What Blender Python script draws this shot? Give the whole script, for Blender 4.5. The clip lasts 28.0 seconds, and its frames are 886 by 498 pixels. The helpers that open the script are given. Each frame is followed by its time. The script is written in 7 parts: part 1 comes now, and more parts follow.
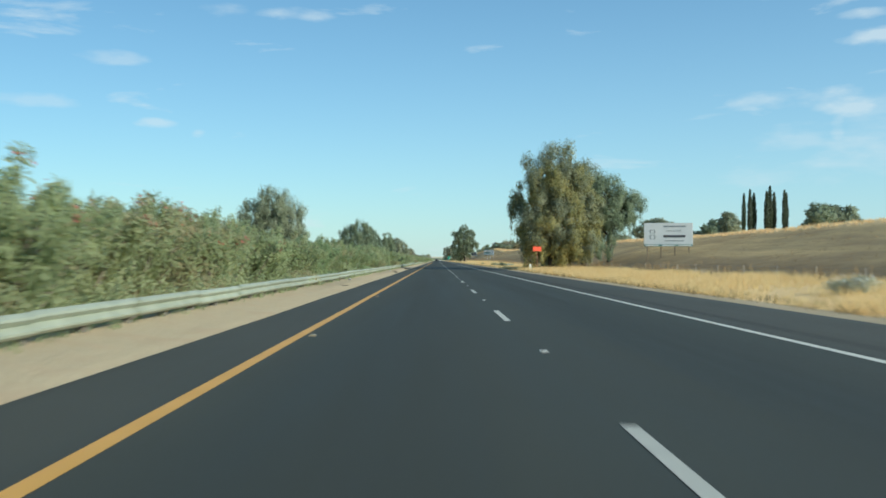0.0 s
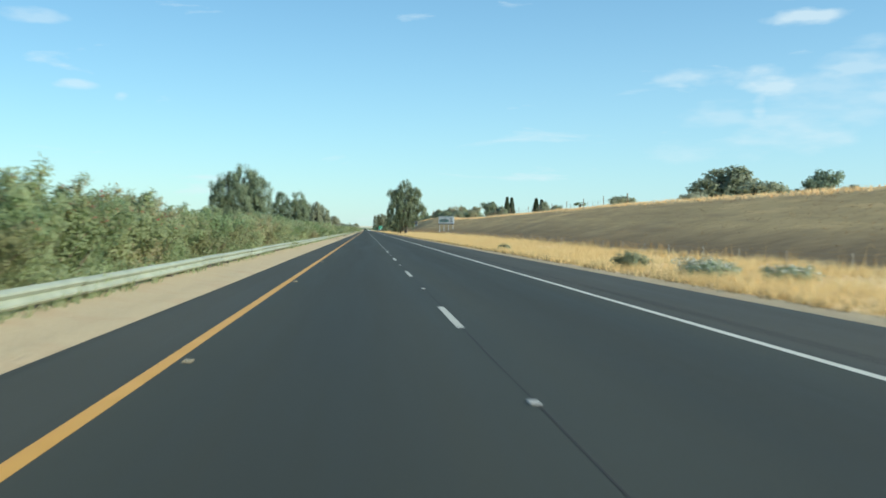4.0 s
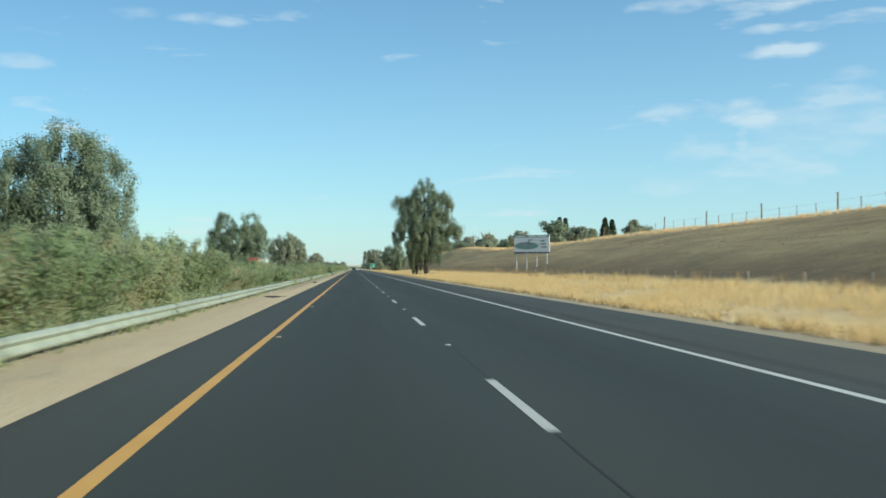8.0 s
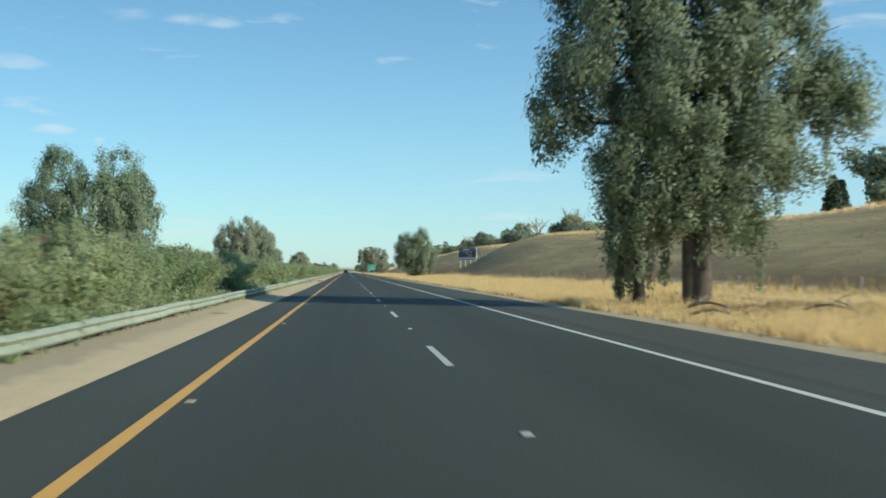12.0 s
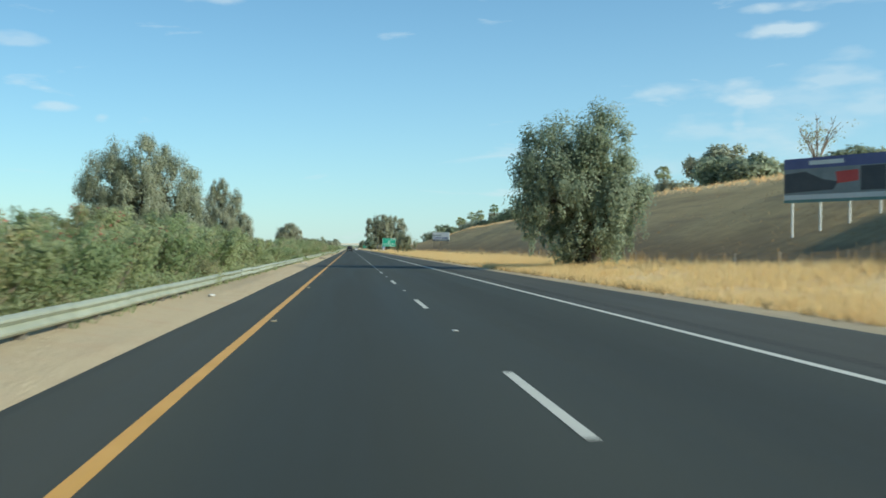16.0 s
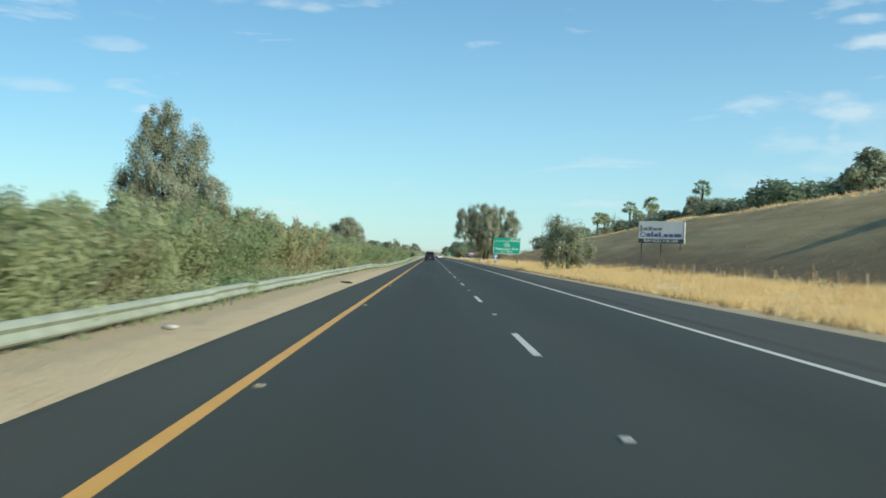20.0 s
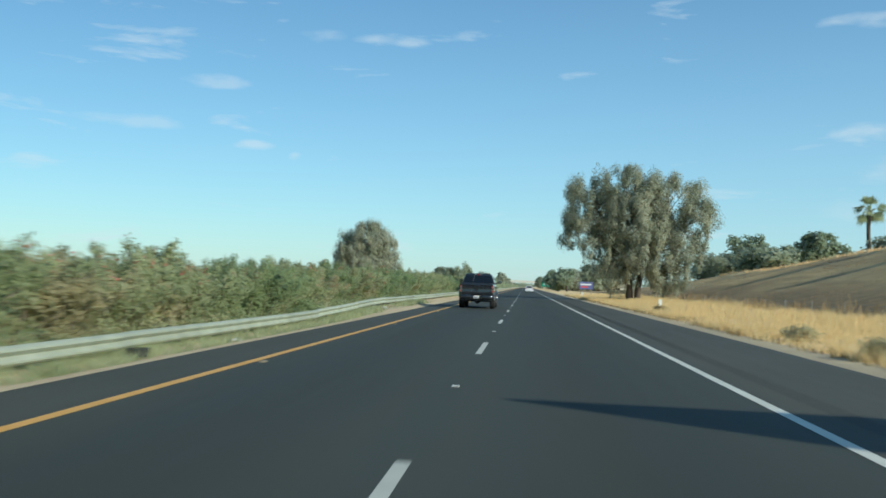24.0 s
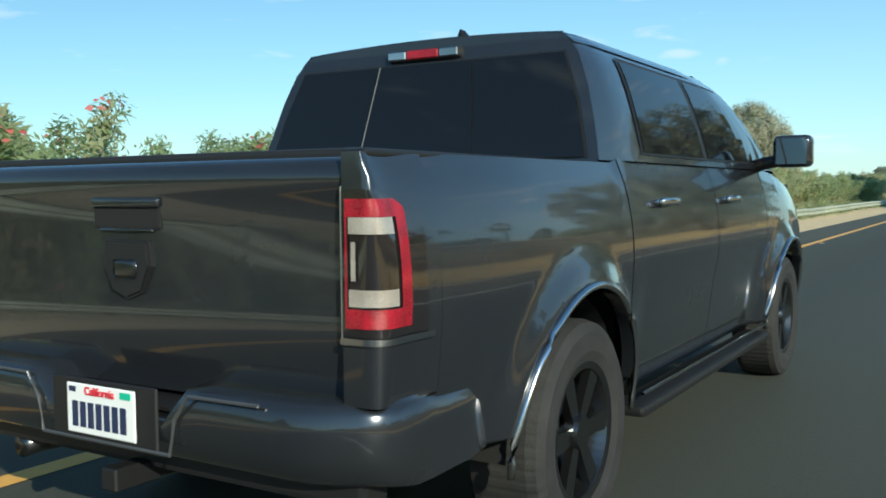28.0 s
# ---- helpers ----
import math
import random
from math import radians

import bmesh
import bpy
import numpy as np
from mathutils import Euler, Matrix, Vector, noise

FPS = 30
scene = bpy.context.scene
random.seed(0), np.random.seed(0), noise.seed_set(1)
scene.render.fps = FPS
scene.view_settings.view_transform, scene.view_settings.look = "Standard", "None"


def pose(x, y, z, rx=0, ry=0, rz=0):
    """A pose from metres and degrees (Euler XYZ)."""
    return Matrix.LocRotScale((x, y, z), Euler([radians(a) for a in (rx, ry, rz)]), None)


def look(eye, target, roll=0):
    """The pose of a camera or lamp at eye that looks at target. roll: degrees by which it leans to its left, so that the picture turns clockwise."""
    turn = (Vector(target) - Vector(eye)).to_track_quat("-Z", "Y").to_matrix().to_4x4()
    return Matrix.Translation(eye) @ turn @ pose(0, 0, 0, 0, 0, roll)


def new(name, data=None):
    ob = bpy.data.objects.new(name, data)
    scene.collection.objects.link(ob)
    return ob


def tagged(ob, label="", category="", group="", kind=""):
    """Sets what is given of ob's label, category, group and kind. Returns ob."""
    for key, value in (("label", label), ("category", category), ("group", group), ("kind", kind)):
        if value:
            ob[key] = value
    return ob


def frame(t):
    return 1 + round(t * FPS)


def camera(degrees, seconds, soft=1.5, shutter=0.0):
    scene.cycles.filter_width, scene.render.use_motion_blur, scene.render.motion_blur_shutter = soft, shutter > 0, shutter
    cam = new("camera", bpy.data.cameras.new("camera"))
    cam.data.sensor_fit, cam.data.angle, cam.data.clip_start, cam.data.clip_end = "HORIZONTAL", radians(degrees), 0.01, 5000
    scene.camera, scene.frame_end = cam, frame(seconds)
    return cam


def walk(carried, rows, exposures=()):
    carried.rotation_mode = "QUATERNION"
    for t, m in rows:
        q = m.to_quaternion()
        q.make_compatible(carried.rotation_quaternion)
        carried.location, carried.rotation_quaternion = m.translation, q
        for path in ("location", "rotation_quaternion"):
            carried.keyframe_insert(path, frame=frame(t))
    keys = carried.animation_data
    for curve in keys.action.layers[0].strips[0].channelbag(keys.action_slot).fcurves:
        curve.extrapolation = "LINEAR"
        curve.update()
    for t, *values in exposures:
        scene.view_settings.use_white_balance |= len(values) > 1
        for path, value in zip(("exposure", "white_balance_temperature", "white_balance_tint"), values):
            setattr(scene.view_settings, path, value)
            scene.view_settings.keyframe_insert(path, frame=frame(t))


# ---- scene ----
# ---------------- camera ----------------
cam = camera(51.44, 28.0, soft=1.7, shutter=0.22)
# seconds, x, y, z, yaw, pitch, roll; x = 0 is the dashed lane line, y runs along the road
ROWS = [
    (0, -1.35, 11.87, 1.15, -0.37, 0.68, -0.38),
    (0.5, -1.31, 29.77, 1.37, -0.5, 1.15, -1.42),
    (1, -1.27, 47.34, 1.2, -1.29, 1.85, -2.81),
    (1.5, -1.23, 64.26, 1.37, -2.05, 0.63, -0.57),
    (2, -1.2, 80.91, 1.38, -0.3, -0.86, 0.91),
    (2.5, -1.2, 97.68, 1.37, -1.83, -0.48, -0.09),
    (3, -1.22, 114.44, 1.43, -1.46, 0.08, 1.17),
    (3.5, -1.3, 131.07, 1.36, -4.55, -1.41, -1.24),
    (4, -1.4, 147.68, 1.4, -4.79, -1.11, -1.17),
    (4.5, -1.54, 164.35, 1.37, -4.85, 0.47, -0.31),
    (6.5, -1.61, 232.75, 1.36, -5.68, 0.54, -0.24),
    (7, -1.6, 250.07, 1.42, -5.75, 1.38, -0.16),
    (7.5, -1.65, 267.41, 1.37, -5.59, 1.43, -0.18),
    (8, -1.7, 284.84, 1.39, -5.53, 1.22, -0.1),
    (8.5, -1.74, 302.41, 1.37, -5.53, 1.15, -0.11),
    (9, -1.77, 320.07, 1.38, -5.58, 0.92, -0.39),
    (9.5, -1.75, 337.78, 1.37, -5.59, 1.01, -0.12),
    (10, -1.7, 355.3, 1.41, -5.7, 1.36, -0.23),
    (10.5, -1.65, 372.37, 1.37, -5.77, 1.54, -0.3),
    (11, -1.6, 389.52, 1.4, -5.97, 1.65, -0.33),
    (11.5, -1.59, 407.23, 1.37, -5.95, 1.45, -0.2),
    (12, -1.56, 425.21, 1.41, -5.99, 1.41, -0.39),
    (12.5, -1.55, 443.1, 1.38, -5.9, 1.35, -0.2),
    (14.5, -1.85, 513.31, 1.37, -5.71, 0.46, 0.25),
    (15, -1.84, 530.22, 1.43, -5.79, 0.49, 0.06),
    (15.5, -1.82, 547.03, 1.37, -5.84, 0.3, 0.06),
    (16, -1.78, 563.96, 1.4, -5.79, -0.05, -0.22),
    (16.5, -1.73, 581.26, 1.37, -5.59, -0.22, -1.07),
    (17, -1.7, 598.65, 1.38, -5.05, -0.03, -2.35),
    (17.5, -1.74, 615.9, 1.37, -3.76, -0.13, -3.34),
    (18, -1.77, 633.3, 1.37, -1.55, 0.31, -3.86),
    (18.5, -1.77, 651.2, 1.37, 0.26, 0.74, -3.29),
    (19, -1.72, 669.14, 1.38, 0.93, 0.79, -2.14),
    (19.5, -1.65, 686.7, 1.37, 0.57, 0.56, -1.69),
    (20, -1.53, 704.05, 1.37, -0.73, 0.37, -1.8),
    (20.5, -1.37, 721.4, 1.37, -1.41, 0.38, -1.89),
    (22.5, -0.1, 791.28, 1.37, -2.1, -2.12, -0.8),
    (23, 0.24, 809.24, 1.47, -0.88, -1.1, -1.25),
    (23.5, 0.58, 827.3, 1.37, 2.32, 0.56, -0.53),
    (24, 0.86, 845.35, 1.34, 5.11, 2.14, -2.11),
    (24.5, 1.05, 863.29, 1.37, 7.01, 1.5, -0.23),
    (25, 1.31, 881.05, 1.34, 9.61, 1.15, -0.36),
    (25.5, 1.13, 886.1, 1.25, 13.3, 1.3, -0.05),
    (26, 0.85, 889.67, 1.16, 16.72, 1.39, 0.39),
    (26.5, 0.53, 892.0, 1.11, 19.3, 1.1, 1.2),
    (27, 0.41, 893.47, 1.1, 21.49, 0.23, 1.65),
    (27.5, 0.42, 894.36, 1.2, 26.1, -1.7, 1.2),
    (28, 0.44, 895.02, 1.3, 31.37, -3.61, 0.43),
]
# the phone's own exposure drifts as shade and sky come and go
EXPOSURES = [(0, 0.02, 6020), (1, 0.05, 6070), (2, 0.05, 6070), (3, 0.0, 6070), (4, 0.20, 6100), (5.5, 0.15, 6100), (7, 0.10, 6070), (10, 0.06, 6070), (16, 0.06, 6070),
             (17, 0.17, 6100), (18, 0.13, 6100), (20, 0.09, 6070), (23, 0.13, 6070), (24, -0.03, 5900), (25, -0.05, 5900), (26, 0.28, 6300), (27, 0.24, 6300), (28, 0.30, 6150)]
walk(cam, [(t, pose(x, y, z, 90 + p, r, w)) for t, x, y, z, w, p, r in ROWS], [(t, e, k, -1.5) for t, e, k in EXPOSURES])

# ---------------- world and sun ----------------
SUN_AZ, SUN_EL = radians(127), radians(24.5)
world = bpy.data.worlds.new("world")
scene.world = world
world.use_nodes = True
wn, wl = world.node_tree.nodes, world.node_tree.links
wn.clear()
w_out = wn.new("ShaderNodeOutputWorld")
w_bg = wn.new("ShaderNodeBackground")
sky = wn.new("ShaderNodeTexSky")
sky.sky_type, sky.sun_disc = "NISHITA", False
sky.sun_elevation, sky.sun_rotation = SUN_EL, SUN_AZ
sky.air_density, sky.dust_density, sky.ozone_density = 1.0, 0.15, 3.0
w_bg.inputs["Strength"].default_value = 0.14
w_co = wn.new("ShaderNodeTexCoord")


def w_math(op, a, b=None, clamp=False):
    n = wn.new("ShaderNodeMath")
    n.operation, n.use_clamp = op, clamp
    for i, v in enumerate((a, b)):
        if v is None:
            continue
        if isinstance(v, (int, float)):
            n.inputs[i].default_value = v
        else:
            wl.new(v, n.inputs[i])
    return n.outputs[0]


# thin high cloud: stretched noise, present all round the sky
w_map = wn.new("ShaderNodeMapping")
w_map.inputs["Scale"].default_value = (3.2, 3.2, 17.0)
w_map.inputs["Location"].default_value = (0.7, 1.3, 0.15)
wl.new(w_co.outputs["Generated"], w_map.inputs["Vector"])
w_noise = wn.new("ShaderNodeTexNoise")
w_noise.inputs["Scale"].default_value, w_noise.inputs["Detail"].default_value = 2.1, 9.0
w_noise.inputs["Roughness"].default_value, w_noise.inputs["Distortion"].default_value = 0.56, 0.35
wl.new(w_map.outputs[0], w_noise.inputs["Vector"])
w_ramp = wn.new("ShaderNodeMapRange")
w_ramp.inputs["From Min"].default_value, w_ramp.inputs["From Max"].default_value = 0.60, 0.78
w_ramp.inputs["To Max"].default_value = 0.75
wl.new(w_noise.outputs["Fac"], w_ramp.inputs["Value"])
# a low veil of haze that thins out with height
w_sep = wn.new("ShaderNodeSeparateXYZ")
wl.new(w_co.outputs["Generated"], w_sep.inputs[0])
w_up = w_math("MAXIMUM", w_sep.outputs["Z"], 0.0)
w_haze = w_math("MULTIPLY", w_math("POWER", w_math("SUBTRACT", 1.0, w_up, True), 5.0), w_math("ADD", 0.58, w_math("MULTIPLY", w_sep.outputs["X"], 0.30)), True)
# drifts of cloud at known bearings: degrees left of the road, height, width, thickness, strength
cloud = w_ramp.outputs[0]
DRIFTS = [(16.9, 7.95, 1.6, 0.35, 0.55), (14.66, 7.43, 0.55, 0.35, 0.5), (8.9, 14.7, 3.2, 0.5, 0.5), (13.2, 14.9, 2.0, 0.6, 0.3),
          (19.5, 11.6, 2.4, 0.45, 0.4), (-24.0, 9.0, 2.0, 1.1, 0.7), (-23.6, 7.8, 0.6, 1.2, 0.55), (-20.5, 9.4, 3.0, 0.7, 0.5),
          (-26.0, 12.6, 2.4, 0.6, 0.75), (-25.5, 13.9, 3.2, 0.35, 0.6), (-27.0, 15.8, 6.0, 0.7, 0.6), (-21.0, 7.0, 2.6, 1.0, 0.35),
          (-31.0, 8.2, 3.0, 1.3, 0.4), (-19.5, 15.6, 3.0, 0.5, 0.45), (24.5, 9.0, 4.0, 0.5, 0.35), (-30.0, 11.0, 2.6, 0.5, 0.4),
          (-25.5, 6.2, 4.5, 1.5, 0.42), (-20.0, 5.0, 4.0, 0.9, 0.32), (-29.0, 9.6, 3.5, 1.2, 0.45), (-27.0, 8.0, 5.5, 2.4, 0.30)]
w_breakup = wn.new("ShaderNodeTexNoise")
w_breakup.inputs["Scale"].default_value, w_breakup.inputs["Detail"].default_value = 22.0, 7.0
w_bmap = wn.new("ShaderNodeMapping")
w_bmap.inputs["Scale"].default_value = (1.0, 1.0, 3.2)
wl.new(w_co.outputs["Generated"], w_bmap.inputs["Vector"])
wl.new(w_bmap.outputs[0], w_breakup.inputs["Vector"])
w_edge = w_math("MULTIPLY", w_math("SUBTRACT", w_breakup.outputs["Fac"], 0.55), 3.2)
w_az = w_math("ARCTAN2", w_math("MULTIPLY", w_sep.outputs["X"], -1.0), w_sep.outputs["Y"])
w_el = w_math("ARCSINE", w_sep.outputs["Z"])
for az, el, wide, high, much in DRIFTS:
    u = w_math("DIVIDE", w_math("SUBTRACT", w_az, radians(az)), radians(wide))
    v = w_math("DIVIDE", w_math("SUBTRACT", w_el, radians(el)), radians(high))
    d = w_math("ADD", w_math("MULTIPLY", u, u), w_math("MULTIPLY", v, v))
    d = w_math("ADD", w_math("SUBTRACT", 1.0, d), w_edge, True)
    cloud = w_math("MAXIMUM", cloud, w_math("MULTIPLY", w_math("POWER", d, 1.3), much * 0.85))
w_mix = wn.new("ShaderNodeMix")
w_mix.data_type = "RGBA"
w_mix.inputs[7].default_value = (5.3, 5.6, 5.9, 1)
wl.new(cloud, w_mix.inputs[0])
w_veil = wn.new("ShaderNodeMix")
w_veil.data_type = "RGBA"
w_veil.inputs[7].default_value = (3.5, 4.45, 5.25, 1)
wl.new(w_haze, w_veil.inputs[0])
w_tone = wn.new("ShaderNodeMix")
w_tone.data_type, w_tone.blend_type = "RGBA", "MULTIPLY"
w_tone.inputs[0].default_value, w_tone.inputs[7].default_value = 1.0, (0.785, 0.978, 0.99, 1)
w_side = wn.new("ShaderNodeMix")  # the sky pales towards the sun's side
w_side.data_type, w_side.blend_type = "RGBA", "MULTIPLY"
w_side.inputs[0].default_value = 1.0
w_grade = wn.new("ShaderNodeCombineColor")
w_gain = w_math("ADD", 0.98, w_math("MULTIPLY", w_sep.outputs["X"], 0.32))
for i in range(3):
    wl.new(w_gain, w_grade.inputs[i])
wl.new(sky.outputs[0], w_side.inputs[6])
wl.new(w_grade.outputs[0], w_side.inputs[7])
wl.new(w_side.outputs[2], w_tone.inputs[6])
wl.new(w_tone.outputs[2], w_veil.inputs[6])
wl.new(w_veil.outputs[2], w_mix.inputs[6])
wl.new(w_mix.outputs[2], w_bg.inputs["Color"])
wl.new(w_bg.outputs[0], w_out.inputs["Surface"])

sun = new("sun", bpy.data.lights.new("sun", "SUN"))
sun.data.energy, sun.data.angle, sun.data.color = 4.8, radians(0.55), (1.0, 0.90, 0.74)
sun_from = Vector((math.sin(SUN_AZ) * math.cos(SUN_EL), math.cos(SUN_AZ) * math.cos(SUN_EL), math.sin(SUN_EL)))
sun.matrix_world = look(sun_from * 50, (0, 0, 0))


# ---------------- materials ----------------
def shader(name):
    m = bpy.data.materials.new(name)
    m.use_nodes = True
    return m, m.node_tree.nodes, m.node_tree.links, m.node_tree.nodes["Principled BSDF"]


def noise_node(nt, ln, vec, scale, detail=4.0, rough=0.55):
    n = nt.new("ShaderNodeTexNoise")
    n.inputs["Scale"].default_value, n.inputs["Detail"].default_value, n.inputs["Roughness"].default_value = scale, detail, rough
    if vec is not None:
        ln.new(vec, n.inputs["Vector"])
    return n.outputs["Fac"]


def ramp(nt, ln, fac, a, b, lo=0.0, hi=1.0):
    n = nt.new("ShaderNodeMapRange")
    for k, v in (("From Min", a), ("From Max", b), ("To Min", lo), ("To Max", hi)):
        n.inputs[k].default_value = v
    ln.new(fac, n.inputs["Value"])
    return n.outputs[0]


def blend(nt, ln, fac, a, b, mode="MIX"):
    n = nt.new("ShaderNodeMix")
    n.data_type, n.blend_type = "RGBA", mode
    for i, v in ((0, fac), (6, a), (7, b)):
        if isinstance(v, (int, float)):
            n.inputs[i].default_value = v
        elif isinstance(v, tuple):
            n.inputs[i].default_value = (*v, 1)
        else:
            ln.new(v, n.inputs[i])
    return n.outputs[2]


def calc(nt, ln, op, a, b=0.0):
    n = nt.new("ShaderNodeMath")
    n.operation = op
    for i, v in enumerate((a, b)):
        if isinstance(v, (int, float)):
            n.inputs[i].default_value = v
        else:
            ln.new(v, n.inputs[i])
    return n.outputs[0]


def surf(name, c1, c2, scale=4.0, rough=0.7, bump=0.2, metal=0.0, fine=12.0, coat=0.0, vary=0.0):
    """Two-scale mottled surface."""
    m, nt, ln, b = shader(name)
    co = nt.new("ShaderNodeTexCoord").outputs["Object"]
    f1 = ramp(nt, ln, noise_node(nt, ln, co, scale), 0.3, 0.7)
    f2 = noise_node(nt, ln, co, scale * fine, 3.0)
    col = blend(nt, ln, f1, c1, c2)
    col = blend(nt, ln, 0.35, col, blend(nt, ln, f2, tuple(v * 0.6 for v in c1), tuple(min(1, v * 1.3) for v in c2)))
    if vary:
        rnd = nt.new("ShaderNodeObjectInfo").outputs["Random"]
        col = blend(nt, ln, 1.0, col, blend(nt, ln, rnd, (1 - vary,) * 3, (1, 1, 1)), "MULTIPLY")
    ln.new(col, b.inputs["Base Color"])
    ln.new(ramp(nt, ln, f2, 0.2, 0.8, max(0.02, rough - 0.1), min(1, rough + 0.1)), b.inputs["Roughness"])
    b.inputs["Metallic"].default_value = metal
    b.inputs["Coat Weight"].default_value = coat
    if bump:
        bn = nt.new("ShaderNodeBump")
        bn.inputs["Strength"].default_value, bn.inputs["Distance"].default_value = bump, 0.02
        ln.new(f2, bn.inputs["Height"])
        ln.new(bn.outputs[0], b.inputs["Normal"])
    return m


def plain(name, c, rough=0.5, metal=0.0, coat=0.0):
    m, nt, ln, b = shader(name)
    b.inputs["Base Color"].default_value = (*c, 1)
    b.inputs["Roughness"].default_value, b.inputs["Metallic"].default_value, b.inputs["Coat Weight"].default_value = rough, metal, coat
    return m


def leaf_mat(name, dark, light, rough=0.55, through_light=0.42):
    """Foliage whose leaves differ one by one and clump by clump."""
    m, nt, ln, b = shader(name)
    isl = nt.new("ShaderNodeNewGeometry").outputs["Random Per Island"]
    rnd = nt.new("ShaderNodeObjectInfo").outputs["Random"]
    co = nt.new("ShaderNodeTexCoord").outputs["Object"]
    clump = ramp(nt, ln, noise_node(nt, ln, co, 0.7, 3.0), 0.3, 0.7)
    col = blend(nt, ln, calc(nt, ln, "ADD", calc(nt, ln, "MULTIPLY", isl, 0.25), calc(nt, ln, "MULTIPLY", clump, 0.75)), dark, light)
    col = blend(nt, ln, 1.0, col, blend(nt, ln, rnd, (0.78, 0.86, 0.74), (1.15, 1.07, 1.04)), "MULTIPLY")
    ln.new(col, b.inputs["Base Color"])
    b.inputs["Roughness"].default_value = rough
    tr = nt.new("ShaderNodeBsdfTranslucent")
    ln.new(col, tr.inputs["Color"])
    mix = nt.new("ShaderNodeMixShader")
    mix.inputs[0].default_value = through_light
    out = nt["Material Output"]
    ln.new(b.outputs[0], mix.inputs[1])
    ln.new(tr.outputs[0], mix.inputs[2])
    ln.new(mix.outputs[0], out.inputs["Surface"])
    return m


def asphalt_mat(name, c1, c2):
    """Worn asphalt: aggregate, wheel tracks along the road, patches."""
    m, nt, ln, b = shader(name)
    co = nt.new("ShaderNodeTexCoord").outputs["Object"]
    mp = nt.new("ShaderNodeMapping")
    mp.inputs["Scale"].default_value = (1.0, 0.03, 1.0)
    ln.new(co, mp.inputs["Vector"])
    streak = ramp(nt, ln, noise_node(nt, ln, mp.outputs[0], 1.1, 5.0), 0.3, 0.7)
    patch = ramp(nt, ln, noise_node(nt, ln, co, 0.12, 4.0), 0.35, 0.65)
    grit = noise_node(nt, ln, co, 55.0, 3.0, 0.7)
    col = blend(nt, ln, streak, c1, c2)
    # oil-darkened band down the middle of each lane, paler shoulders
    sx = nt.new("ShaderNodeSeparateXYZ")
    ln.new(co, sx.inputs[0])
    lane = calc(nt, ln, "COSINE", calc(nt, ln, "MULTIPLY", calc(nt, ln, "ADD", sx.outputs["X"], -0.1), math.tau / 3.72))
    on_lane = calc(nt, ln, "MULTIPLY", ramp(nt, ln, sx.outputs["X"], -3.7, -3.2), ramp(nt, ln, sx.outputs["X"], 4.2, 3.7))
    worn = calc(nt, ln, "MULTIPLY", ramp(nt, ln, lane, 0.9, -1.0), on_lane)
    col = blend(nt, ln, calc(nt, ln, "MULTIPLY", worn, 0.72), col, tuple(v * 0.5 for v in c1))
    col = blend(nt, ln, calc(nt, ln, "MULTIPLY", calc(nt, ln, "SUBTRACT", 1.0, on_lane), 0.42), col, (0.125, 0.116, 0.096))
    col = blend(nt, ln, calc(nt, ln, "MULTIPLY", ramp(nt, ln, sx.outputs["X"], 3.7, 4.3), 0.42), col, (0.135, 0.118, 0.092))
    col = blend(nt, ln, calc(nt, ln, "MULTIPLY", patch, 0.35), col, tuple(v * 0.75 for v in c1))
    col = blend(nt, ln, 0.5, col, blend(nt, ln, grit, tuple(v * 0.45 for v in c1), tuple(v * 1.6 for v in c2)))
    ln.new(col, b.inputs["Base Color"])
    ln.new(ramp(nt, ln, streak, 0.0, 1.0, 0.72, 0.88), b.inputs["Roughness"])
    b.inputs["Specular IOR Level"].default_value = 0.35
    bn = nt.new("ShaderNodeBump")
    bn.inputs["Strength"].default_value, bn.inputs["Distance"].default_value = 0.35, 0.01
    ln.new(grit, bn.inputs["Height"])
    ln.new(bn.outputs[0], b.inputs["Normal"])
    return m


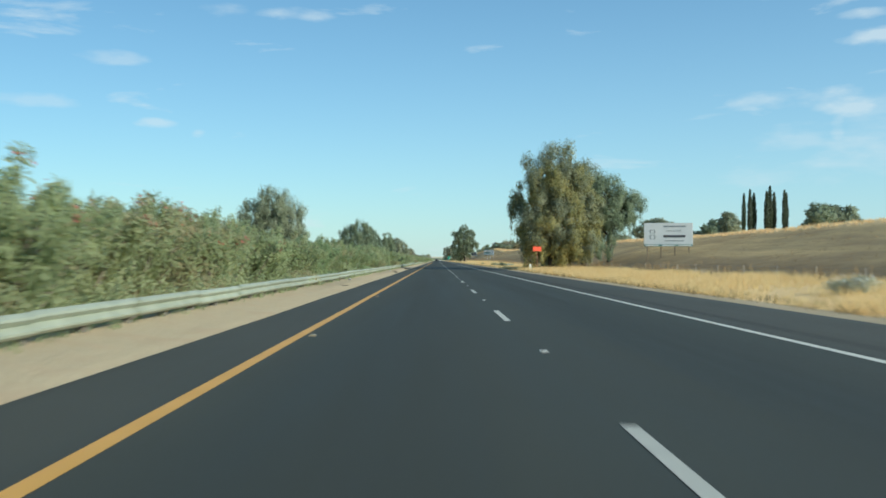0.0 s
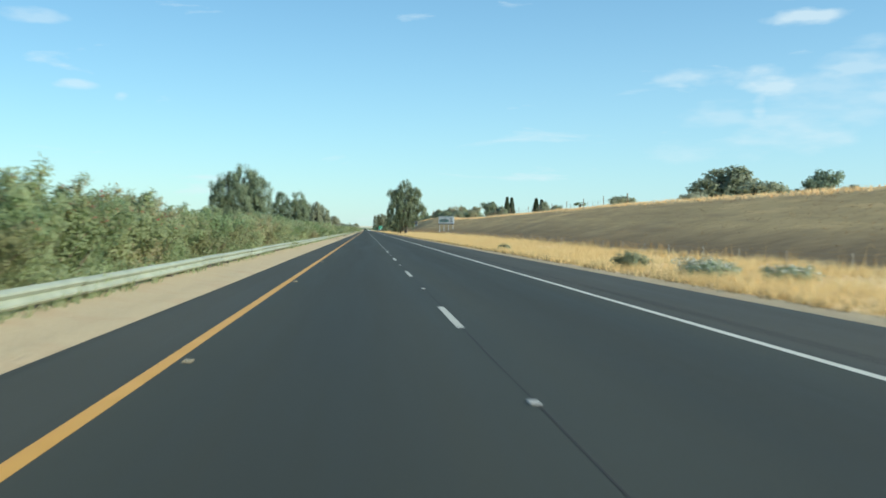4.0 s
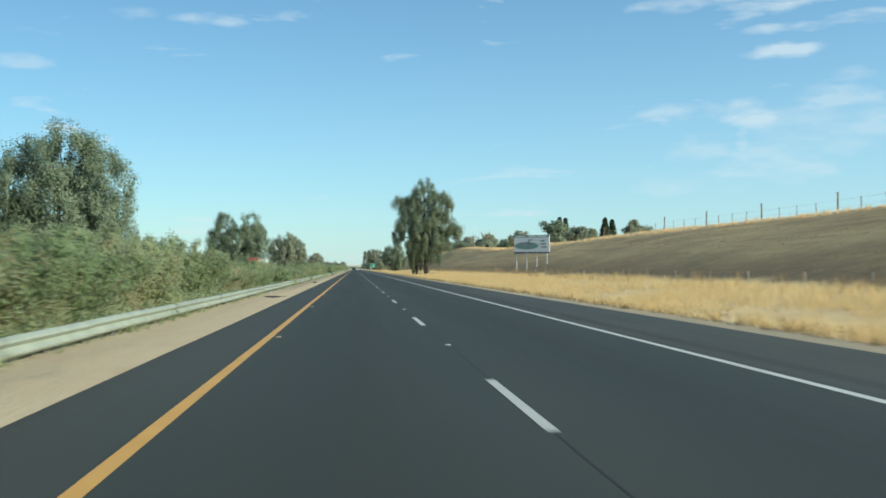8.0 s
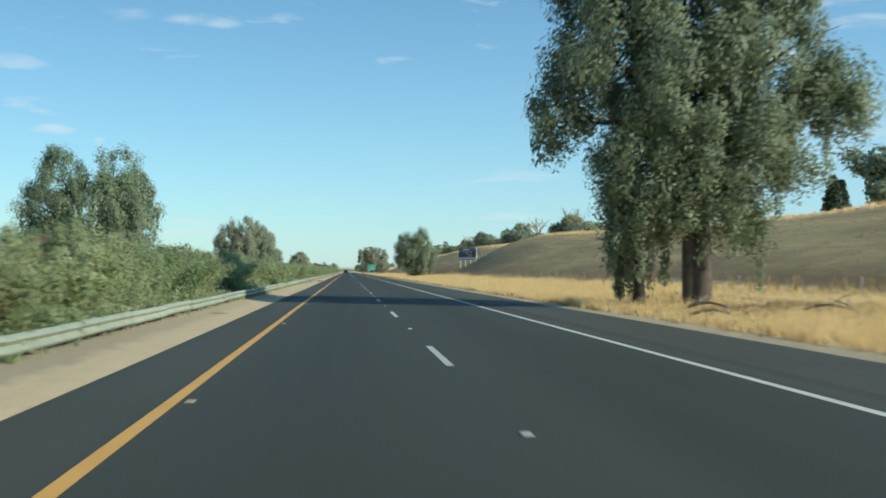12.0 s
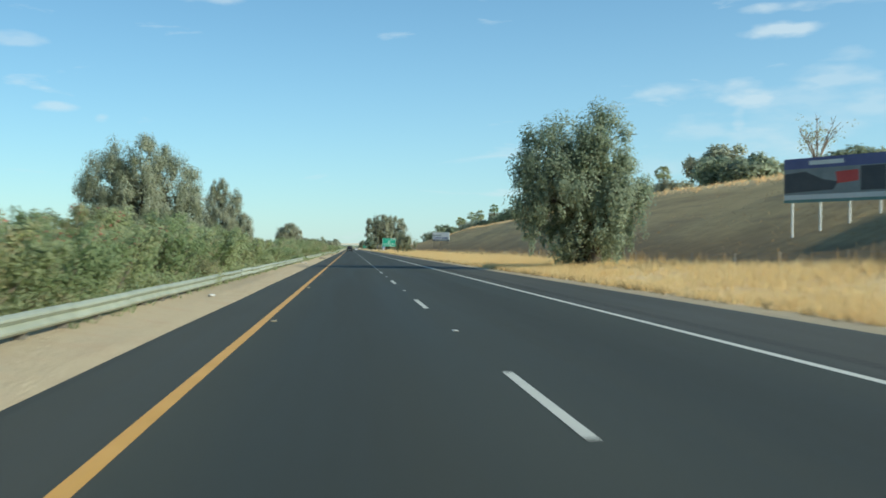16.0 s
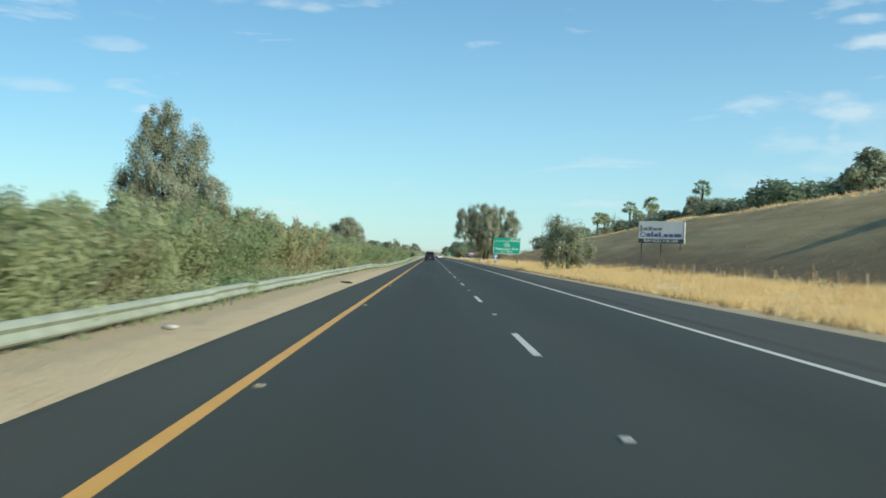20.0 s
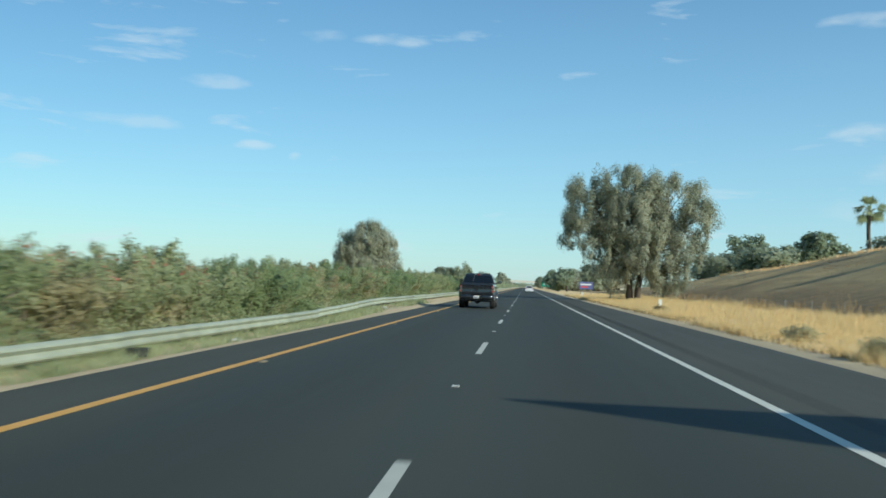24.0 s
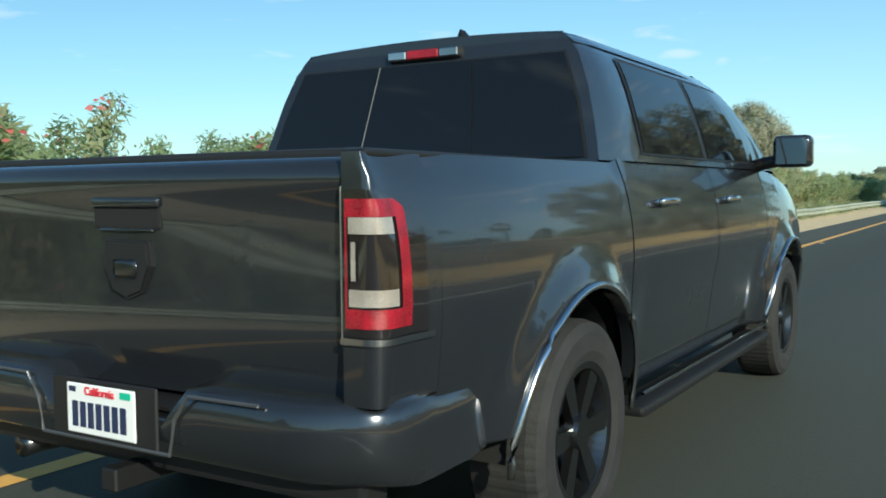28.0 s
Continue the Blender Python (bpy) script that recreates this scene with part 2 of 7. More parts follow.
def ground_mat():
    """Dirt by the road, straw-coloured verge, singed brown bank with a straw-coloured brow, green-brown median."""
    m, nt, ln, b = shader("ground_earth")
    co = nt.new("ShaderNodeTexCoord").outputs["Object"]
    sep = nt.new("ShaderNodeSeparateXYZ")
    ln.new(co, sep.inputs[0])
    x, z = sep.outputs["X"], sep.outputs["Z"]
    big = noise_node(nt, ln, co, 0.09, 5.0)
    mid = noise_node(nt, ln, co, 0.9, 5.0)
    fine = noise_node(nt, ln, co, 14.0, 4.0, 0.65)
    wob = calc(nt, ln, "ADD", calc(nt, ln, "MULTIPLY", calc(nt, ln, "SUBTRACT", big, 0.5), 5.0), calc(nt, ln, "MULTIPLY", calc(nt, ln, "SUBTRACT", mid, 0.5), 2.2))
    xs = calc(nt, ln, "ADD", x, wob)
    xn = calc(nt, ln, "ADD", x, calc(nt, ln, "MULTIPLY", calc(nt, ln, "SUBTRACT", mid, 0.5), 0.9))
    dirt = blend(nt, ln, fine, (0.48, 0.38, 0.235), (0.65, 0.525, 0.345))
    dirt = blend(nt, ln, ramp(nt, ln, mid, 0.5, 0.75, 0.0, 0.45), dirt, (0.50, 0.32, 0.20))
    straw = blend(nt, ln, mid, (0.87, 0.595, 0.295), (0.96, 0.725, 0.41))
    straw = blend(nt, ln, 0.4, straw, blend(nt, ln, fine, (0.58, 0.38, 0.15), (0.95, 0.74, 0.39)))
    straw = blend(nt, ln, ramp(nt, ln, noise_node(nt, ln, co, 0.33, 4.0), 0.5, 0.68, 0.0, 0.35), straw, (0.66, 0.44, 0.205))
    bank = blend(nt, ln, ramp(nt, ln, mid, 0.3, 0.7), (0.42, 0.30, 0.145), (0.57, 0.41, 0.20))
    bank = blend(nt, ln, ramp(nt, ln, big, 0.42, 0.66, 0.0, 0.75), bank, (0.74, 0.53, 0.25))
    bank = blend(nt, ln, 0.35, bank, blend(nt, ln, fine, (0.28, 0.20, 0.11), (0.60, 0.44, 0.23)))
    lay = nt.new("ShaderNodeMapping")
    lay.inputs["Scale"].default_value = (1.0, 0.13, 2.2)
    ln.new(co, lay.inputs["Vector"])
    swath = noise_node(nt, ln, lay.outputs[0], 0.42, 6.0, 0.62)
    bank = blend(nt, ln, ramp(nt, ln, swath, 0.52, 0.68, 0.0, 0.6), bank, (0.30, 0.215, 0.125))
    bank = blend(nt, ln, ramp(nt, ln, swath, 0.46, 0.34, 0.0, 0.5), bank, (0.80, 0.57, 0.27))
    green = blend(nt, ln, mid, (0.10, 0.11, 0.045), (0.24, 0.20, 0.11))
    far = blend(nt, ln, big, (0.20, 0.17, 0.09), (0.36, 0.30, 0.16))
    # a grey gravelly strip in front of the rail, stronger on some stretches
    run = nt.new("ShaderNodeMapping")
    run.inputs["Scale"].default_value = (0.05, 0.016, 0.05)
    run.inputs["Location"].default_value = (0.0, -5.0, 0.0)
    ln.new(co, run.inputs["Vector"])
    strip = calc(nt, ln, "MULTIPLY", ramp(nt, ln, xn, -5.45, -5.75), ramp(nt, ln, xn, -9.0, -7.0))
    bare = calc(nt, ln, "MULTIPLY", ramp(nt, ln, sep.outputs["Y"], 325.0, 350.0), ramp(nt, ln, sep.outputs["Y"], 480.0, 440.0))
    bare = calc(nt, ln, "MAXIMUM", calc(nt, ln, "MULTIPLY", bare, 0.62), ramp(nt, ln, noise_node(nt, ln, run.outputs[0], 1.0, 2.0), 0.42, 0.58, 0.05, 0.45))
    strip = calc(nt, ln, "MULTIPLY", strip, bare)
    dirt = blend(nt, ln, strip, dirt, blend(nt, ln, fine, (0.17, 0.15, 0.115), (0.34, 0.295, 0.225)))
    # from the median outwards
    col = blend(nt, ln, ramp(nt, ln, xn, -7.4, -6.6), green, dirt)
    col = blend(nt, ln, ramp(nt, ln, xn, 7.95, 8.4), col, straw)
    burnt = blend(nt, ln, mid, (0.19, 0.137, 0.078), (0.33, 0.24, 0.135))
    bank = blend(nt, ln, ramp(nt, ln, xs, 19.5, 25.5), burnt, bank)
    col = blend(nt, ln, ramp(nt, ln, xs, 17.0, 18.2), col, bank)
    col = blend(nt, ln, ramp(nt, ln, xs, 34.0, 37.0), col, straw)
    col = blend(nt, ln, ramp(nt, ln, xs, 60.0, 90.0), col, far)
    col = blend(nt, ln, ramp(nt, ln, xs, -14.0, -16.0), col, dirt)
    col = blend(nt, ln, ramp(nt, ln, xs, -40.0, -50.0), col, far)
    ln.new(col, b.inputs["Base Color"])
    b.inputs["Roughness"].default_value = 0.95
    b.inputs["Specular IOR Level"].default_value = 0.15
    bn = nt.new("ShaderNodeBump")
    bn.inputs["Strength"].default_value, bn.inputs["Distance"].default_value = 0.6, 0.06
    ln.new(calc(nt, ln, "ADD", fine, mid), bn.inputs["Height"])
    ln.new(bn.outputs[0], b.inputs["Normal"])
    return m


ASPHALT = asphalt_mat("asphalt", (0.0385, 0.0425, 0.0345), (0.0625, 0.0665, 0.0525))
EARTH = ground_mat()
PAINT_W = surf("worn_white_paint", (0.57, 0.55, 0.46), (0.74, 0.72, 0.61), 1.5, 0.6, 0.2, vary=0.25)
PAINT_Y = surf("worn_yellow_paint", (0.66, 0.33, 0.055), (0.80, 0.43, 0.10), 1.5, 0.6, 0.2)
GALV = surf("weathered_galvanised_steel", (0.33, 0.36, 0.275), (0.48, 0.51, 0.40), 2.0, 0.6, 0.15, metal=0.12, vary=0.2)
RAILPOST = surf("weathered_grey_post", (0.14, 0.125, 0.10), (0.26, 0.235, 0.19), 6.0, 0.85, 0.3, vary=0.3)
POSTWOOD = surf("grey_treated_wood", (0.16, 0.12, 0.085), (0.27, 0.21, 0.15), 6.0, 0.85, 0.4, vary=0.3)
BARK = surf("grey_brown_bark", (0.05, 0.04, 0.03), (0.13, 0.103, 0.078), 3.0, 0.9, 0.6)
LEAF_GUM = leaf_mat("gum_leaves", (0.145, 0.175, 0.11), (0.40, 0.43, 0.30))
# pale grey-green, lifted further so the colour stands in for distance haze
LEAF_GUM_PALE_HAZED = leaf_mat("pale_hazed_gum_leaves", (0.26, 0.295, 0.22), (0.535, 0.57, 0.445), 0.55, 0.52)
# yellow-green leaves, with the yellow of sunlight also put into the colour
LEAF_GUM_GOLD = leaf_mat("sunlit_gold_gum_leaves", (0.19, 0.21, 0.08), (0.52, 0.48, 0.215))
LEAF_OLE = leaf_mat("oleander_leaves", (0.30, 0.36, 0.195), (0.58, 0.64, 0.395), 0.6, 0.64)
LEAF_OLE_DRY = leaf_mat("dry_oleander_leaves", (0.39, 0.375, 0.22), (0.585, 0.545, 0.36), 0.6, 0.62)
LEAF_PALM = leaf_mat("fan_palm_fronds", (0.19, 0.235, 0.125), (0.40, 0.455, 0.26))
LEAF_DARK = leaf_mat("dark_evergreen_leaves", (0.05, 0.072, 0.045), (0.13, 0.165, 0.10))
PETAL = leaf_mat("red_oleander_flowers", (0.50, 0.11, 0.10), (0.70, 0.26, 0.23))
STRAW = leaf_mat("dry_grass_blades", (0.88, 0.61, 0.315), (0.98, 0.775, 0.475), 0.7, 0.55)
STRAW_DARK = leaf_mat("singed_grass_blades", (0.29, 0.205, 0.11), (0.43, 0.31, 0.165), 0.8, 0.2)
TWIG = surf("bare_grey_twigs", (0.20, 0.16, 0.12), (0.30, 0.25, 0.20), 3.0, 0.9, 0.2)


# ---------------- mesh helpers ----------------
def mesh_of(name, verts, faces, mats, idx=None, smooth=False):
    me = bpy.data.meshes.new(name)
    me.from_pydata([tuple(v) for v in verts], [], [tuple(f) for f in faces])
    for m in mats if isinstance(mats, (list, tuple)) else [mats]:
        me.materials.append(m)
    if idx is not None:
        me.polygons.foreach_set("material_index", idx)
    if smooth:
        me.polygons.foreach_set("use_smooth", [True] * len(me.polygons))
    me.update()
    return me


def quads_mesh(name, corners, mats, idx=None):
    """corners: array (n, k, 3), one polygon of k corners each."""
    n, k, _ = corners.shape
    me = bpy.data.meshes.new(name)
    me.vertices.add(n * k)
    me.vertices.foreach_set("co", corners.astype(np.float32).ravel())
    me.loops.add(n * k)
    me.loops.foreach_set("vertex_index", np.arange(n * k, dtype=np.int32))
    me.polygons.add(n)
    me.polygons.foreach_set("loop_start", np.arange(0, n * k, k, dtype=np.int32))
    for m in mats if isinstance(mats, (list, tuple)) else [mats]:
        me.materials.append(m)
    if idx is not None:
        me.polygons.foreach_set("material_index", np.asarray(idx, dtype=np.int32))
    me.update(calc_edges=True)
    return me


def finish(bm, name, material, smooth=False):
    me = bpy.data.meshes.new(name)
    bm.to_mesh(me)
    bm.free()
    for m in material if isinstance(material, (list, tuple)) else [material]:
        me.materials.append(m)
    if smooth:
        me.polygons.foreach_set("use_smooth", [True] * len(me.polygons))
    return me


def part(name, bm, material, parent, label="", smooth=False, at=None):
    """One mesh object under a thing or a part. bm: a bmesh or a mesh."""
    me = finish(bm, name, material, smooth) if isinstance(bm, bmesh.types.BMesh) else bm
    ob = new(name, me)
    ob.parent = parent
    if at is not None:
        ob.matrix_basis = at
    return tagged(ob, label) if label else ob


def thing(name, label, category, at=(0, 0, 0), group="", kind="", rz=0.0):
    ob = new(name)
    ob.matrix_basis = pose(*at, 0, 0, rz)
    ob.empty_display_size = 0.2
    return tagged(ob, label, category, group, kind)


def box(bm, x0, x1, y0, y1, z0, z1, bev=0.0, seg=2):
    r = bmesh.ops.create_cube(bm, size=1.0, matrix=Matrix.LocRotScale(((x0 + x1) / 2, (y0 + y1) / 2, (z0 + z1) / 2), None, (x1 - x0, y1 - y0, z1 - z0)))
    if bev:
        es = list({e for v in r["verts"] for e in v.link_edges})
        bmesh.ops.bevel(bm, geom=es, offset=bev, segments=seg, affect="EDGES", profile=0.6)
    return r["verts"]


def bx(x0, x1, y0, y1, z0, z1, bev=0.0, seg=2):
    bm = bmesh.new()
    box(bm, x0, x1, y0, y1, z0, z1, bev, seg)
    return bm


def tube(bm, pts, radii, sides=8, cap=True):
    """A tapered tube along points."""
    rings = []
    for i, (p, r) in enumerate(zip(pts, radii)):
        p = Vector(p)
        a = Vector(pts[max(0, i - 1)])
        b = Vector(pts[min(len(pts) - 1, i + 1)])
        d = (b - a).normalized()
        u = d.orthogonal().normalized() if abs(d.z) < 0.99 else Vector((1, 0, 0))
        v = d.cross(u).normalized()
        u = v.cross(d)
        rings.append([bm.verts.new(p + r * (u * math.cos(k * math.tau / sides) + v * math.sin(k * math.tau / sides))) for k in range(sides)])
    for a, b in zip(rings, rings[1:]):
        for k in range(sides):
            bm.faces.new((a[k], a[(k + 1) % sides], b[(k + 1) % sides], b[k]))
    if cap:
        bm.faces.new(rings[0][::-1])
        bm.faces.new(rings[-1])


# ---------------- ground ----------------
def smooth(a, b, t):
    t = max(0.0, min(1.0, (t - a) / (b - a)))
    return t * t * (3 - 2 * t)


CREST_Y = [-300, 90, 200, 260, 360, 470, 590, 650, 690, 780, 850, 890, 940, 1020, 1120, 1250, 4500]
CREST_Z = [4.6, 4.8, 5.2, 5.9, 6.2, 6.2, 7.2, 8.2, 8.8, 8.3, 8.1, 7.0, 6.4, 4.6, 1.4, 0.3, 0.3]


FOOT_Y = [-300, 0, 120, 205, 260, 320, 480, 560, 650, 850, 1000, 1100, 4500]
FOOT_Z = [0.3, 0.3, 0.22, 0.15, 0.45, 0.60, 0.65, 0.55, 0.45, 0.40, 0.40, 0.3, 0.1]


def median_dip(y):
    """The median shoulder sinks a little along one stretch, and the rail and hedge with it."""
    return 0.24 * smooth(772, 806, y) * smooth(892, 874, y)


def ground_z(x, y):
    """Height of the land: road bed, verge, cut bank beyond the right-hand fence, flat median and fields."""
    if -4.9 < x < 7.2:
        return -0.06
    if x <= -4.9:
        z = -0.02 + 0.14 * smooth(-5.2, -6.5, x) * smooth(-14, -9.5, x)
        return z - median_dip(y) * smooth(-4.9, -5.9, x) + 0.03 * noise.noise((x * 0.5, y * 0.35, 0)) * smooth(-5.0, -6.0, x)
    crest = float(np.interp(y, CREST_Y, CREST_Z))
    foot = float(np.interp(y, FOOT_Y, FOOT_Z))
    z = -0.01 + foot * smooth(8.5, 17.5, x)
    rise = max(0.0, min(1.0, (x - 17.0) / 20.0))
    lump = 0.5 * noise.noise((x * 0.06, y * 0.022, 3.1)) * smooth(17, 26, x) * min(1, crest / 5)
    z += 2.0 * math.exp(-((x - 31) / 9.0) ** 2) * smooth(535, 582, y) * smooth(608, 597, y)  # a spur that ends in a shaded gully
    z += (crest - foot) * (0.82 * rise + 0.18 * smooth(0, 1, rise))
    if x > 37:
        z += 0.04 * min(x - 37, 60)
    return z + lump * (1.0 if x < 120 else 0.4) + 0.05 * noise.noise((x * 0.4, y * 0.3, 7)) * smooth(7.6, 9, x)


def build_ground():
    xs = [-2500, -900, -400, -200, -120, -80, -60, -45, -34, -25, -18, -14, -11, -9, -8, -7.2, -6.6, -6.2, -5.8, -5.3, -5.0, -4.85, -4.7, -2, 1, 4, 6.9, 7.12, 7.3, 7.7, 8.3, 9.2, 10.5, 12, 13.5, 15, 16.3, 17.2, 18.2, 19.5, 21, 22.5, 24, 26, 28, 30, 32, 34, 35.5, 37, 38.5, 41, 45, 52, 62, 80, 110, 160, 260, 450, 900, 2500]
    ys = [-600, -250, -100, -40] + list(np.arange(-10, 1300, 3.0)) + [1310, 1340, 1400, 1500, 1700, 2100, 2800, 3800, 4900]
    verts = [(x, y, ground_z(x, y)) for y in ys for x in xs]
    n = len(xs)
    faces = [(j * n + i, j * n + i + 1, (j + 1) * n + i + 1, (j + 1) * n + i) for j in range(len(ys) - 1) for i in range(n - 1)]
    ob = new("ground", mesh_of("ground", verts, faces, EARTH, smooth=True))
    tagged(ob, "dry earth, straw-coloured verge and singed brown roadside bank", "ground", kind="structure")


build_ground()
Y0, Y1 = -120.0, 1900.0


def build_road():
    ys = np.arange(Y0, Y1 + 1, 10.0)
    rng = random.Random(5)
    verts, faces = [], []
    for y in ys:
        l, r = -4.75 + rng.uniform(-0.03, 0.03), 7.06 + rng.uniform(-0.03, 0.03)
        verts += [(l, y, -0.1), (l, y, -0.012), (l + 0.15, y, 0), (1.0, y, 0.0), (r - 0.15, y, 0), (r, y, -0.012), (r, y, -0.1)]
    for j in range(len(ys) - 1):
        for i in range(6):
            faces.append((j * 7 + i, j * 7 + i + 1, (j + 1) * 7 + i + 1, (j + 1) * 7 + i))
    road = new("road", mesh_of("road", verts, faces, ASPHALT))
    tagged(road, "dark grey asphalt highway with two northbound lanes", "road", kind="structure")

    def strip(name, x, w, y0, y1, mat):
        vs, fs = [], []
        yy = np.arange(y0, y1 + 0.1, 4.0)
        for y in yy:
            d = 0.012 * noise.noise((y * 0.3, x, 0))
            vs += [(x - w / 2 + d, y, 0.004), (x + w / 2 + d, y, 0.004)]
        fs = [(2 * j, 2 * j + 1, 2 * j + 3, 2 * j + 2) for j in range(len(yy) - 1)]
        return part(name, mesh_of(name, vs, fs, mat), None, road)

    strip("yellow_edge_line", -3.40, 0.15, Y0, Y1, PAINT_Y)
    strip("white_edge_line", 3.84, 0.15, Y0, Y1, PAINT_W)
    bm = bmesh.new()
    v = [bm.verts.new(c) for c in ((-0.06, 0, 0.004), (0.06, 0, 0.004), (0.06, 3.66, 0.004), (-0.06, 3.66, 0.004))]
    bm.faces.new(v)
    dash = finish(bm, "lane_dash", PAINT_W)
    mk = bx(-0.055, 0.055, -0.05, 0.05, 0.0, 0.022, 0.012, 1)
    marker = finish(mk, "road_marker", plain("white_marker", (0.50, 0.50, 0.47), 0.4))
    mk = bx(-0.055, 0.055, -0.05, 0.05, 0.0, 0.022, 0.012, 1)
    marker_y = finish(mk, "yellow_road_marker", plain("amber_marker", (0.44, 0.36, 0.22), 0.4))
    for k in range(-6, 100):
        part("lane_dash", dash, None, road, at=pose(0, k * 14.63, 0))
        part("road_marker", marker, None, road, at=pose(0.0, k * 14.63 + 8.8, 0.0))
        part("yellow_road_marker", marker_y, None, road, at=pose(-3.2, k * 14.63 + 11.0, 0.0))
    # tar-sealed joint beside the dashed line
    vs, fs = [], []
    yy = np.arange(50, 330, 1.5)
    for y in yy:
        d = 0.10 * noise.noise((y * 0.05, 3, 0)) + 0.02 * noise.noise((y * 0.9, 9, 0))
        w = 0.011 + 0.008 * noise.noise((y * 0.4, 0, 4))
        vs += [(0.02 + d - w, y, 0.002), (0.02 + d + w, y, 0.002)]
    fs = [(2 * j, 2 * j + 1, 2 * j + 3, 2 * j + 2) for j in range(len(yy) - 1)]
    part("joint_seal", mesh_of("joint_seal", vs, fs, plain("tar", (0.031, 0.032, 0.029), 0.9)), None, road)
    # rumble strip on the right-hand shoulder: flat dark quads paint the shaded dents
    n = 3000
    yy = 16 + 0.31 * np.arange(n)
    c = np.zeros((n, 4, 3))
    for k, (dx, dy) in enumerate(((-0.16, -0.05), (0.16, -0.05), (0.16, 0.05), (-0.16, 0.05))):
        c[:, k, 0], c[:, k, 1], c[:, k, 2] = 4.55 + dx, yy + dy, 0.002
    tagged(part("rumble_strip", quads_mesh("rumble_strip", c, plain("dent_shade_asphalt", (0.032, 0.032, 0.030), 0.95)), None, road), kind="stuff")
    # ramp line across the right shoulder
    part("shoulder_line", mesh_of("shoulder_line", [(4.1, 137.0, 0.004), (6.6, 136.2, 0.004), (6.6, 136.5, 0.004), (4.1, 137.3, 0.004)], [(0, 1, 2, 3)], PAINT_W), None, road)


build_road()
# ---------------- southbound carriageway, far side of the median ----------------
def build_far_road():
    vs, fs = [], []
    for y in (-200, 300, 800, 1300, 1900):
        vs += [(-31, y, -0.02), (-19.5, y, -0.02), (-19.5, y, -0.3), (-31, y, -0.3)]
    for j in range(4):
        for i in range(4):
            fs.append((j * 4 + i, (j + 1) * 4 + i, (j + 1) * 4 + (i + 1) % 4, j * 4 + (i + 1) % 4))
    tagged(new("road_southbound", mesh_of("road_southbound", vs, fs, ASPHALT)), "asphalt carriageway beyond the median hedge", "road", kind="structure")


build_far_road()


# ---------------- foliage ----------------
def unit(v):
    return v / np.maximum(np.linalg.norm(v, axis=1), 1e-6)[:, None]


def leaves(rng, centres, per, spread, length, width, droop, face=0.74):
    """Diamond leaves packed round clump centres, mostly facing outwards; droop 0..1 turns them downwards."""
    centres = np.asarray(centres)
    n = len(centres) * per
    spread = np.broadcast_to(np.asarray(spread, dtype=float), (len(centres), 3)) if np.ndim(spread) else np.full((len(centres), 3), spread)
    away = unit(rng.normal(0, 1, (n, 3)))
    c = np.repeat(centres, per, axis=0)
    hub = centres.mean(axis=0)
    out = away * 0.8 + unit(c - hub) * 0.6 + np.array([0, 0, 0.25])
    c = c + away * (rng.random(n) ** 0.42 * 1.75)[:, None] * np.repeat(spread, per, axis=0)
    nrm = unit(unit(out) * face + rng.normal(0, 1, (n, 3)) * (1 - face) * 0.7)
    d = unit(rng.normal(0, 1, (n, 3))) * (1 - abs(droop)) + np.array([0, 0, -1.0]) * droop
    d = unit(d - (d * nrm).sum(1)[:, None] * nrm)
    s = np.cross(nrm, d)
    l = (length * rng.uniform(0.6, 1.35, n))[:, None]
    w = (width * rng.uniform(0.6, 1.3, n))[:, None]
    return np.stack([c, c + d * l * 0.45 + s * w, c + d * l, c + d * l * 0.45 - s * w], axis=1)


def lobe_points(rng, lobe, n, inner=0.55):
    cx, cy, cz, rx, ry, rz = lobe
    d = rng.normal(0, 1, (n, 3))
    d /= np.linalg.norm(d, axis=1)[:, None]
    r = rng.uniform(inner, 1.0, n)[:, None]
    bump = np.array([1.0 + 0.30 * noise.noise((a * 2.3 + cx, b * 2.3 + cy, c * 2.3 + cz)) for a, b, c in d])[:, None]
    return np.array([cx, cy, cz]) + d * r * bump * np.array([rx, ry, rz])


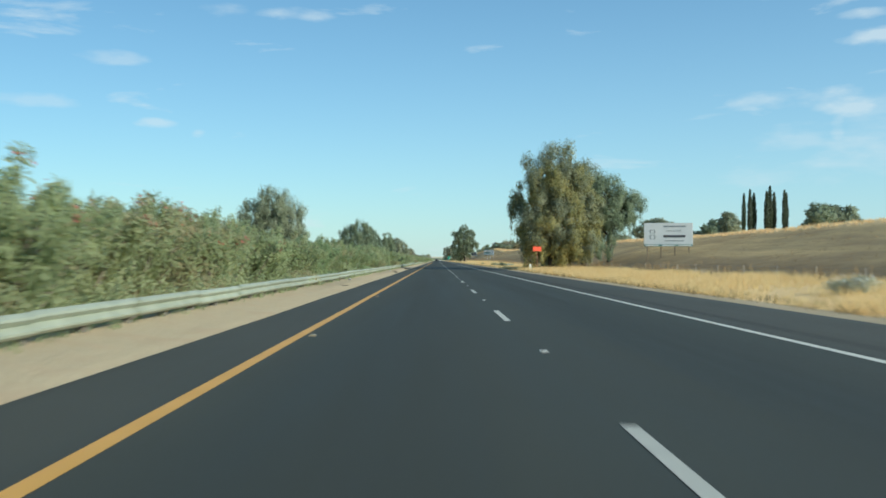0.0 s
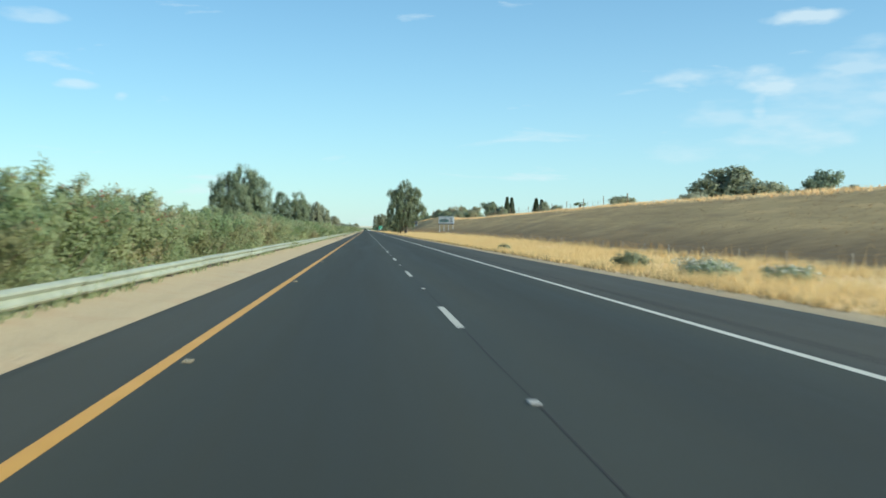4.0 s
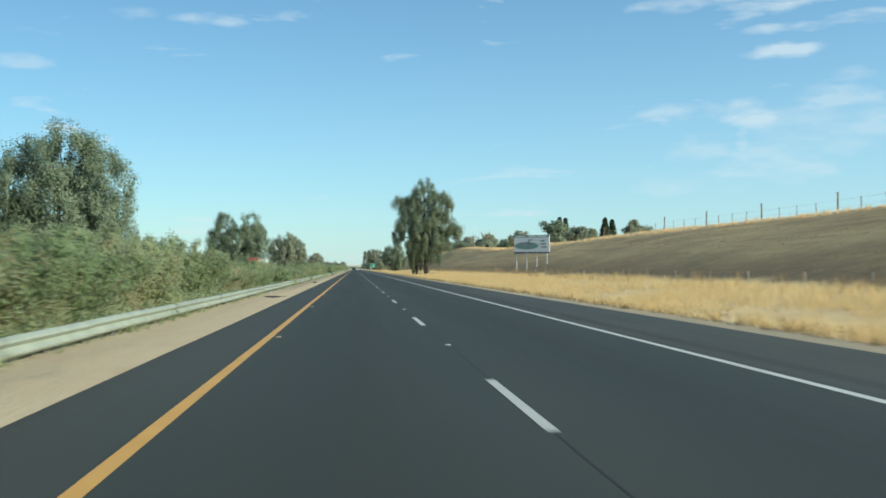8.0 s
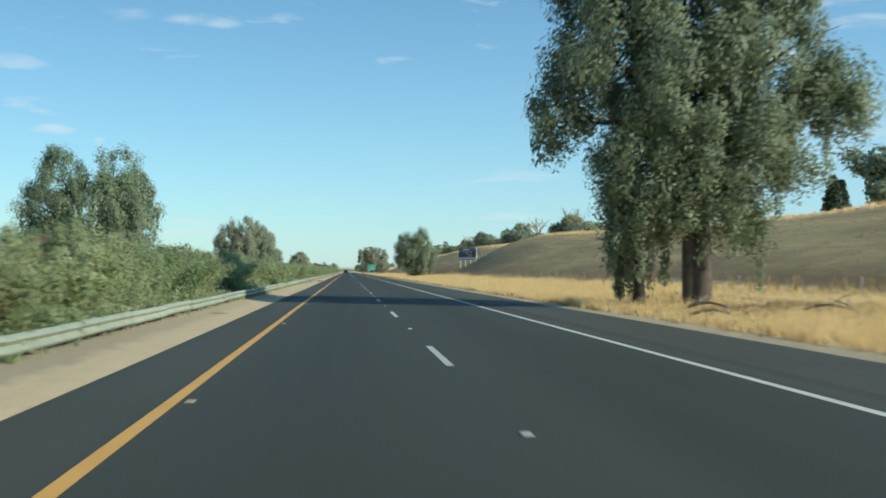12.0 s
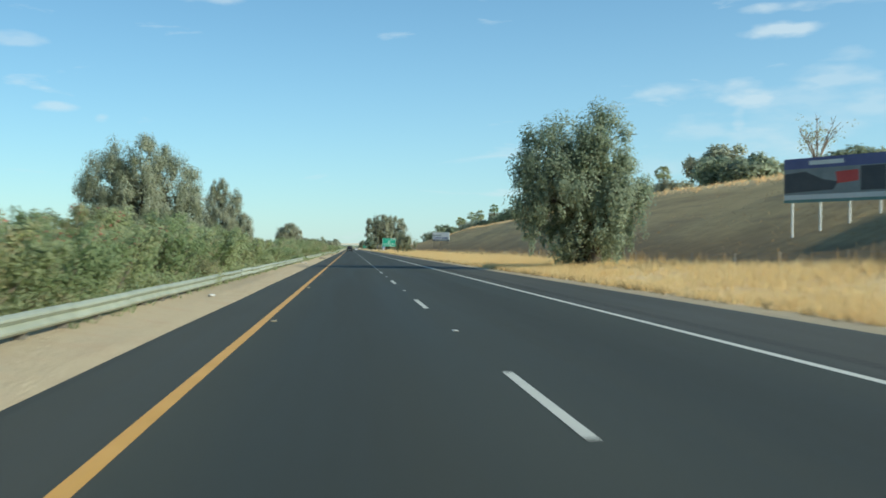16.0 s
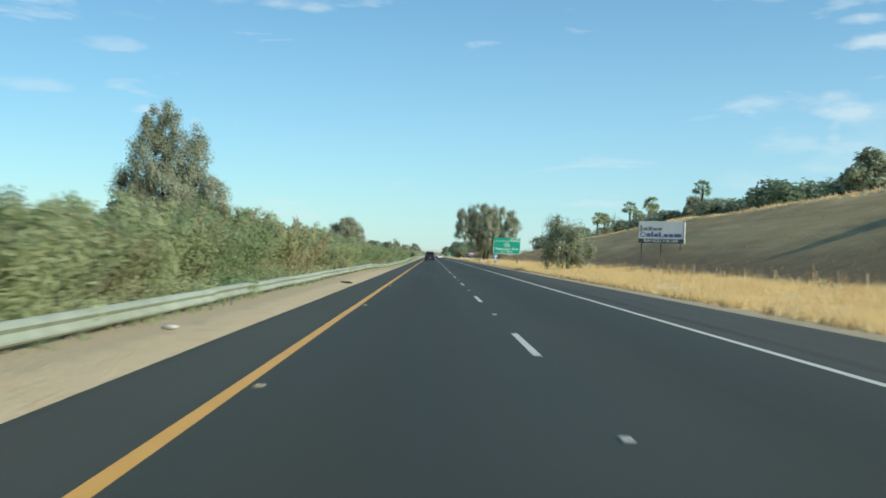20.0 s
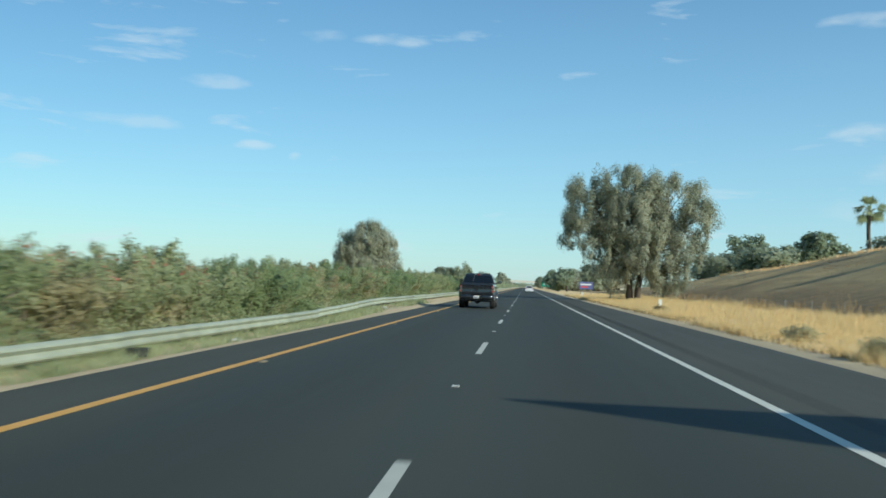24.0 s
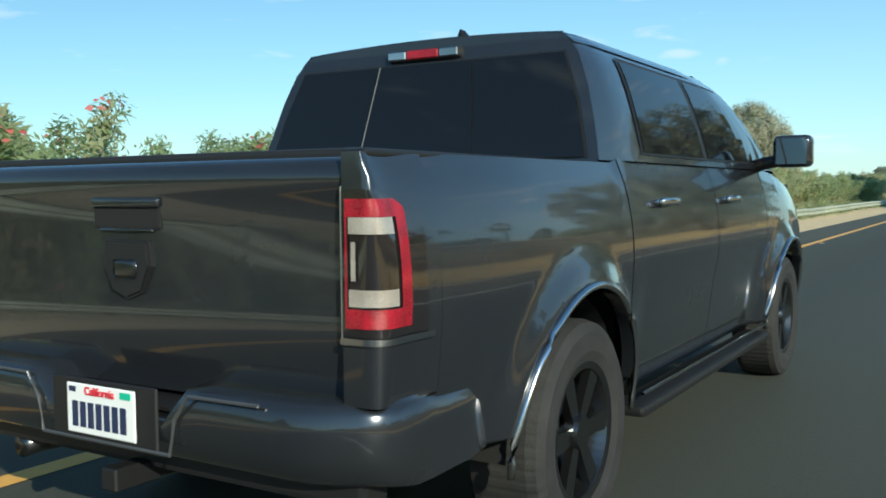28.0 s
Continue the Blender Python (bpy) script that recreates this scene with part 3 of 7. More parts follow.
def tree(name, label, at, lobes, trunk_r, mats, seed, clumps=520, per=34, leaf=(0.23, 0.056), droop=0.45, strands=90, spread=0.32, trunks=1, trunk_top=0.55, group="roadside trees", split_at=0.22):
    """A tapered trunk with limbs into each lobe, and a crown of hanging leaf clumps with gaps."""
    rng = np.random.default_rng(seed)
    rnd = random.Random(seed)
    th = thing(name, label, "tree", at, group)
    top = max(l[2] + l[5] for l in lobes)
    bm = bmesh.new()
    for k in range(trunks):
        ox, oy = (0, 0) if trunks == 1 else (rnd.uniform(-1, 1) * 0.9, rnd.uniform(-1, 1) * 0.9)
        fork = Vector((ox * 2, oy * 2, top * trunk_top * rnd.uniform(0.7, 1.0) * 0.55))
        tube(bm, [(ox, oy, -0.4), (ox, oy, 0.0), (ox * 1.2, oy * 1.2, fork.z * 0.5), fork], [trunk_r * 1.35, trunk_r * 1.15, trunk_r * 0.9, trunk_r * 0.7], 12)
        for i, l in enumerate(lobes):
            if trunks > 1 and i % trunks != k:
                continue
            a = fork
            c = Vector(l[:3])
            m = a.lerp(c, 0.5) + Vector((rnd.uniform(-0.4, 0.4), rnd.uniform(-0.4, 0.4), 0.3))
            tube(bm, [a * 0.96, m, c], [trunk_r * 0.55, trunk_r * 0.36, trunk_r * 0.18], 8)
            for _ in range(5):
                e = c + Vector((rnd.uniform(-0.75, 0.75) * l[3], rnd.uniform(-0.75, 0.75) * l[4], rnd.uniform(-0.5, 0.8) * l[5]))
                s = m.lerp(c, rnd.random())
                tube(bm, [s, s.lerp(e, 0.55) + Vector((0, 0, 0.25)), e], [trunk_r * 0.17, trunk_r * 0.10, trunk_r * 0.03], 5)
    part("trunk", bm, BARK, th, "grey-brown bark trunk and limbs", smooth=True)
    vol = np.array([(l[3] * l[4] * l[5]) ** 0.66 for l in lobes])
    share = np.maximum(5, (clumps * vol / vol.sum()) / 5).astype(int)
    pts = np.concatenate([lobe_points(rng, l, n, 0.62) for l, n in zip(lobes, share)])
    pts = pts[pts[:, 2] > 0.15]
    size = (spread * rng.uniform(1.0, 2.0, len(pts)))[:, None] * np.array([0.95, 0.95, 1.22])  # bunches hang
    quads = [leaves(rng, pts, per * 5, size, leaf[0], leaf[1], droop)]
    if strands:
        hang = pts[rng.choice(len(pts), strands)]
        chain = []
        for p in hang:
            for k in range(rnd.randint(3, 9)):
                q = p - np.array([0, 0, 0.32 * k]) + rng.normal(0, 0.06, 3)
                if q[2] > 0.3:
                    chain.append(q)
        quads.append(leaves(rng, np.array(chain), max(6, per // 3), (0.15, 0.15, 0.2), leaf[0], leaf[1], 0.8))
    q = np.concatenate(quads)
    side = np.array([noise.noise((a * 0.35 + seed, b * 0.35, c * 0.35)) for a, b, c in q[:, 0, :]])
    idx = (side + rng.normal(0, 0.18, len(q)) > split_at).astype(int) if len(mats) > 1 else None
    part("crown", quads_mesh("crown", q, mats, idx), None, th, "drooping grey-green foliage")
    return th


def shrub_meshes(k, per=38, big=1.5):
    """Arching leafy stems of one oleander, with its stems and flower heads."""
    rng = np.random.default_rng(100 + k)
    rnd = random.Random(100 + k)
    bm = bmesh.new()
    centres, heads = [], []
    for i in range(46):
        a = rnd.uniform(0, math.tau)
        r = math.sqrt(rnd.random())
        bx_, by_ = 1.35 * r * math.cos(a), 1.6 * r * math.sin(a)
        lean = 0.45 + 0.6 * r
        h = 2.15 * (1 - 0.32 * r * r) * rnd.uniform(0.72, 1.16)
        tip = Vector((bx_ * (1 + 0.55 * lean), by_ * (1 + 0.5 * lean), h))
        base = Vector((bx_ * 0.55, by_ * 0.8, 0.0))
        mid = base.lerp(tip, 0.55) + Vector((0, 0, 0.25))
        tube(bm, [base, mid, tip], [0.022, 0.016, 0.007], 4, cap=False)
        for j in range(13):
            u = 0.12 + 0.88 * j / 12
            p = base.lerp(mid, u * 2) if u < 0.5 else mid.lerp(tip, u * 2 - 1)
            centres.append(np.array(p) + rng.normal(0, 0.10 if j < 9 else 0.035, 3))
        if rnd.random() < 0.42:
            heads.append(np.array(tip))
    centres = np.array(centres)
    near_tip = np.tile(np.arange(13) >= 9, 46)
    q = np.concatenate([leaves(rng, centres[~near_tip], per, (0.17, 0.17, 0.14), 0.085 * big, 0.015 * big, 0.0, 0.78),
                        leaves(rng, centres[near_tip], per, (0.105, 0.105, 0.10), 0.095 * big, 0.013 * big, -0.3, 0.72)])
    skirt = np.stack([rng.uniform(-1.75, 1.75, 60), rng.uniform(-2.0, 2.0, 60), rng.uniform(0.05, 0.5, 60)], axis=1)
    q = np.concatenate([q, leaves(rng, skirt, per, (0.2, 0.2, 0.15), 0.075 * big, 0.016 * big, 0.0)])
    side = np.array([noise.noise((a * 0.8 + k * 3, b * 0.8, c * 0.8)) for a, b, c in q[:, 0, :]])
    idx = (side + rng.normal(0, 0.15, len(q)) > (0.42 if k % 4 else 0.0)).astype(int)
    fl = leaves(rng, np.array(heads), 9, (0.10, 0.10, 0.07), 0.07, 0.03, 0.0)
    stems = finish(bm, "stems", TWIG)
    return stems, quads_mesh("foliage", q, [LEAF_OLE, LEAF_OLE_DRY], idx), quads_mesh("flowers", fl, PETAL)


SHRUBS = [shrub_meshes(k) for k in range(8)]
FINE_SHRUBS = [shrub_meshes(k, 66, 1.2) for k in range(8, 12)]  # where the camera slows down
HEDGE_Y = [0, 30, 64, 80, 100, 116, 145, 168, 190, 270, 300, 322, 335, 350, 362, 375, 385, 400, 420, 445, 466, 550, 585, 600, 620, 650, 664, 700, 722, 745, 760, 832, 845, 870, 890, 898, 903, 909, 914, 920, 1010]
HEDGE_H = [2.25, 2.2, 1.9, 2.1, 1.9, 2.4, 2.1, 1.95, 1.95, 1.9, 1.8, 2.2, 1.4, 1.65, 1.3, 1.05, 1.45, 1.6, 1.7, 2.0, 2.1, 1.95, 1.85, 2.2, 1.9, 1.6, 2.0, 2.05, 1.95, 2.5, 2.1, 2.0, 2.1, 1.85, 1.85, 1.85, 1.9, 1.9, 1.9, 1.9, 2.0]


def build_hedge():
    rnd = random.Random(11)
    y = 6.0
    i = 0
    while y < 1004:
        h = float(np.interp(y, HEDGE_Y, HEDGE_H)) * rnd.uniform(0.92, 1.12)
        stems, fol, flo = rnd.choice(FINE_SHRUBS if 872 < y < 930 else SHRUBS)
        flowering = any(a < y < b for a, b in ((0, 48), (160, 176), (255, 300), (366, 392), (560, 600), (728, 770), (838, 912))) and rnd.random() < 0.75
        th = thing("oleander_shrub", "green oleander shrub with red flowers behind the guardrail" if flowering else "dense green oleander shrub behind the guardrail", "shrub", (0, 0, 0), "median hedge")
        over = 0.62 if rnd.random() < 0.32 else 0.0  # some lean out over the rail
        th.matrix_basis = Matrix.LocRotScale((-8.95 + over + rnd.uniform(-0.3, 0.25), y, -median_dip(y)), Euler((0, 0, rnd.choice((0, math.pi)) + rnd.uniform(-0.25, 0.25))), (rnd.uniform(0.95, 1.12), rnd.uniform(1.05, 1.3), h / 2.05))
        part("stem_clump", stems, None, th)
        part("foliage", fol, None, th)
        if flowering:
            part("blossom", flo, None, th, "red flower heads")
        y += 3.35 * rnd.uniform(0.9, 1.1)
        i += 1
    rng = np.random.default_rng(8)
    n = 2600
    c = np.stack([rng.uniform(-11, -6.9, n), rng.uniform(1004, 1850, n), rng.uniform(0.1, 1.9, n)], axis=1)
    tagged(new("distant_hedge", quads_mesh("distant_hedge", leaves(rng, c, 14, (0.5, 0.6, 0.35), 0.42, 0.13, 0.0, 0.0), LEAF_OLE)), "far green oleander hedge along the median", "hedge", kind="stuff")


build_hedge()

GUM, PALE, GOLD = [LEAF_GUM, LEAF_GUM_PALE_HAZED], [LEAF_GUM_PALE_HAZED, LEAF_GUM], [LEAF_GUM_GOLD, LEAF_GUM]


def g(x, y):
    return ground_z(x, y)


# right-hand verge
# split_at mixes in gum leaves to paint the crown's darker, greener side
tree("eucalyptus_tree", "tall weeping eucalyptus with yellow-green foliage to the ground", (13.4, 124, g(13.4, 124)),
     [(-0.5, 0, 12.0, 3.4, 3.4, 3.6), (-2.6, 0.5, 8.5, 3.2, 3.4, 3.6), (1.8, -0.6, 8.8, 3.2, 3.2, 3.8), (-2.8, 0, 4.2, 2.6, 3.0, 3.6), (1.6, -0.4, 4.4, 3.2, 3.2, 3.8), (-0.4, 0.6, 2.6, 3.2, 3.0, 2.6), (3.6, 0, 6.0, 1.8, 2.0, 3.4), (-0.4, 0, 10.0, 3.6, 3.4, 3.0), (-0.4, -0.8, 6.6, 4.2, 3.4, 3.4)],
     0.42, GOLD, 1, split_at=0.02, clumps=2300, per=52, strands=220, trunks=2)
tree("eucalyptus_tree", "paler weeping eucalyptus beside the taller one", (20.6, 128.5, g(20.6, 128.5)),
     [(-0.8, 0, 8.6, 2.6, 2.6, 2.6), (0.8, 0, 6.6, 2.8, 2.6, 2.4), (2.6, 0.4, 7.2, 1.8, 2.0, 2.0), (-1.0, 0, 3.6, 2.0, 2.2, 2.8)],
     0.34, PALE, 2, clumps=640, per=40, strands=150)
# added, mostly hidden by the first tree, to lengthen the shade across the road
tree("eucalyptus_tree", "tall yellow-green eucalyptus added behind the weeping one to shade the road", (17.8, 132.0, g(17.8, 132.0)),
     [(0, 0, 11.2, 2.8, 3.2, 2.8), (-1.6, 0.4, 8.2, 2.8, 3.4, 2.8), (1.6, -0.4, 8.0, 2.8, 3.4, 3.0), (0, 0, 5.2, 3.2, 3.6, 2.8), (0.4, 2.4, 9.2, 2.4, 2.6, 2.6), (-0.4, -2.2, 7.0, 2.4, 2.6, 2.8), (0, 0, 2.8, 2.6, 2.8, 2.2)],
     0.36, GOLD, 8, split_at=0.02, clumps=1300, per=46, strands=120)
tree("eucalyptus_tree", "tall eucalyptus with bare trunk and billowing dark crown", (12.4, 460, g(12.4, 460)),
     [(-0.8, 0, 15.2, 2.8, 3.0, 2.7), (-5.2, 0.4, 13.4, 1.9, 2.2, 1.7), (-3.0, 0, 12.6, 2.4, 2.8, 2.2), (2.0, -0.4, 13.4, 2.8, 3.0, 2.4), (-3.6, 0, 9.4, 3.2, 3.4, 2.6), (2.8, 0.4, 9.6, 3.4, 3.4, 2.9), (-0.6, 0, 7.4, 3.8, 3.6, 3.0), (-0.4, 0.2, 11.2, 3.0, 3.2, 2.6), (4.8, 0, 8.0, 1.6, 2.0, 1.7), (-5.8, 0.2, 7.0, 1.3, 1.6, 1.2), (-2.0, 0, 5.0, 2.4, 2.4, 2.0), (1.9, 0, 5.4, 2.4, 2.4, 1.8), (0.4, -0.6, 6.2, 2.8, 2.4, 2.0), (-2.8, 0.3, 3.6, 1.3, 1.5, 1.5), (-0.6, 0.2, 3.9, 2.0, 1.8, 1.5), (1.6, 0.4, 3.6, 1.3, 1.4, 1.3)],
     0.34, [LEAF_GUM, LEAF_GUM_PALE_HAZED], 3, clumps=2300, per=66, leaf=(0.20, 0.05), droop=0.4, strands=110, trunk_top=0.8, trunks=2)
tree("eucalyptus_tree", "small weeping eucalyptus under the tall one", (10.4, 462, g(10.4, 462)),
     [(0, 0, 4.4, 1.4, 1.5, 1.7), (-0.4, 0.3, 3.0, 1.1, 1.2, 1.4)], 0.26, GUM, 4, clumps=140, per=44, strands=60, leaf=(0.18, 0.045))
tree("pepper_tree", "leaning grey-green pepper tree with foliage down to the grass", (13.2, 623, g(13.2, 623)),
     [(1.6, 0, 8.2, 2.6, 3.0, 2.4), (-1.6, 0, 6.8, 2.8, 3.0, 2.6), (-3.0, 0.3, 4.8, 1.9, 2.4, 2.0), (0.4, 0, 4.6, 3.2, 3.2, 2.8), (2.4, 0, 4.4, 2.2, 2.6, 3.4), (0.0, 0, 2.2, 2.8, 2.8, 2.0)],
     0.42, PALE, 5, clumps=1085, per=48, strands=230, trunks=2)
tree("pepper_tree", "broad spreading pepper tree with hanging branches", (13.0, 951, g(13.0, 951)),
     [(-1.0, 0, 12.4, 4.2, 4.4, 3.0), (-5.0, 0, 11.0, 3.6, 3.8, 3.2), (4.0, 0.4, 11.4, 3.8, 4.0, 3.2), (7.0, 0, 9.8, 2.4, 3.0, 2.4), (-6.2, 0.4, 8.0, 2.4, 3.0, 2.6), (0.6, 0, 8.6, 4.8, 4.4, 3.2), (-2.8, 0, 5.6, 2.8, 3.0, 3.0), (3.0, 0, 5.8, 3.0, 3.2, 3.4), (-2.6, 0.5, 3.2, 2.2, 2.4, 2.4), (3.4, -0.4, 3.2, 2.6, 2.4, 2.7), (0.6, -1.6, 6.2, 3.4, 2.0, 3.0), (0.2, -0.8, 9.8, 4.0, 3.0, 3.2), (-0.4, 0.8, 4.2, 2.6, 2.2, 2.4), (5.6, 0.2, 6.2, 2.2, 2.6, 3.0)],
     0.36, [LEAF_GUM_PALE_HAZED, LEAF_GUM], 6, clumps=2800, per=48, strands=380, trunks=3)
tree("olive_tree", "small rounded grey-green tree behind the guide sign", (12.6, 799, g(12.6, 799)),
     [(0, 0, 3.9, 2.1, 2.2, 2.0), (-1.0, 0, 2.4, 1.7, 1.8, 1.8), (1.2, 0.2, 2.4, 1.6, 1.8, 1.9)], 0.2, GUM, 7, clumps=260, per=34, strands=60, droop=0.2)


def big_left(at, h, w, seed, mats, tall=False, split=False):
    s, v = w / 17.0, h / 16.5
    lobes = [(0.5 * s, 0, 12.6 * v, 4.2 * s, 4.4 * s, 3.9 * v), (-3.6 * s, 0, 10.0 * v, 4.0 * s, 4.2 * s, 4.0 * v), (4.2 * s, 0.4, 9.6 * v, 3.8 * s, 4.0 * s, 4.2 * v),
             (0, 0, 7.0 * v, 5.0 * s, 4.6 * s, 3.6 * v), (-6.0 * s, 0, 6.6 * v, 2.3 * s, 2.8 * s, 3.4 * v), (6.4 * s, 0, 5.8 * v, 2.0 * s, 2.6 * s, 3.4 * v), (0, 0, 3.6 * v, 4.6 * s, 4.2 * s, 3.0 * v)]
    lobes += [(-3.8 * s, 0.3, 4.6 * v, 3.4 * s, 3.6 * s, 3.2 * v), (3.9 * s, 0.2, 4.4 * v, 3.4 * s, 3.6 * s, 3.2 * v)]
    if tall:
        lobes[0] = (-1.2 * s, 0, 14.0 * v, 2.4 * s, 2.8 * s, 2.6 * v)
        lobes[1] = (-2.4 * s, 0, 10.4 * v, 3.2 * s, 3.4 * s, 3.4 * v)
        lobes[2] = (3.0 * s, 0.4, 10.6 * v, 2.6 * s, 3.0 * s, 3.4 * v)
    if split:
        lobes[0] = (3.4 * s, 0, 13.2 * v, 2.9 * s, 3.2 * s, 3.2 * v)
        lobes[1] = (-3.4 * s, 0, 12.8 * v, 3.2 * s, 3.4 * s, 3.6 * v)
        lobes[3] = (0.4, 0, 9.4 * v, 5.2 * s, 4.4 * s, 3.6 * v)
        lobes.append((5.2 * s, 0, 9.0 * v, 3.0 * s, 3.2 * s, 3.4 * v))
        lobes.append((-5.6 * s, 0, 9.0 * v, 2.8 * s, 3.2 * s, 3.2 * v))
    return tree("eucalyptus_tree", "large weeping eucalyptus beyond the median hedge", at, lobes, 0.42, mats, seed, clumps=2300, per=40, leaf=(0.30, 0.075), strands=260, spread=0.40, group="trees beyond the hedge")


# these far crowns get their haze from the pale leaf colour
big_left((-36.5, 206, -0.1), 16.4, 15.5, 21, PALE)
big_left((-33.5, 388, -0.1), 17.6, 17.0, 22, PALE)
big_left((-33.9, 545, -0.1), 17.0, 17.5, 23, PALE, split=True)
big_left((-31.4, 697.5, -0.1), 17.4, 18.5, 24, PALE)
big_left((-37.5, 829, -0.1), 20.6, 17.0, 25, PALE, tall=True)
big_left((-32.3, 1035, -0.1), 14.0, 14.6, 26, PALE)
tree("eucalyptus_tree", "distant round eucalyptus beyond the hedge", (-20.6, 1150, -0.12), [(0, 0, 5.4, 3.6, 3.4, 3.2), (-3.4, 0, 4.0, 2.4, 2.6, 2.6)], 0.3, PALE, 27, clumps=240, per=24, leaf=(0.5, 0.13), strands=30, group="trees beyond the hedge")
tree("eucalyptus_tree", "distant round eucalyptus beyond the hedge", (-14.0, 1165, -0.12), [(0, 0, 3.6, 2.6, 2.6, 2.0)], 0.25, PALE, 28, clumps=140, per=24, leaf=(0.5, 0.13), strands=20, group="trees beyond the hedge")


# ---------------- trees and palms along the top of the bank ----------------
def hill_mesh(kind, seed):
    """Trunk and foliage of a tree about 1 unit high, to be scaled."""
    rng = np.random.default_rng(seed)
    rnd = random.Random(seed)
    bm = bmesh.new()
    if kind == "t":
        tube(bm, [(0, 0, -0.1), (0, 0, 0.25), (0.02, 0, 0.6)], [0.045, 0.035, 0.015], 7)
        lobes = [(rnd.uniform(-0.25, 0.25), rnd.uniform(-0.25, 0.25), z_, rnd.uniform(0.2, 0.34), rnd.uniform(0.2, 0.34), rnd.uniform(0.16, 0.26)) for z_ in (0.22, 0.3, 0.42, 0.52, 0.64, 0.76)]
        pts = np.concatenate([lobe_points(rng, l, 56) for l in lobes])
        q = leaves(rng, pts, 20, 0.045, 0.075, 0.022, 0.15)
        # haze on the hill crowns is painted by the pale leaves
        return finish(bm, "trunk", BARK), quads_mesh("crown", q, [LEAF_GUM_PALE_HAZED])
    if kind == "b":
        lobes = [(rnd.uniform(-0.6, 0.6), rnd.uniform(-0.5, 0.5), 0.4, 0.5, 0.5, 0.45) for _ in range(4)]
        for l in lobes:
            tube(bm, [(l[0] * 0.5, l[1] * 0.5, -0.1), l[:3]], [0.04, 0.02], 5)
        q = leaves(rng, np.concatenate([lobe_points(rng, l, 45) for l in lobes]), 16, 0.08, 0.13, 0.035, 0.1)
        # same painted haze for the shrubs
        return finish(bm, "trunk", BARK), quads_mesh("crown", q, [LEAF_GUM_PALE_HAZED])
    if kind == "c":
        tube(bm, [(0, 0, -0.1), (0, 0, 0.9)], [0.03, 0.01], 6)
        z = rng.uniform(0.04, 1.0, 420)
        r = 0.11 * np.sin(np.clip(z * 0.94 + 0.06, 0, 1) * math.pi) ** 0.7 * rng.uniform(0.5, 1, 420) + 0.008
        a = rng.uniform(0, math.tau, 420)
        q = leaves(rng, np.stack([r * np.cos(a), r * np.sin(a), z], axis=1), 12, 0.018, 0.05, 0.012, -0.7)
        return finish(bm, "trunk", BARK), quads_mesh("crown", q, [LEAF_DARK])
    if kind == "n":
        tube(bm, [(0, 0, -0.1), (0, 0, 0.92)], [0.03, 0.008], 6)
        z = rng.uniform(0.08, 1.0, 420)
        r = 0.24 * (1.0 - z) ** 0.85 * rng.uniform(0.45, 1, 420) + 0.006
        a = rng.uniform(0, math.tau, 420)
        q = leaves(rng, np.stack([r * np.cos(a), r * np.sin(a), z], axis=1), 14, 0.022, 0.06, 0.014, 0.15)
        return finish(bm, "trunk", BARK), quads_mesh("crown", q, [LEAF_DARK])
    if kind == "p":
        pts = [(0.02 * math.sin(k * 0.7 + seed), 0, -0.1 + 1.0 * k / 8) for k in range(9)]
        tube(bm, pts, [0.045, 0.042, 0.036, 0.033, 0.031, 0.03, 0.03, 0.033, 0.03], 8)
        qs = []
        for k in range(46):
            a, up = rnd.uniform(0, math.tau), rnd.uniform(-0.75, 1.4)
            d = Vector((math.cos(a) * math.cos(up), math.sin(a) * math.cos(up), math.sin(up)))
            side = Matrix.Rotation(rnd.uniform(-1.2, 1.2), 3, d) @ d.cross(Vector((0, 0, 1))).normalized()
            c = Vector((0, 0, 0.92)) + d * rnd.uniform(0.10, 0.16)
            for j in range(9):
                f = (j - 4) / 4
                tip = c + (d * (1 - 0.45 * abs(f)) + side * f * 0.75) * 0.17 + Vector((0, 0, -0.05))
                w = side * 0.0105
                qs.append([c - w * 0.5, c.lerp(tip, 0.5) - w, tip, c.lerp(tip, 0.5) + w])
            stem = Vector((0, 0, 0.90))
            qs.append([stem, stem.lerp(c, 0.5) + side * 0.006, c, stem.lerp(c, 0.5) - side * 0.006])
        return finish(bm, "trunk", BARK), quads_mesh("fronds", np.array([[tuple(v) for v in f] for f in qs]), [LEAF_PALM])
    tube(bm, [(0, 0, -0.1), (0.01, 0, 0.35)], [0.035, 0.025], 7)
    for k in range(9):
        a = rnd.uniform(0, math.tau)
        e = Vector((0.33 * math.cos(a), 0.33 * math.sin(a), rnd.uniform(0.6, 1.0)))
        s = Vector((0.01, 0, rnd.uniform(0.2, 0.35)))
        m = s.lerp(e, 0.5) + Vector((0, 0, 0.06))
        tube(bm, [s, m, e], [0.02, 0.012, 0.004], 5)
        for _ in range(9):
            b0 = m.lerp(e, rnd.random())
            tube(bm, [b0, b0 + Vector((rnd.uniform(-0.13, 0.13), rnd.uniform(-0.13, 0.13), rnd.uniform(0.02, 0.16)))], [0.006, 0.002], 4)
    pts = rng.normal(0, 1, (60, 3)) * np.array([0.22, 0.22, 0.14]) + np.array([0, 0, 0.72])
    return finish(bm, "trunk", TWIG), quads_mesh("crown", leaves(rng, pts, 5, 0.05, 0.05, 0.012, 0.3), [LEAF_OLE_DRY])


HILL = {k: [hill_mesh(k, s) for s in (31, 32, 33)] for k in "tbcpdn"}
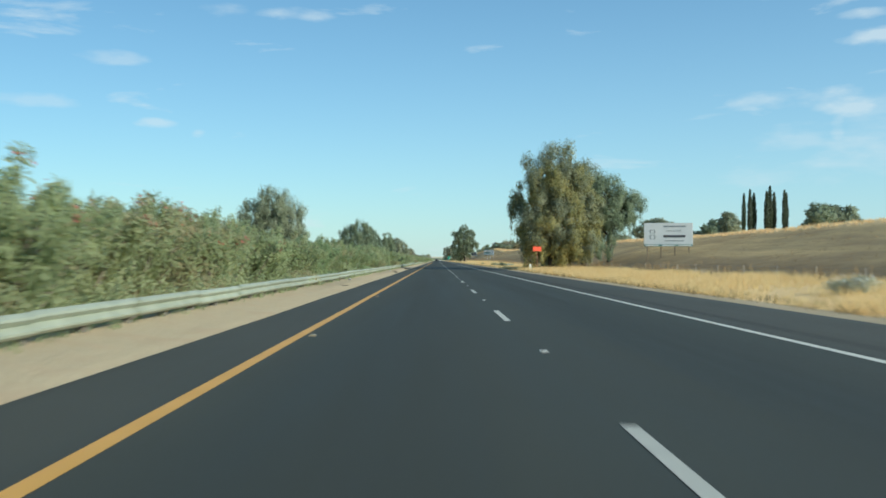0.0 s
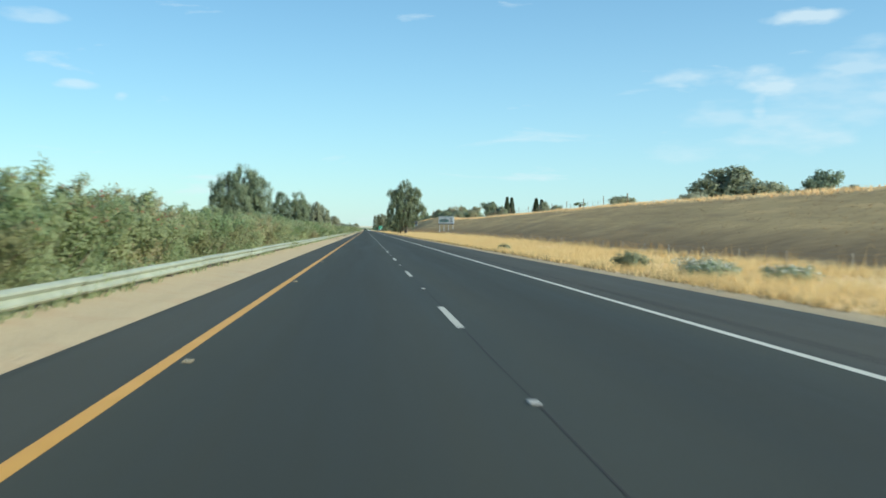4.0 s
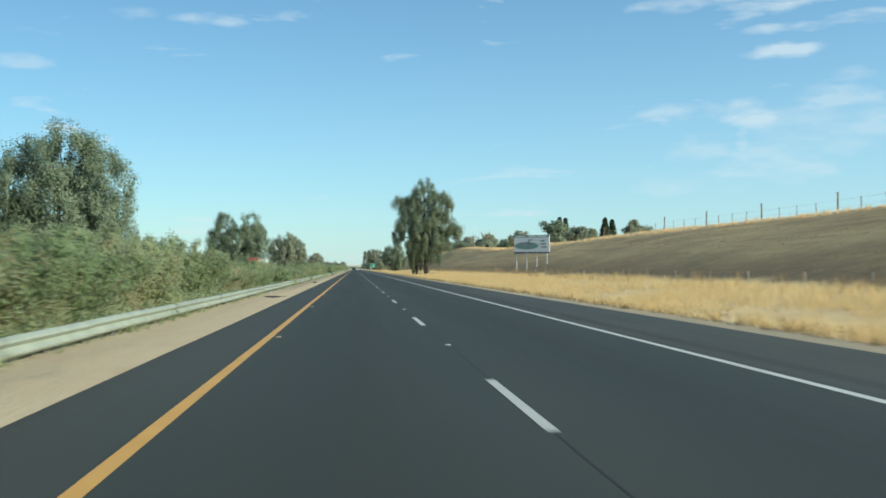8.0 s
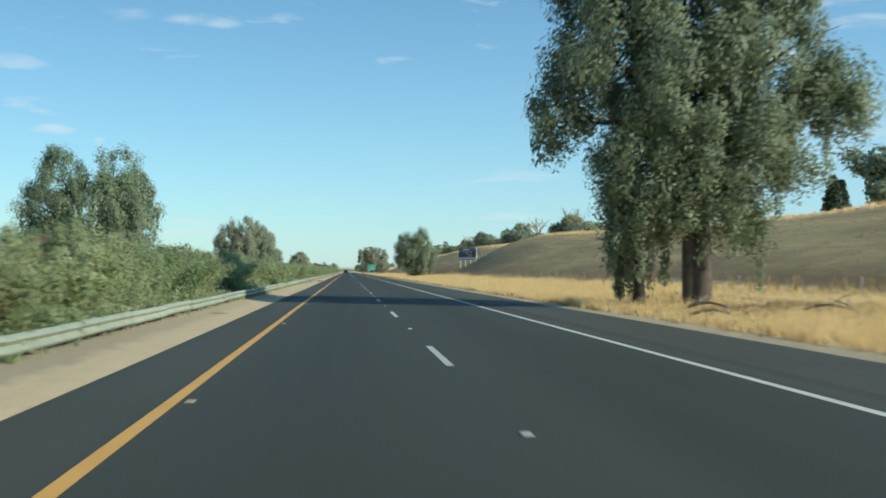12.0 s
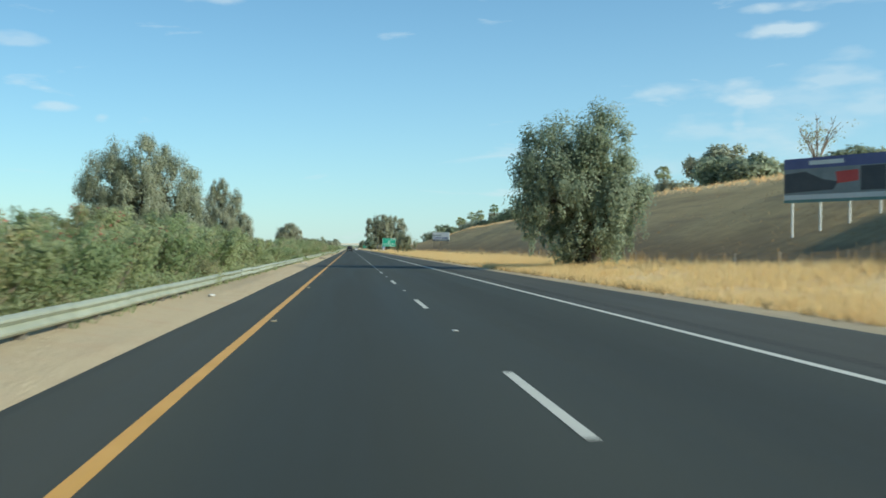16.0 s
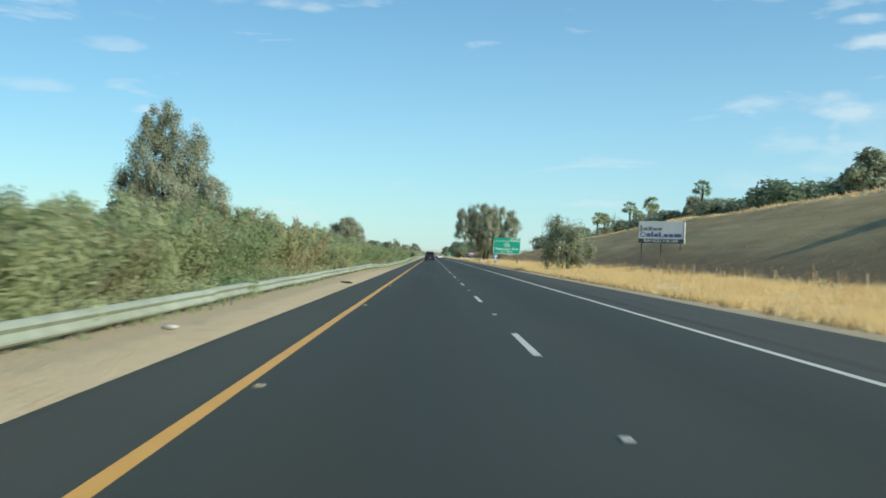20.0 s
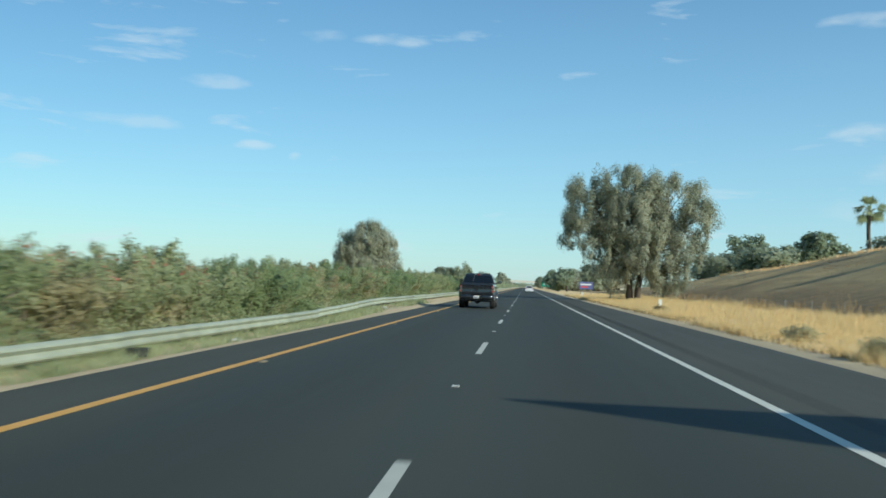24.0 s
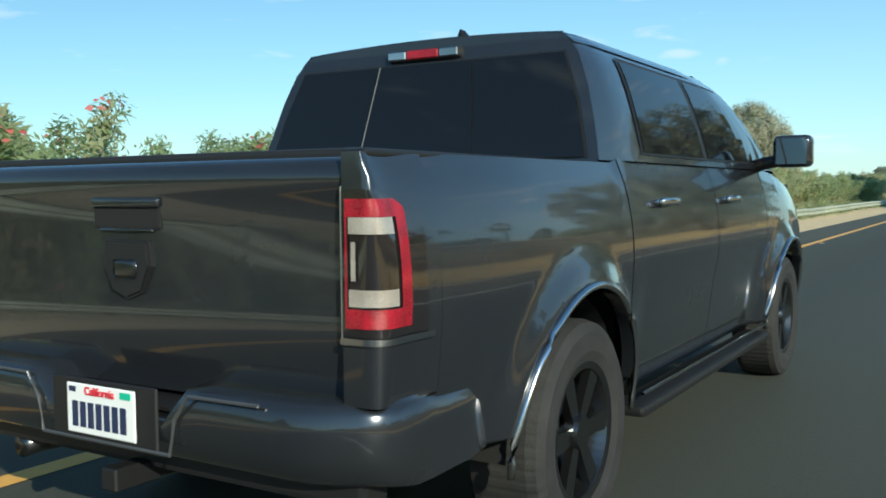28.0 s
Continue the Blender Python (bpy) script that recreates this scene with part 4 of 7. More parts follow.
HILL_NAMES = {"t": ("broadleaf_tree", "dark green broadleaf tree on top of the bank", "tree"), "b": ("shrub", "grey-green shrub on top of the bank", "shrub"),
              "c": ("conifer_tree", "slim dark conifer on top of the bank", "tree"), "p": ("fan_palm", "tall fan palm on top of the bank", "palm"), "n": ("pine_tree", "dark cone-shaped pine on top of the bank", "tree"), "d": ("bare_tree", "half-bare grey tree on top of the bank", "tree")}


def hill_plant(kind, x, y, ztop, i):
    name, label, cat = HILL_NAMES[kind]
    z = ground_z(x, y)
    h = max(1.2, ztop - z)
    rnd = random.Random(i * 7 + 1)
    th = thing(name, label, cat, (0, 0, 0), "plants along the bank")
    wide = {"t": 1.3, "b": 1.6, "c": 0.48, "p": max(1.0, 5.6 / h), "d": 1.0, "n": 1.0}[kind] * h * rnd.uniform(0.9, 1.15)
    th.matrix_basis = Matrix.LocRotScale((x, y, z), Euler((0, 0, rnd.uniform(0, 6))), (wide, wide, h / (0.97 if kind != "p" else 1.05)))
    tr, cr = HILL[kind][i % 3]
    part("trunk", tr, None, th)
    part("crown" if kind != "p" else "fronds", cr, None, th)


BANK_TOP = [("b", 254, 8.4), ("b", 312, 8.6), ("p", 358, 8.6), ("t", 504, 13.0), ("t", 482, 10.8), ("t", 472, 9.7), ("t", 551, 12.5), ("t", 628, 14.6), ("b", 673, 13.5), 
            ("d", 616, 14.9), ("d", 656, 14.8), ("t", 746, 15.2), ("t", 683, 15.4), ("p", 703, 13.8), ("b", 668, 12.3), ("t", 732, 14.2), ("t", 773, 13.5), ("d", 789, 15.5), ("p", 865, 15.4), ("b", 828, 13.0), ("d", 779, 14.9), ("b", 811, 12.8), ("p", 831, 12.6)]
BANK_TOP2 = [("p", 908, 15.2), ("p", 928, 15.2), ("b", 852, 12.2), ("t", 807, 14.6), ("p", 963, 14.0), ("t", 874, 13.8), ("p", 904, 13.3), ("p", 920, 12.9), ("p", 976, 14.6), ("d", 949, 13.6), ("t", 1042, 13.5), ("t", 993, 11.8), ("b", 1011, 10.5),
             ("b", 1067, 11.5), ("b", 1053, 10.6), ("b", 890, 10.8), ("b", 935, 10.4), ("b", 700, 12.0), ("b", 645, 11.4), ("b", 720, 12.6), ("b", 760, 12.0), ("b", 840, 11.8), ("b", 596, 11.5), ("b", 570, 11.2),
             ("b", 876, 11.6), ("b", 886, 11.9), ("b", 897, 11.4), ("d", 911, 12.6), ("b", 922, 11.6), ("b", 946, 10.8), ("b", 968, 10.4), ("t", 862, 12.6), ("b", 845, 11.9)]
for i, (k, y, zt) in enumerate(BANK_TOP + BANK_TOP2):
    hill_plant(k, 47 + 2.5 * noise.noise((i * 1.7, 0, 0)), y, zt, i)
for i, (dx, h) in enumerate(((0, 12.8), (1.33, 13.5), (2.3, 13.0), (4.0, 13.2), (4.85, 14.1), (5.9, 13.2), (7.1, 13.4), (7.75, 13.0))):
    hill_plant("c", 52.5 + dx, 173 + (i % 3) * 0.8, h, i)
for i, (x, y, zt) in enumerate(((66, 172, 11.5), (72, 178, 11.8), (60, 205, 11.4), (50, 215, 9.8), (44, 196, 8.6))):
    hill_plant("t", x, y, zt, i)
for i, (k, x, y, zt) in enumerate((("n", 64.9, 579, 17.7), ("n", 67.6, 582, 17.6), ("n", 76.4, 566, 17.0), ("n", 79.5, 569, 16.6), ("t", 75, 341, 17.0), ("t", 84, 350, 14.5), ("t", 98, 340, 16.3), ("t", 106, 346, 13.8), ("t", 71, 520, 14.0), ("t", 80, 540, 13.6), ("b", 60, 320, 10.0), ("b", 88, 345, 13.0))):
    hill_plant(k, x, y, zt, i)
# far trees down the road
for i in range(16):
    hill_plant("t", 14 + 9 * ((i * 37) % 7) / 7 + (i % 2) * 10, 1140 + i * 34, 7.5 + (i * 13) % 5, i)
for i in range(12):
    hill_plant("t", -16 - 5 * ((i * 29) % 5), 1230 + i * 45, 6.5 + (i * 11) % 4, i)


def far_woods():
    """Belts of trees along the horizon, their haze put into the pale leaf colour."""
    rng = np.random.default_rng(77)
    c = []
    for x0, x1, y0, y1, n, h in ((-700, -40, 1950, 2300, 900, 9), (30, 700, 1950, 2300, 700, 9), (-420, -330, -200, 1900, 1300, 8), (-40, 30, 2350, 2500, 160, 8)):
        p = np.stack([rng.uniform(x0, x1, n), rng.uniform(y0, y1, n), np.zeros(n)], axis=1)
        top = h * np.array([0.55 + 0.6 * abs(noise.noise((a * 0.02, b * 0.012, 2))) for a, b, _ in p])
        p[:, 2] = top * rng.random(n) ** 0.7 + (4.0 if x0 > 0 else 0)
        c.append(p)
    tagged(new("far_woods", quads_mesh("far_woods", leaves(rng, np.concatenate(c), 16, (3.0, 3.0, 1.4), 2.0, 0.8, 0.0, 0.0), LEAF_GUM_PALE_HAZED)), "hazy belt of trees along the horizon", "woods", kind="stuff")


far_woods()


# ---------------- grass and weeds ----------------
def tufts(name, label, n, xr, yr, seed, h, w, per, mat, lean=0.35, power=1.0, category="grass", gap=-0.35):
    rng = np.random.default_rng(seed)
    x = xr[0] + (xr[1] - xr[0]) * rng.random(n) ** power
    y = rng.uniform(*yr, n)
    dens = np.array([noise.noise((a * 0.25, b * 0.12, seed)) for a, b in zip(x, y)])
    keep = dens + rng.normal(0, 0.3, n) > gap
    x, y = x[keep], y[keep]
    z = np.array([ground_z(a, b) for a, b in zip(x, y)]) - 0.02
    tall = h * (0.75 + 0.5 * np.clip(dens[keep] + 0.5, 0, 1))
    n = len(x) * per
    base = np.repeat(np.stack([x, y, z], axis=1), per, axis=0) + np.stack([rng.normal(0, 0.08, n), rng.normal(0, 0.08, n), np.zeros(n)], axis=1)
    a = rng.uniform(0, math.tau, n)
    hh = np.repeat(tall, per) * rng.uniform(0.5, 1.25, n)
    tip = base + np.stack([np.cos(a) * lean * hh * rng.random(n), np.sin(a) * lean * hh * rng.random(n), hh], axis=1)
    b = rng.uniform(0, math.tau, n)
    s = np.stack([np.cos(b), np.sin(b), np.zeros(n)], axis=1) * w
    ob = new(name, quads_mesh(name, np.stack([base - s, base + s, tip], axis=1), mat))
    return tagged(ob, label, category, kind="stuff")


tufts("dry_grass", "straw-coloured dry grass along the verge", 105000, (8.0, 17.6), (14, 1010), 41, 0.36, 0.012, 8, STRAW, lean=0.8, power=1.35, gap=-0.16)
tufts("bank_grass", "singed brown grass on the bank", 32000, (17.2, 37), (60, 1010), 42, 0.13, 0.016, 4, STRAW_DARK, lean=1.3)
tufts("brow_grass", "pale straw grass along the brow of the bank", 15000, (34.5, 42), (60, 1010), 43, 0.35, 0.04, 4, STRAW, lean=0.9)
tufts("rail_weeds", "small green weeds below the guardrail", 16000, (-7.6, -6.15), (14, 1000), 44, 0.26, 0.018, 6, LEAF_OLE, lean=0.8, category="weeds")
tufts("shoulder_weeds", "ragged green and dry weeds in front of the guardrail", 1900, (-6.35, -5.55), (832, 908), 47, 0.20, 0.016, 6, LEAF_OLE, lean=0.9, category="weeds")
tufts("fence_weeds", "tall dead weeds along the fence", 2600, (15.8, 18.2), (30, 1000), 45, 0.72, 0.02, 5, STRAW_DARK, category="weeds")


# brown weeds whose dark colour also stands in for the grass edge's shaded lip
tufts("edge_weeds", "low dead brown weeds along the paved shoulder, dark like the shaded grass lip", 7000, (7.75, 9.4), (14, 1010), 46, 0.24, 0.014, 6, STRAW_DARK, lean=0.8, power=1.6, category="weeds")


def fallen_branches():
    """Dead limbs shed below the tall eucalyptus."""
    rnd = random.Random(61)
    for x, y, n, r in ((9.9, 452.5, 7, 0.055), (11.2, 456.0, 6, 0.07), (12.6, 450.5, 5, 0.05)):
        th = thing("fallen_branch", "dead grey-brown fallen branch in the dry grass", "branch", (x, y, ground_z(x, y)), "fallen branches")
        turn = rnd.uniform(-0.4, 0.4)
        spine = [Vector((1.9 * (k / 5 - 0.5) * math.cos(turn), 1.9 * (k / 5 - 0.5) * math.sin(turn), 0.10 + 0.16 * math.sin(k * 0.9))) for k in range(6)]
        bm = bmesh.new()
        tube(bm, spine, [r * (1 - 0.13 * k) for k in range(6)], 7)
        part("limb", bm, BARK, th, smooth=True)
        for k in range(n):
            a = spine[rnd.randint(1, 5)]
            b = a + Vector((rnd.uniform(-0.8, 0.8), rnd.uniform(-0.6, 0.6), rnd.uniform(0.05, 0.55)))
            bm = bmesh.new()
            tube(bm, [a, a.lerp(b, 0.5) + Vector((0, 0, 0.06)), b], [r * 0.4, r * 0.28, r * 0.1], 5)
            part("twig", bm, TWIG, th)


fallen_branches()
tufts("bark_litter", "brown shed bark and dead weeds under the tall eucalyptus", 2600, (8.6, 14.5), (446, 468), 47, 0.12, 0.02, 7, STRAW_DARK, lean=1.6, category="litter", gap=-0.2)


# ---------------- guardrail ----------------
def build_guardrail():
    rail = thing("guardrail", "weathered galvanised W-beam guardrail with posts", "guardrail", (-6.2, 0, -0.085), kind="structure")
    prof = [(0.00, 0.285), (0.03, 0.30), (0.075, 0.335), (0.080, 0.365), (0.03, 0.41), (0.00, 0.435), (0.03, 0.46), (0.080, 0.505), (0.075, 0.535), (0.03, 0.57), (0.0, 0.585)]
    bm = bmesh.new()
    rings = []
    for y in (0.0, 3.83):
        ring = [bm.verts.new((x, y, z)) for x, z in prof] + [bm.verts.new((x - 0.006, y, z)) for x, z in reversed(prof)]
        rings.append(ring)
    k = len(rings[0])
    for i in range(k):
        bm.faces.new((rings[0][i], rings[0][(i + 1) % k], rings[1][(i + 1) % k], rings[1][i]))
    beam = finish(bm, "beam", GALV)
    post_bm = bx(-0.20, -0.05, -0.075, 0.075, -0.4, 0.56, 0.008, 1)
    box(post_bm, -0.052, 0.0, -0.07, 0.07, 0.29, 0.57, 0.006, 1)
    post = finish(post_bm, "post", RAILPOST)
    rnd = random.Random(3)
    for j in range(265):
        part("beam", beam, None, rail, at=pose(rnd.uniform(-0.01, 0.01) + (0.006 if j % 2 else 0), j * 3.81, rnd.uniform(-0.012, 0.012) - median_dip(j * 3.81 + 1.9), math.degrees(math.atan((median_dip(j * 3.81) - median_dip(j * 3.81 + 3.81)) / 3.81)), rnd.uniform(-1.5, 1.5), rnd.uniform(-0.12, 0.12)))
        part("post", post, None, rail, at=pose(rnd.uniform(-0.01, 0.01), j * 3.81, rnd.uniform(-0.03, 0.0) - median_dip(j * 3.81), rnd.uniform(-1, 1), rnd.uniform(-2, 2), 0))
    bm = bmesh.new()
    for j in range(265):
        dip = median_dip(j * 3.81 + 1.9)
        box(bm, -0.20, -0.05, j * 3.81 + 1.83, j * 3.81 + 1.98, -0.4 - dip, 0.56 - dip)
    tagged(part("posts_between", bm, RAILPOST, rail), kind="stuff")
    bm = bmesh.new()
    for j in range(140):
        vs = [(0.0, 1010 + j * 6, 0.285), (0.08, 1010 + j * 6, 0.35), (0.0, 1010 + j * 6, 0.435), (0.08, 1010 + j * 6, 0.52), (0.0, 1010 + j * 6, 0.585)]
        a = [bm.verts.new(v) for v in vs]
        b = [bm.verts.new((v[0], v[1] + 6, v[2])) for v in vs]
        for i in range(4):
            bm.faces.new((a[i], a[i + 1], b[i + 1], b[i]))
    tagged(part("far_beams", bm, GALV, rail), kind="stuff")


build_guardrail()


# ---------------- fences ----------------
def build_fence():
    fence = thing("wire_fence", "low wire fence with pale steel posts below the bank", "fence", (0, 0, 0))
    m = surf("pale_steel_post", (0.30, 0.28, 0.24), (0.44, 0.42, 0.37), 5, 0.6, 0.1, vary=0.3)
    post = finish(bx(-0.018, 0.018, -0.02, 0.02, -0.4, 0.72, 0.005, 1), "post", m)
    rnd = random.Random(4)
    ys = list(np.arange(20, 1000, 5.2))
    for y in ys:
        part("post", post, None, fence, at=pose(17.0 + rnd.uniform(-0.1, 0.1), y, ground_z(17.0, y), rnd.uniform(-3, 3), rnd.uniform(-3, 3), 0))
    wire = plain("fence_wire", (0.25, 0.24, 0.22), 0.6, 0.6)
    for h in (0.25, 0.45, 0.66):
        bm = bmesh.new()
        tube(bm, [(17.0, y, ground_z(17.0, y) + h) for y in ys], [0.004] * len(ys), 3, cap=False)
        part("wire", bm, wire, fence)
    brow = thing("brow_fence", "wooden post and wire fence along the brow of the bank", "fence", (0, 0, 0))
    tall = finish(bx(-0.06, 0.06, -0.06, 0.06, -0.5, 1.8, 0.015, 1), "post", POSTWOOD)
    thin = finish(bx(-0.025, 0.025, -0.025, 0.025, -0.4, 1.2, 0.006, 1), "stake", POSTWOOD)
    ys = list(np.arange(286, 470, 3.6))
    for i, y in enumerate(ys):
        if i % 4 == 0:
            part("post", tall, None, brow, at=pose(38.5, y, ground_z(38.5, y), rnd.uniform(-2, 2), rnd.uniform(-2, 2), 0))
        else:
            part("stake", thin, None, brow, at=pose(38.5, y, ground_z(38.5, y), rnd.uniform(-4, 4), rnd.uniform(-4, 4), 0))
    for h in (0.5, 1.1):
        bm = bmesh.new()
        tube(bm, [(38.5, y, ground_z(38.5, y) + h) for y in ys], [0.006] * len(ys), 3, cap=False)
        part("wire", bm, wire, brow)


build_fence()


# ---------------- signs and billboards ----------------
def text_mesh(body, size, mat, bold=0.0, name="lettering", gap=1.0):
    cu = bpy.data.curves.new(name, "FONT")
    cu.space_character = gap
    cu.body, cu.size, cu.align_x, cu.align_y, cu.extrude, cu.offset = body, size, "CENTER", "CENTER", 0.002, bold
    ob = bpy.data.objects.new("tmp", cu)
    scene.collection.objects.link(ob)
    me = bpy.data.meshes.new_from_object(ob.evaluated_get(bpy.context.evaluated_depsgraph_get()))
    bpy.data.objects.remove(ob)
    bpy.data.curves.remove(cu)
    me.name = name
    me.materials.clear()
    me.materials.append(mat)
    return me


FACE = Matrix(((1, 0, 0, 0), (0, 0, -1, 0), (0, 1, 0, 0), (0, 0, 0, 1)))  # lettering that lies in XY stands up and faces -y


def letter(body, size, mat, parent, x, y, z, bold=0.0, wide=1.0, name="lettering", label="", gap=1.0):
    return part(name, text_mesh(body, size, mat, bold, name, gap), None, parent, label, at=Matrix.Translation((x, y, z)) @ FACE @ Matrix.Diagonal((wide, 1, 1, 1)))


def plate_bar(name, x0, x1, z0, z1, y, mat, parent, bev=0.0, label="", d=0.008):
    return part(name, bx(x0, x1, y - d, y, z0, z1, bev, 2), mat, parent, label)


def ellipse(name, cx, cz, rx, rz, y, mat, parent, n=36, label="", d=0.006, a0=0.0, a1=math.tau):
    bm = bmesh.new()
    f = [bm.verts.new((cx + rx * math.cos(a0 + (a1 - a0) * k / n), y - d, cz + rz * math.sin(a0 + (a1 - a0) * k / n))) for k in range(n)]
    b = [bm.verts.new((v.co.x, y, v.co.z)) for v in f]
    bm.faces.new(f)
    for k in range(n):
        bm.faces.new((f[k], f[(k + 1) % n], b[(k + 1) % n], b[k]))
    bmesh.ops.recalc_face_normals(bm, faces=bm.faces)
    return part(name, bm, mat, parent, label)


def poly(name, pts, y, mat, parent, label="", d=0.006):
    bm = bmesh.new()
    f = [bm.verts.new((x, y - d, z)) for x, z in pts]
    b = [bm.verts.new((x, y, z)) for x, z in pts]
    bm.faces.new(f)
    for k in range(len(f)):
        bm.faces.new((f[k], f[(k + 1) % len(f)], b[(k + 1) % len(f)], b[k]))
    bmesh.ops.recalc_face_normals(bm, faces=bm.faces)
    return part(name, bm, mat, parent, label)


def frame_ring(name, x0, x1, z0, z1, t, r, y, mat, parent, d=0.005):
    """A rounded rectangular border line."""
    bm = bmesh.new()
    outer, inner = [], []
    for cx, cz, a in ((x1 - r, z1 - r, 0), (x0 + r, z1 - r, 90), (x0 + r, z0 + r, 180), (x1 - r, z0 + r, 270)):
        for k in range(6):
            an = radians(a + 18 * k)
            outer.append(bm.verts.new((cx + r * math.cos(an), y - d, cz + r * math.sin(an))))
            inner.append(bm.verts.new((cx + (r - t) * math.cos(an), y - d, cz + (r - t) * math.sin(an))))
    n = len(outer)
    for k in range(n):
        bm.faces.new((outer[k], outer[(k + 1) % n], inner[(k + 1) % n], inner[k]))
    r_ = bmesh.ops.extrude_face_region(bm, geom=list(bm.faces))
    for v in [e for e in r_["geom"] if isinstance(e, bmesh.types.BMVert)]:
        v.co.y = y
    bmesh.ops.recalc_face_normals(bm, faces=bm.faces)
    return part(name, bm, mat, parent)


VINYL = surf("weathered_white_vinyl", (0.62, 0.64, 0.65), (0.74, 0.75, 0.75), 0.8, 0.55, 0.05)
VINYL_GREY = surf("grey_printed_vinyl", (0.16, 0.19, 0.20), (0.30, 0.33, 0.34), 0.9, 0.5, 0.05)
VINYL_DARK = surf("dark_printed_vinyl", (0.035, 0.04, 0.05), (0.08, 0.085, 0.10), 0.9, 0.5, 0.05)
VINYL_BLUE = surf("faded_blue_vinyl", (0.08, 0.09, 0.22), (0.13, 0.15, 0.33), 0.9, 0.5, 0.05)
VINYL_TEAL = surf("faded_teal_vinyl", (0.10, 0.20, 0.19), (0.20, 0.33, 0.30), 0.9, 0.5, 0.05)
VINYL_RED = surf("red_printed_vinyl", (0.50, 0.05, 0.05), (0.62, 0.09, 0.08), 0.9, 0.5, 0.05)
SIGN_GREEN = surf("green_sign_sheeting", (0.006, 0.235, 0.155), (0.014, 0.29, 0.195), 0.7, 0.42, 0.03)
SIGN_WHITE = surf("white_sign_sheeting", (0.66, 0.69, 0.66), (0.80, 0.82, 0.79), 2.0, 0.45, 0.03)
SIGN_BLUE = surf("blue_sign_sheeting", (0.01, 0.09, 0.33), (0.018, 0.13, 0.42), 1.5, 0.42, 0.03)
SIGN_ORANGE = surf("orange_sign_sheeting", (0.80, 0.075, 0.03), (0.92, 0.12, 0.05), 1.5, 0.5, 0.03)
STEEL_DARK = surf("dark_painted_steel", (0.05, 0.055, 0.055), (0.09, 0.095, 0.09), 3.0, 0.5, 0.1, metal=0.3)


def billboard(label, left, right, z0, z1, posts, post_mat):
    """A board between two plan points that faces the traffic, on posts down to the slope. Local x runs along it."""
    (xa, ya), (xb, yb) = left, right
    w = math.hypot(xb - xa, yb - ya)
    rz = math.degrees(math.atan2(yb - ya, xb - xa))
    zb = ground_z(xa, ya)
    th = thing("billboard", label, "billboard", (xa, ya, zb), "billboards on the bank", rz=rz)
    a, b = z0 - zb, z1 - zb
    part("panel", bx(0, w, 0, 0.16, a, b, 0.01, 1), VINYL, th)
    for i in range(posts):
        u = w * (0.06 + 0.86 * i / (posts - 1))
        gx, gy = xa + (xb - xa) * u / w, ya + (yb - ya) * u / w
        part("post", bx(u - 0.045, u + 0.045, 0.19, 0.28, ground_z(gx, gy) - zb - 0.4, b - 0.15, 0.012, 1), post_mat, th)
    for k in range(3):
        zz = a + (b - a) * (0.12 + 0.38 * k)
        part("stringer", bx(0.02, w - 0.02, 0.161, 0.20, zz, zz + 0.09), POSTWOOD, th)
    return th, w, a, b


th, w, a, b = billboard("white real-estate billboard with grey print and a green base board", (20.6, 109.3), (25.3, 107.6), 2.95, 5.2, 4, POSTWOOD)
plate_bar("base_board", 0.0, w, a - 0.22, a - 0.004, 0.0, VINYL_TEAL, th)
for i in range(3):
    plate_bar("name_plate", 0.2 + i * w / 3, w / 3 - 0.15 + i * w / 3, a - 0.17, a - 0.06, -0.009, SIGN_WHITE, th)
for i, (u, v) in enumerate(((0.72, 0.0), (1.02, 0.0))):
    ellipse("monogram", u, a + (b - a) * 0.60, 0.16, 0.22, -0.001, VINYL_GREY, th, 24)
    ellipse("monogram", u + 0.05 * (1 - 2 * i), a + (b - a) * 0.60, 0.10, 0.15, -0.008, VINYL, th, 24)
    ellipse("monogram", u, a + (b - a) * 0.34, 0.18, 0.24, -0.001, VINYL_GREY, th, 24)
    ellipse("monogram", u + 0.06 * (1 - 2 * i), a + (b - a) * 0.34, 0.11, 0.17, -0.008, VINYL, th, 24)
plate_bar("print_bar", w * 0.40, w * 0.86, a + (b - a) * 0.80, a + (b - a) * 0.87, -0.001, VINYL_GREY, th)
letter("REAL ESTATE", 0.26, VINYL_GREY, th, w * 0.62, -0.004, a + (b - a) * 0.62, 0.004)
plate_bar("print_bar", w * 0.40, w * 0.85, a + (b - a) * 0.32, a + (b - a) * 0.43, -0.001, VINYL_DARK, th)
plate_bar("print_bar", w * 0.43, w * 0.82, a + (b - a) * 0.14, a + (b - a) * 0.18, -0.001, VINYL_GREY, th)

th, w, a, b = billboard("pale billboard with a grey-green oval picture and dark heading band", (18.4, 399.4), (22.4, 397.0), 3.5, 5.6, 4, SIGN_WHITE)
plate_bar("heading_band", 0, w, b - 0.30, b, -0.001, VINYL_TEAL, th)
for u0, u1 in ((0.05, 0.26), (0.30, 0.34), (0.40, 0.62), (0.66, 0.95)):
    plate_bar("print_bar", w * u0, w * u1, b - 0.22, b - 0.08, -0.01, SIGN_WHITE, th)
ellipse("picture_rim", w * 0.36, a + 0.72, w * 0.345, 0.50, -0.001, SIGN_WHITE, th)
ellipse("oval_picture", w * 0.36, a + 0.76, w * 0.335, 0.46, -0.008, VINYL_TEAL, th)
ellipse("picture_shape", w * 0.34, a + 0.86, w * 0.16, 0.22, -0.016, VINYL_GREY, th)
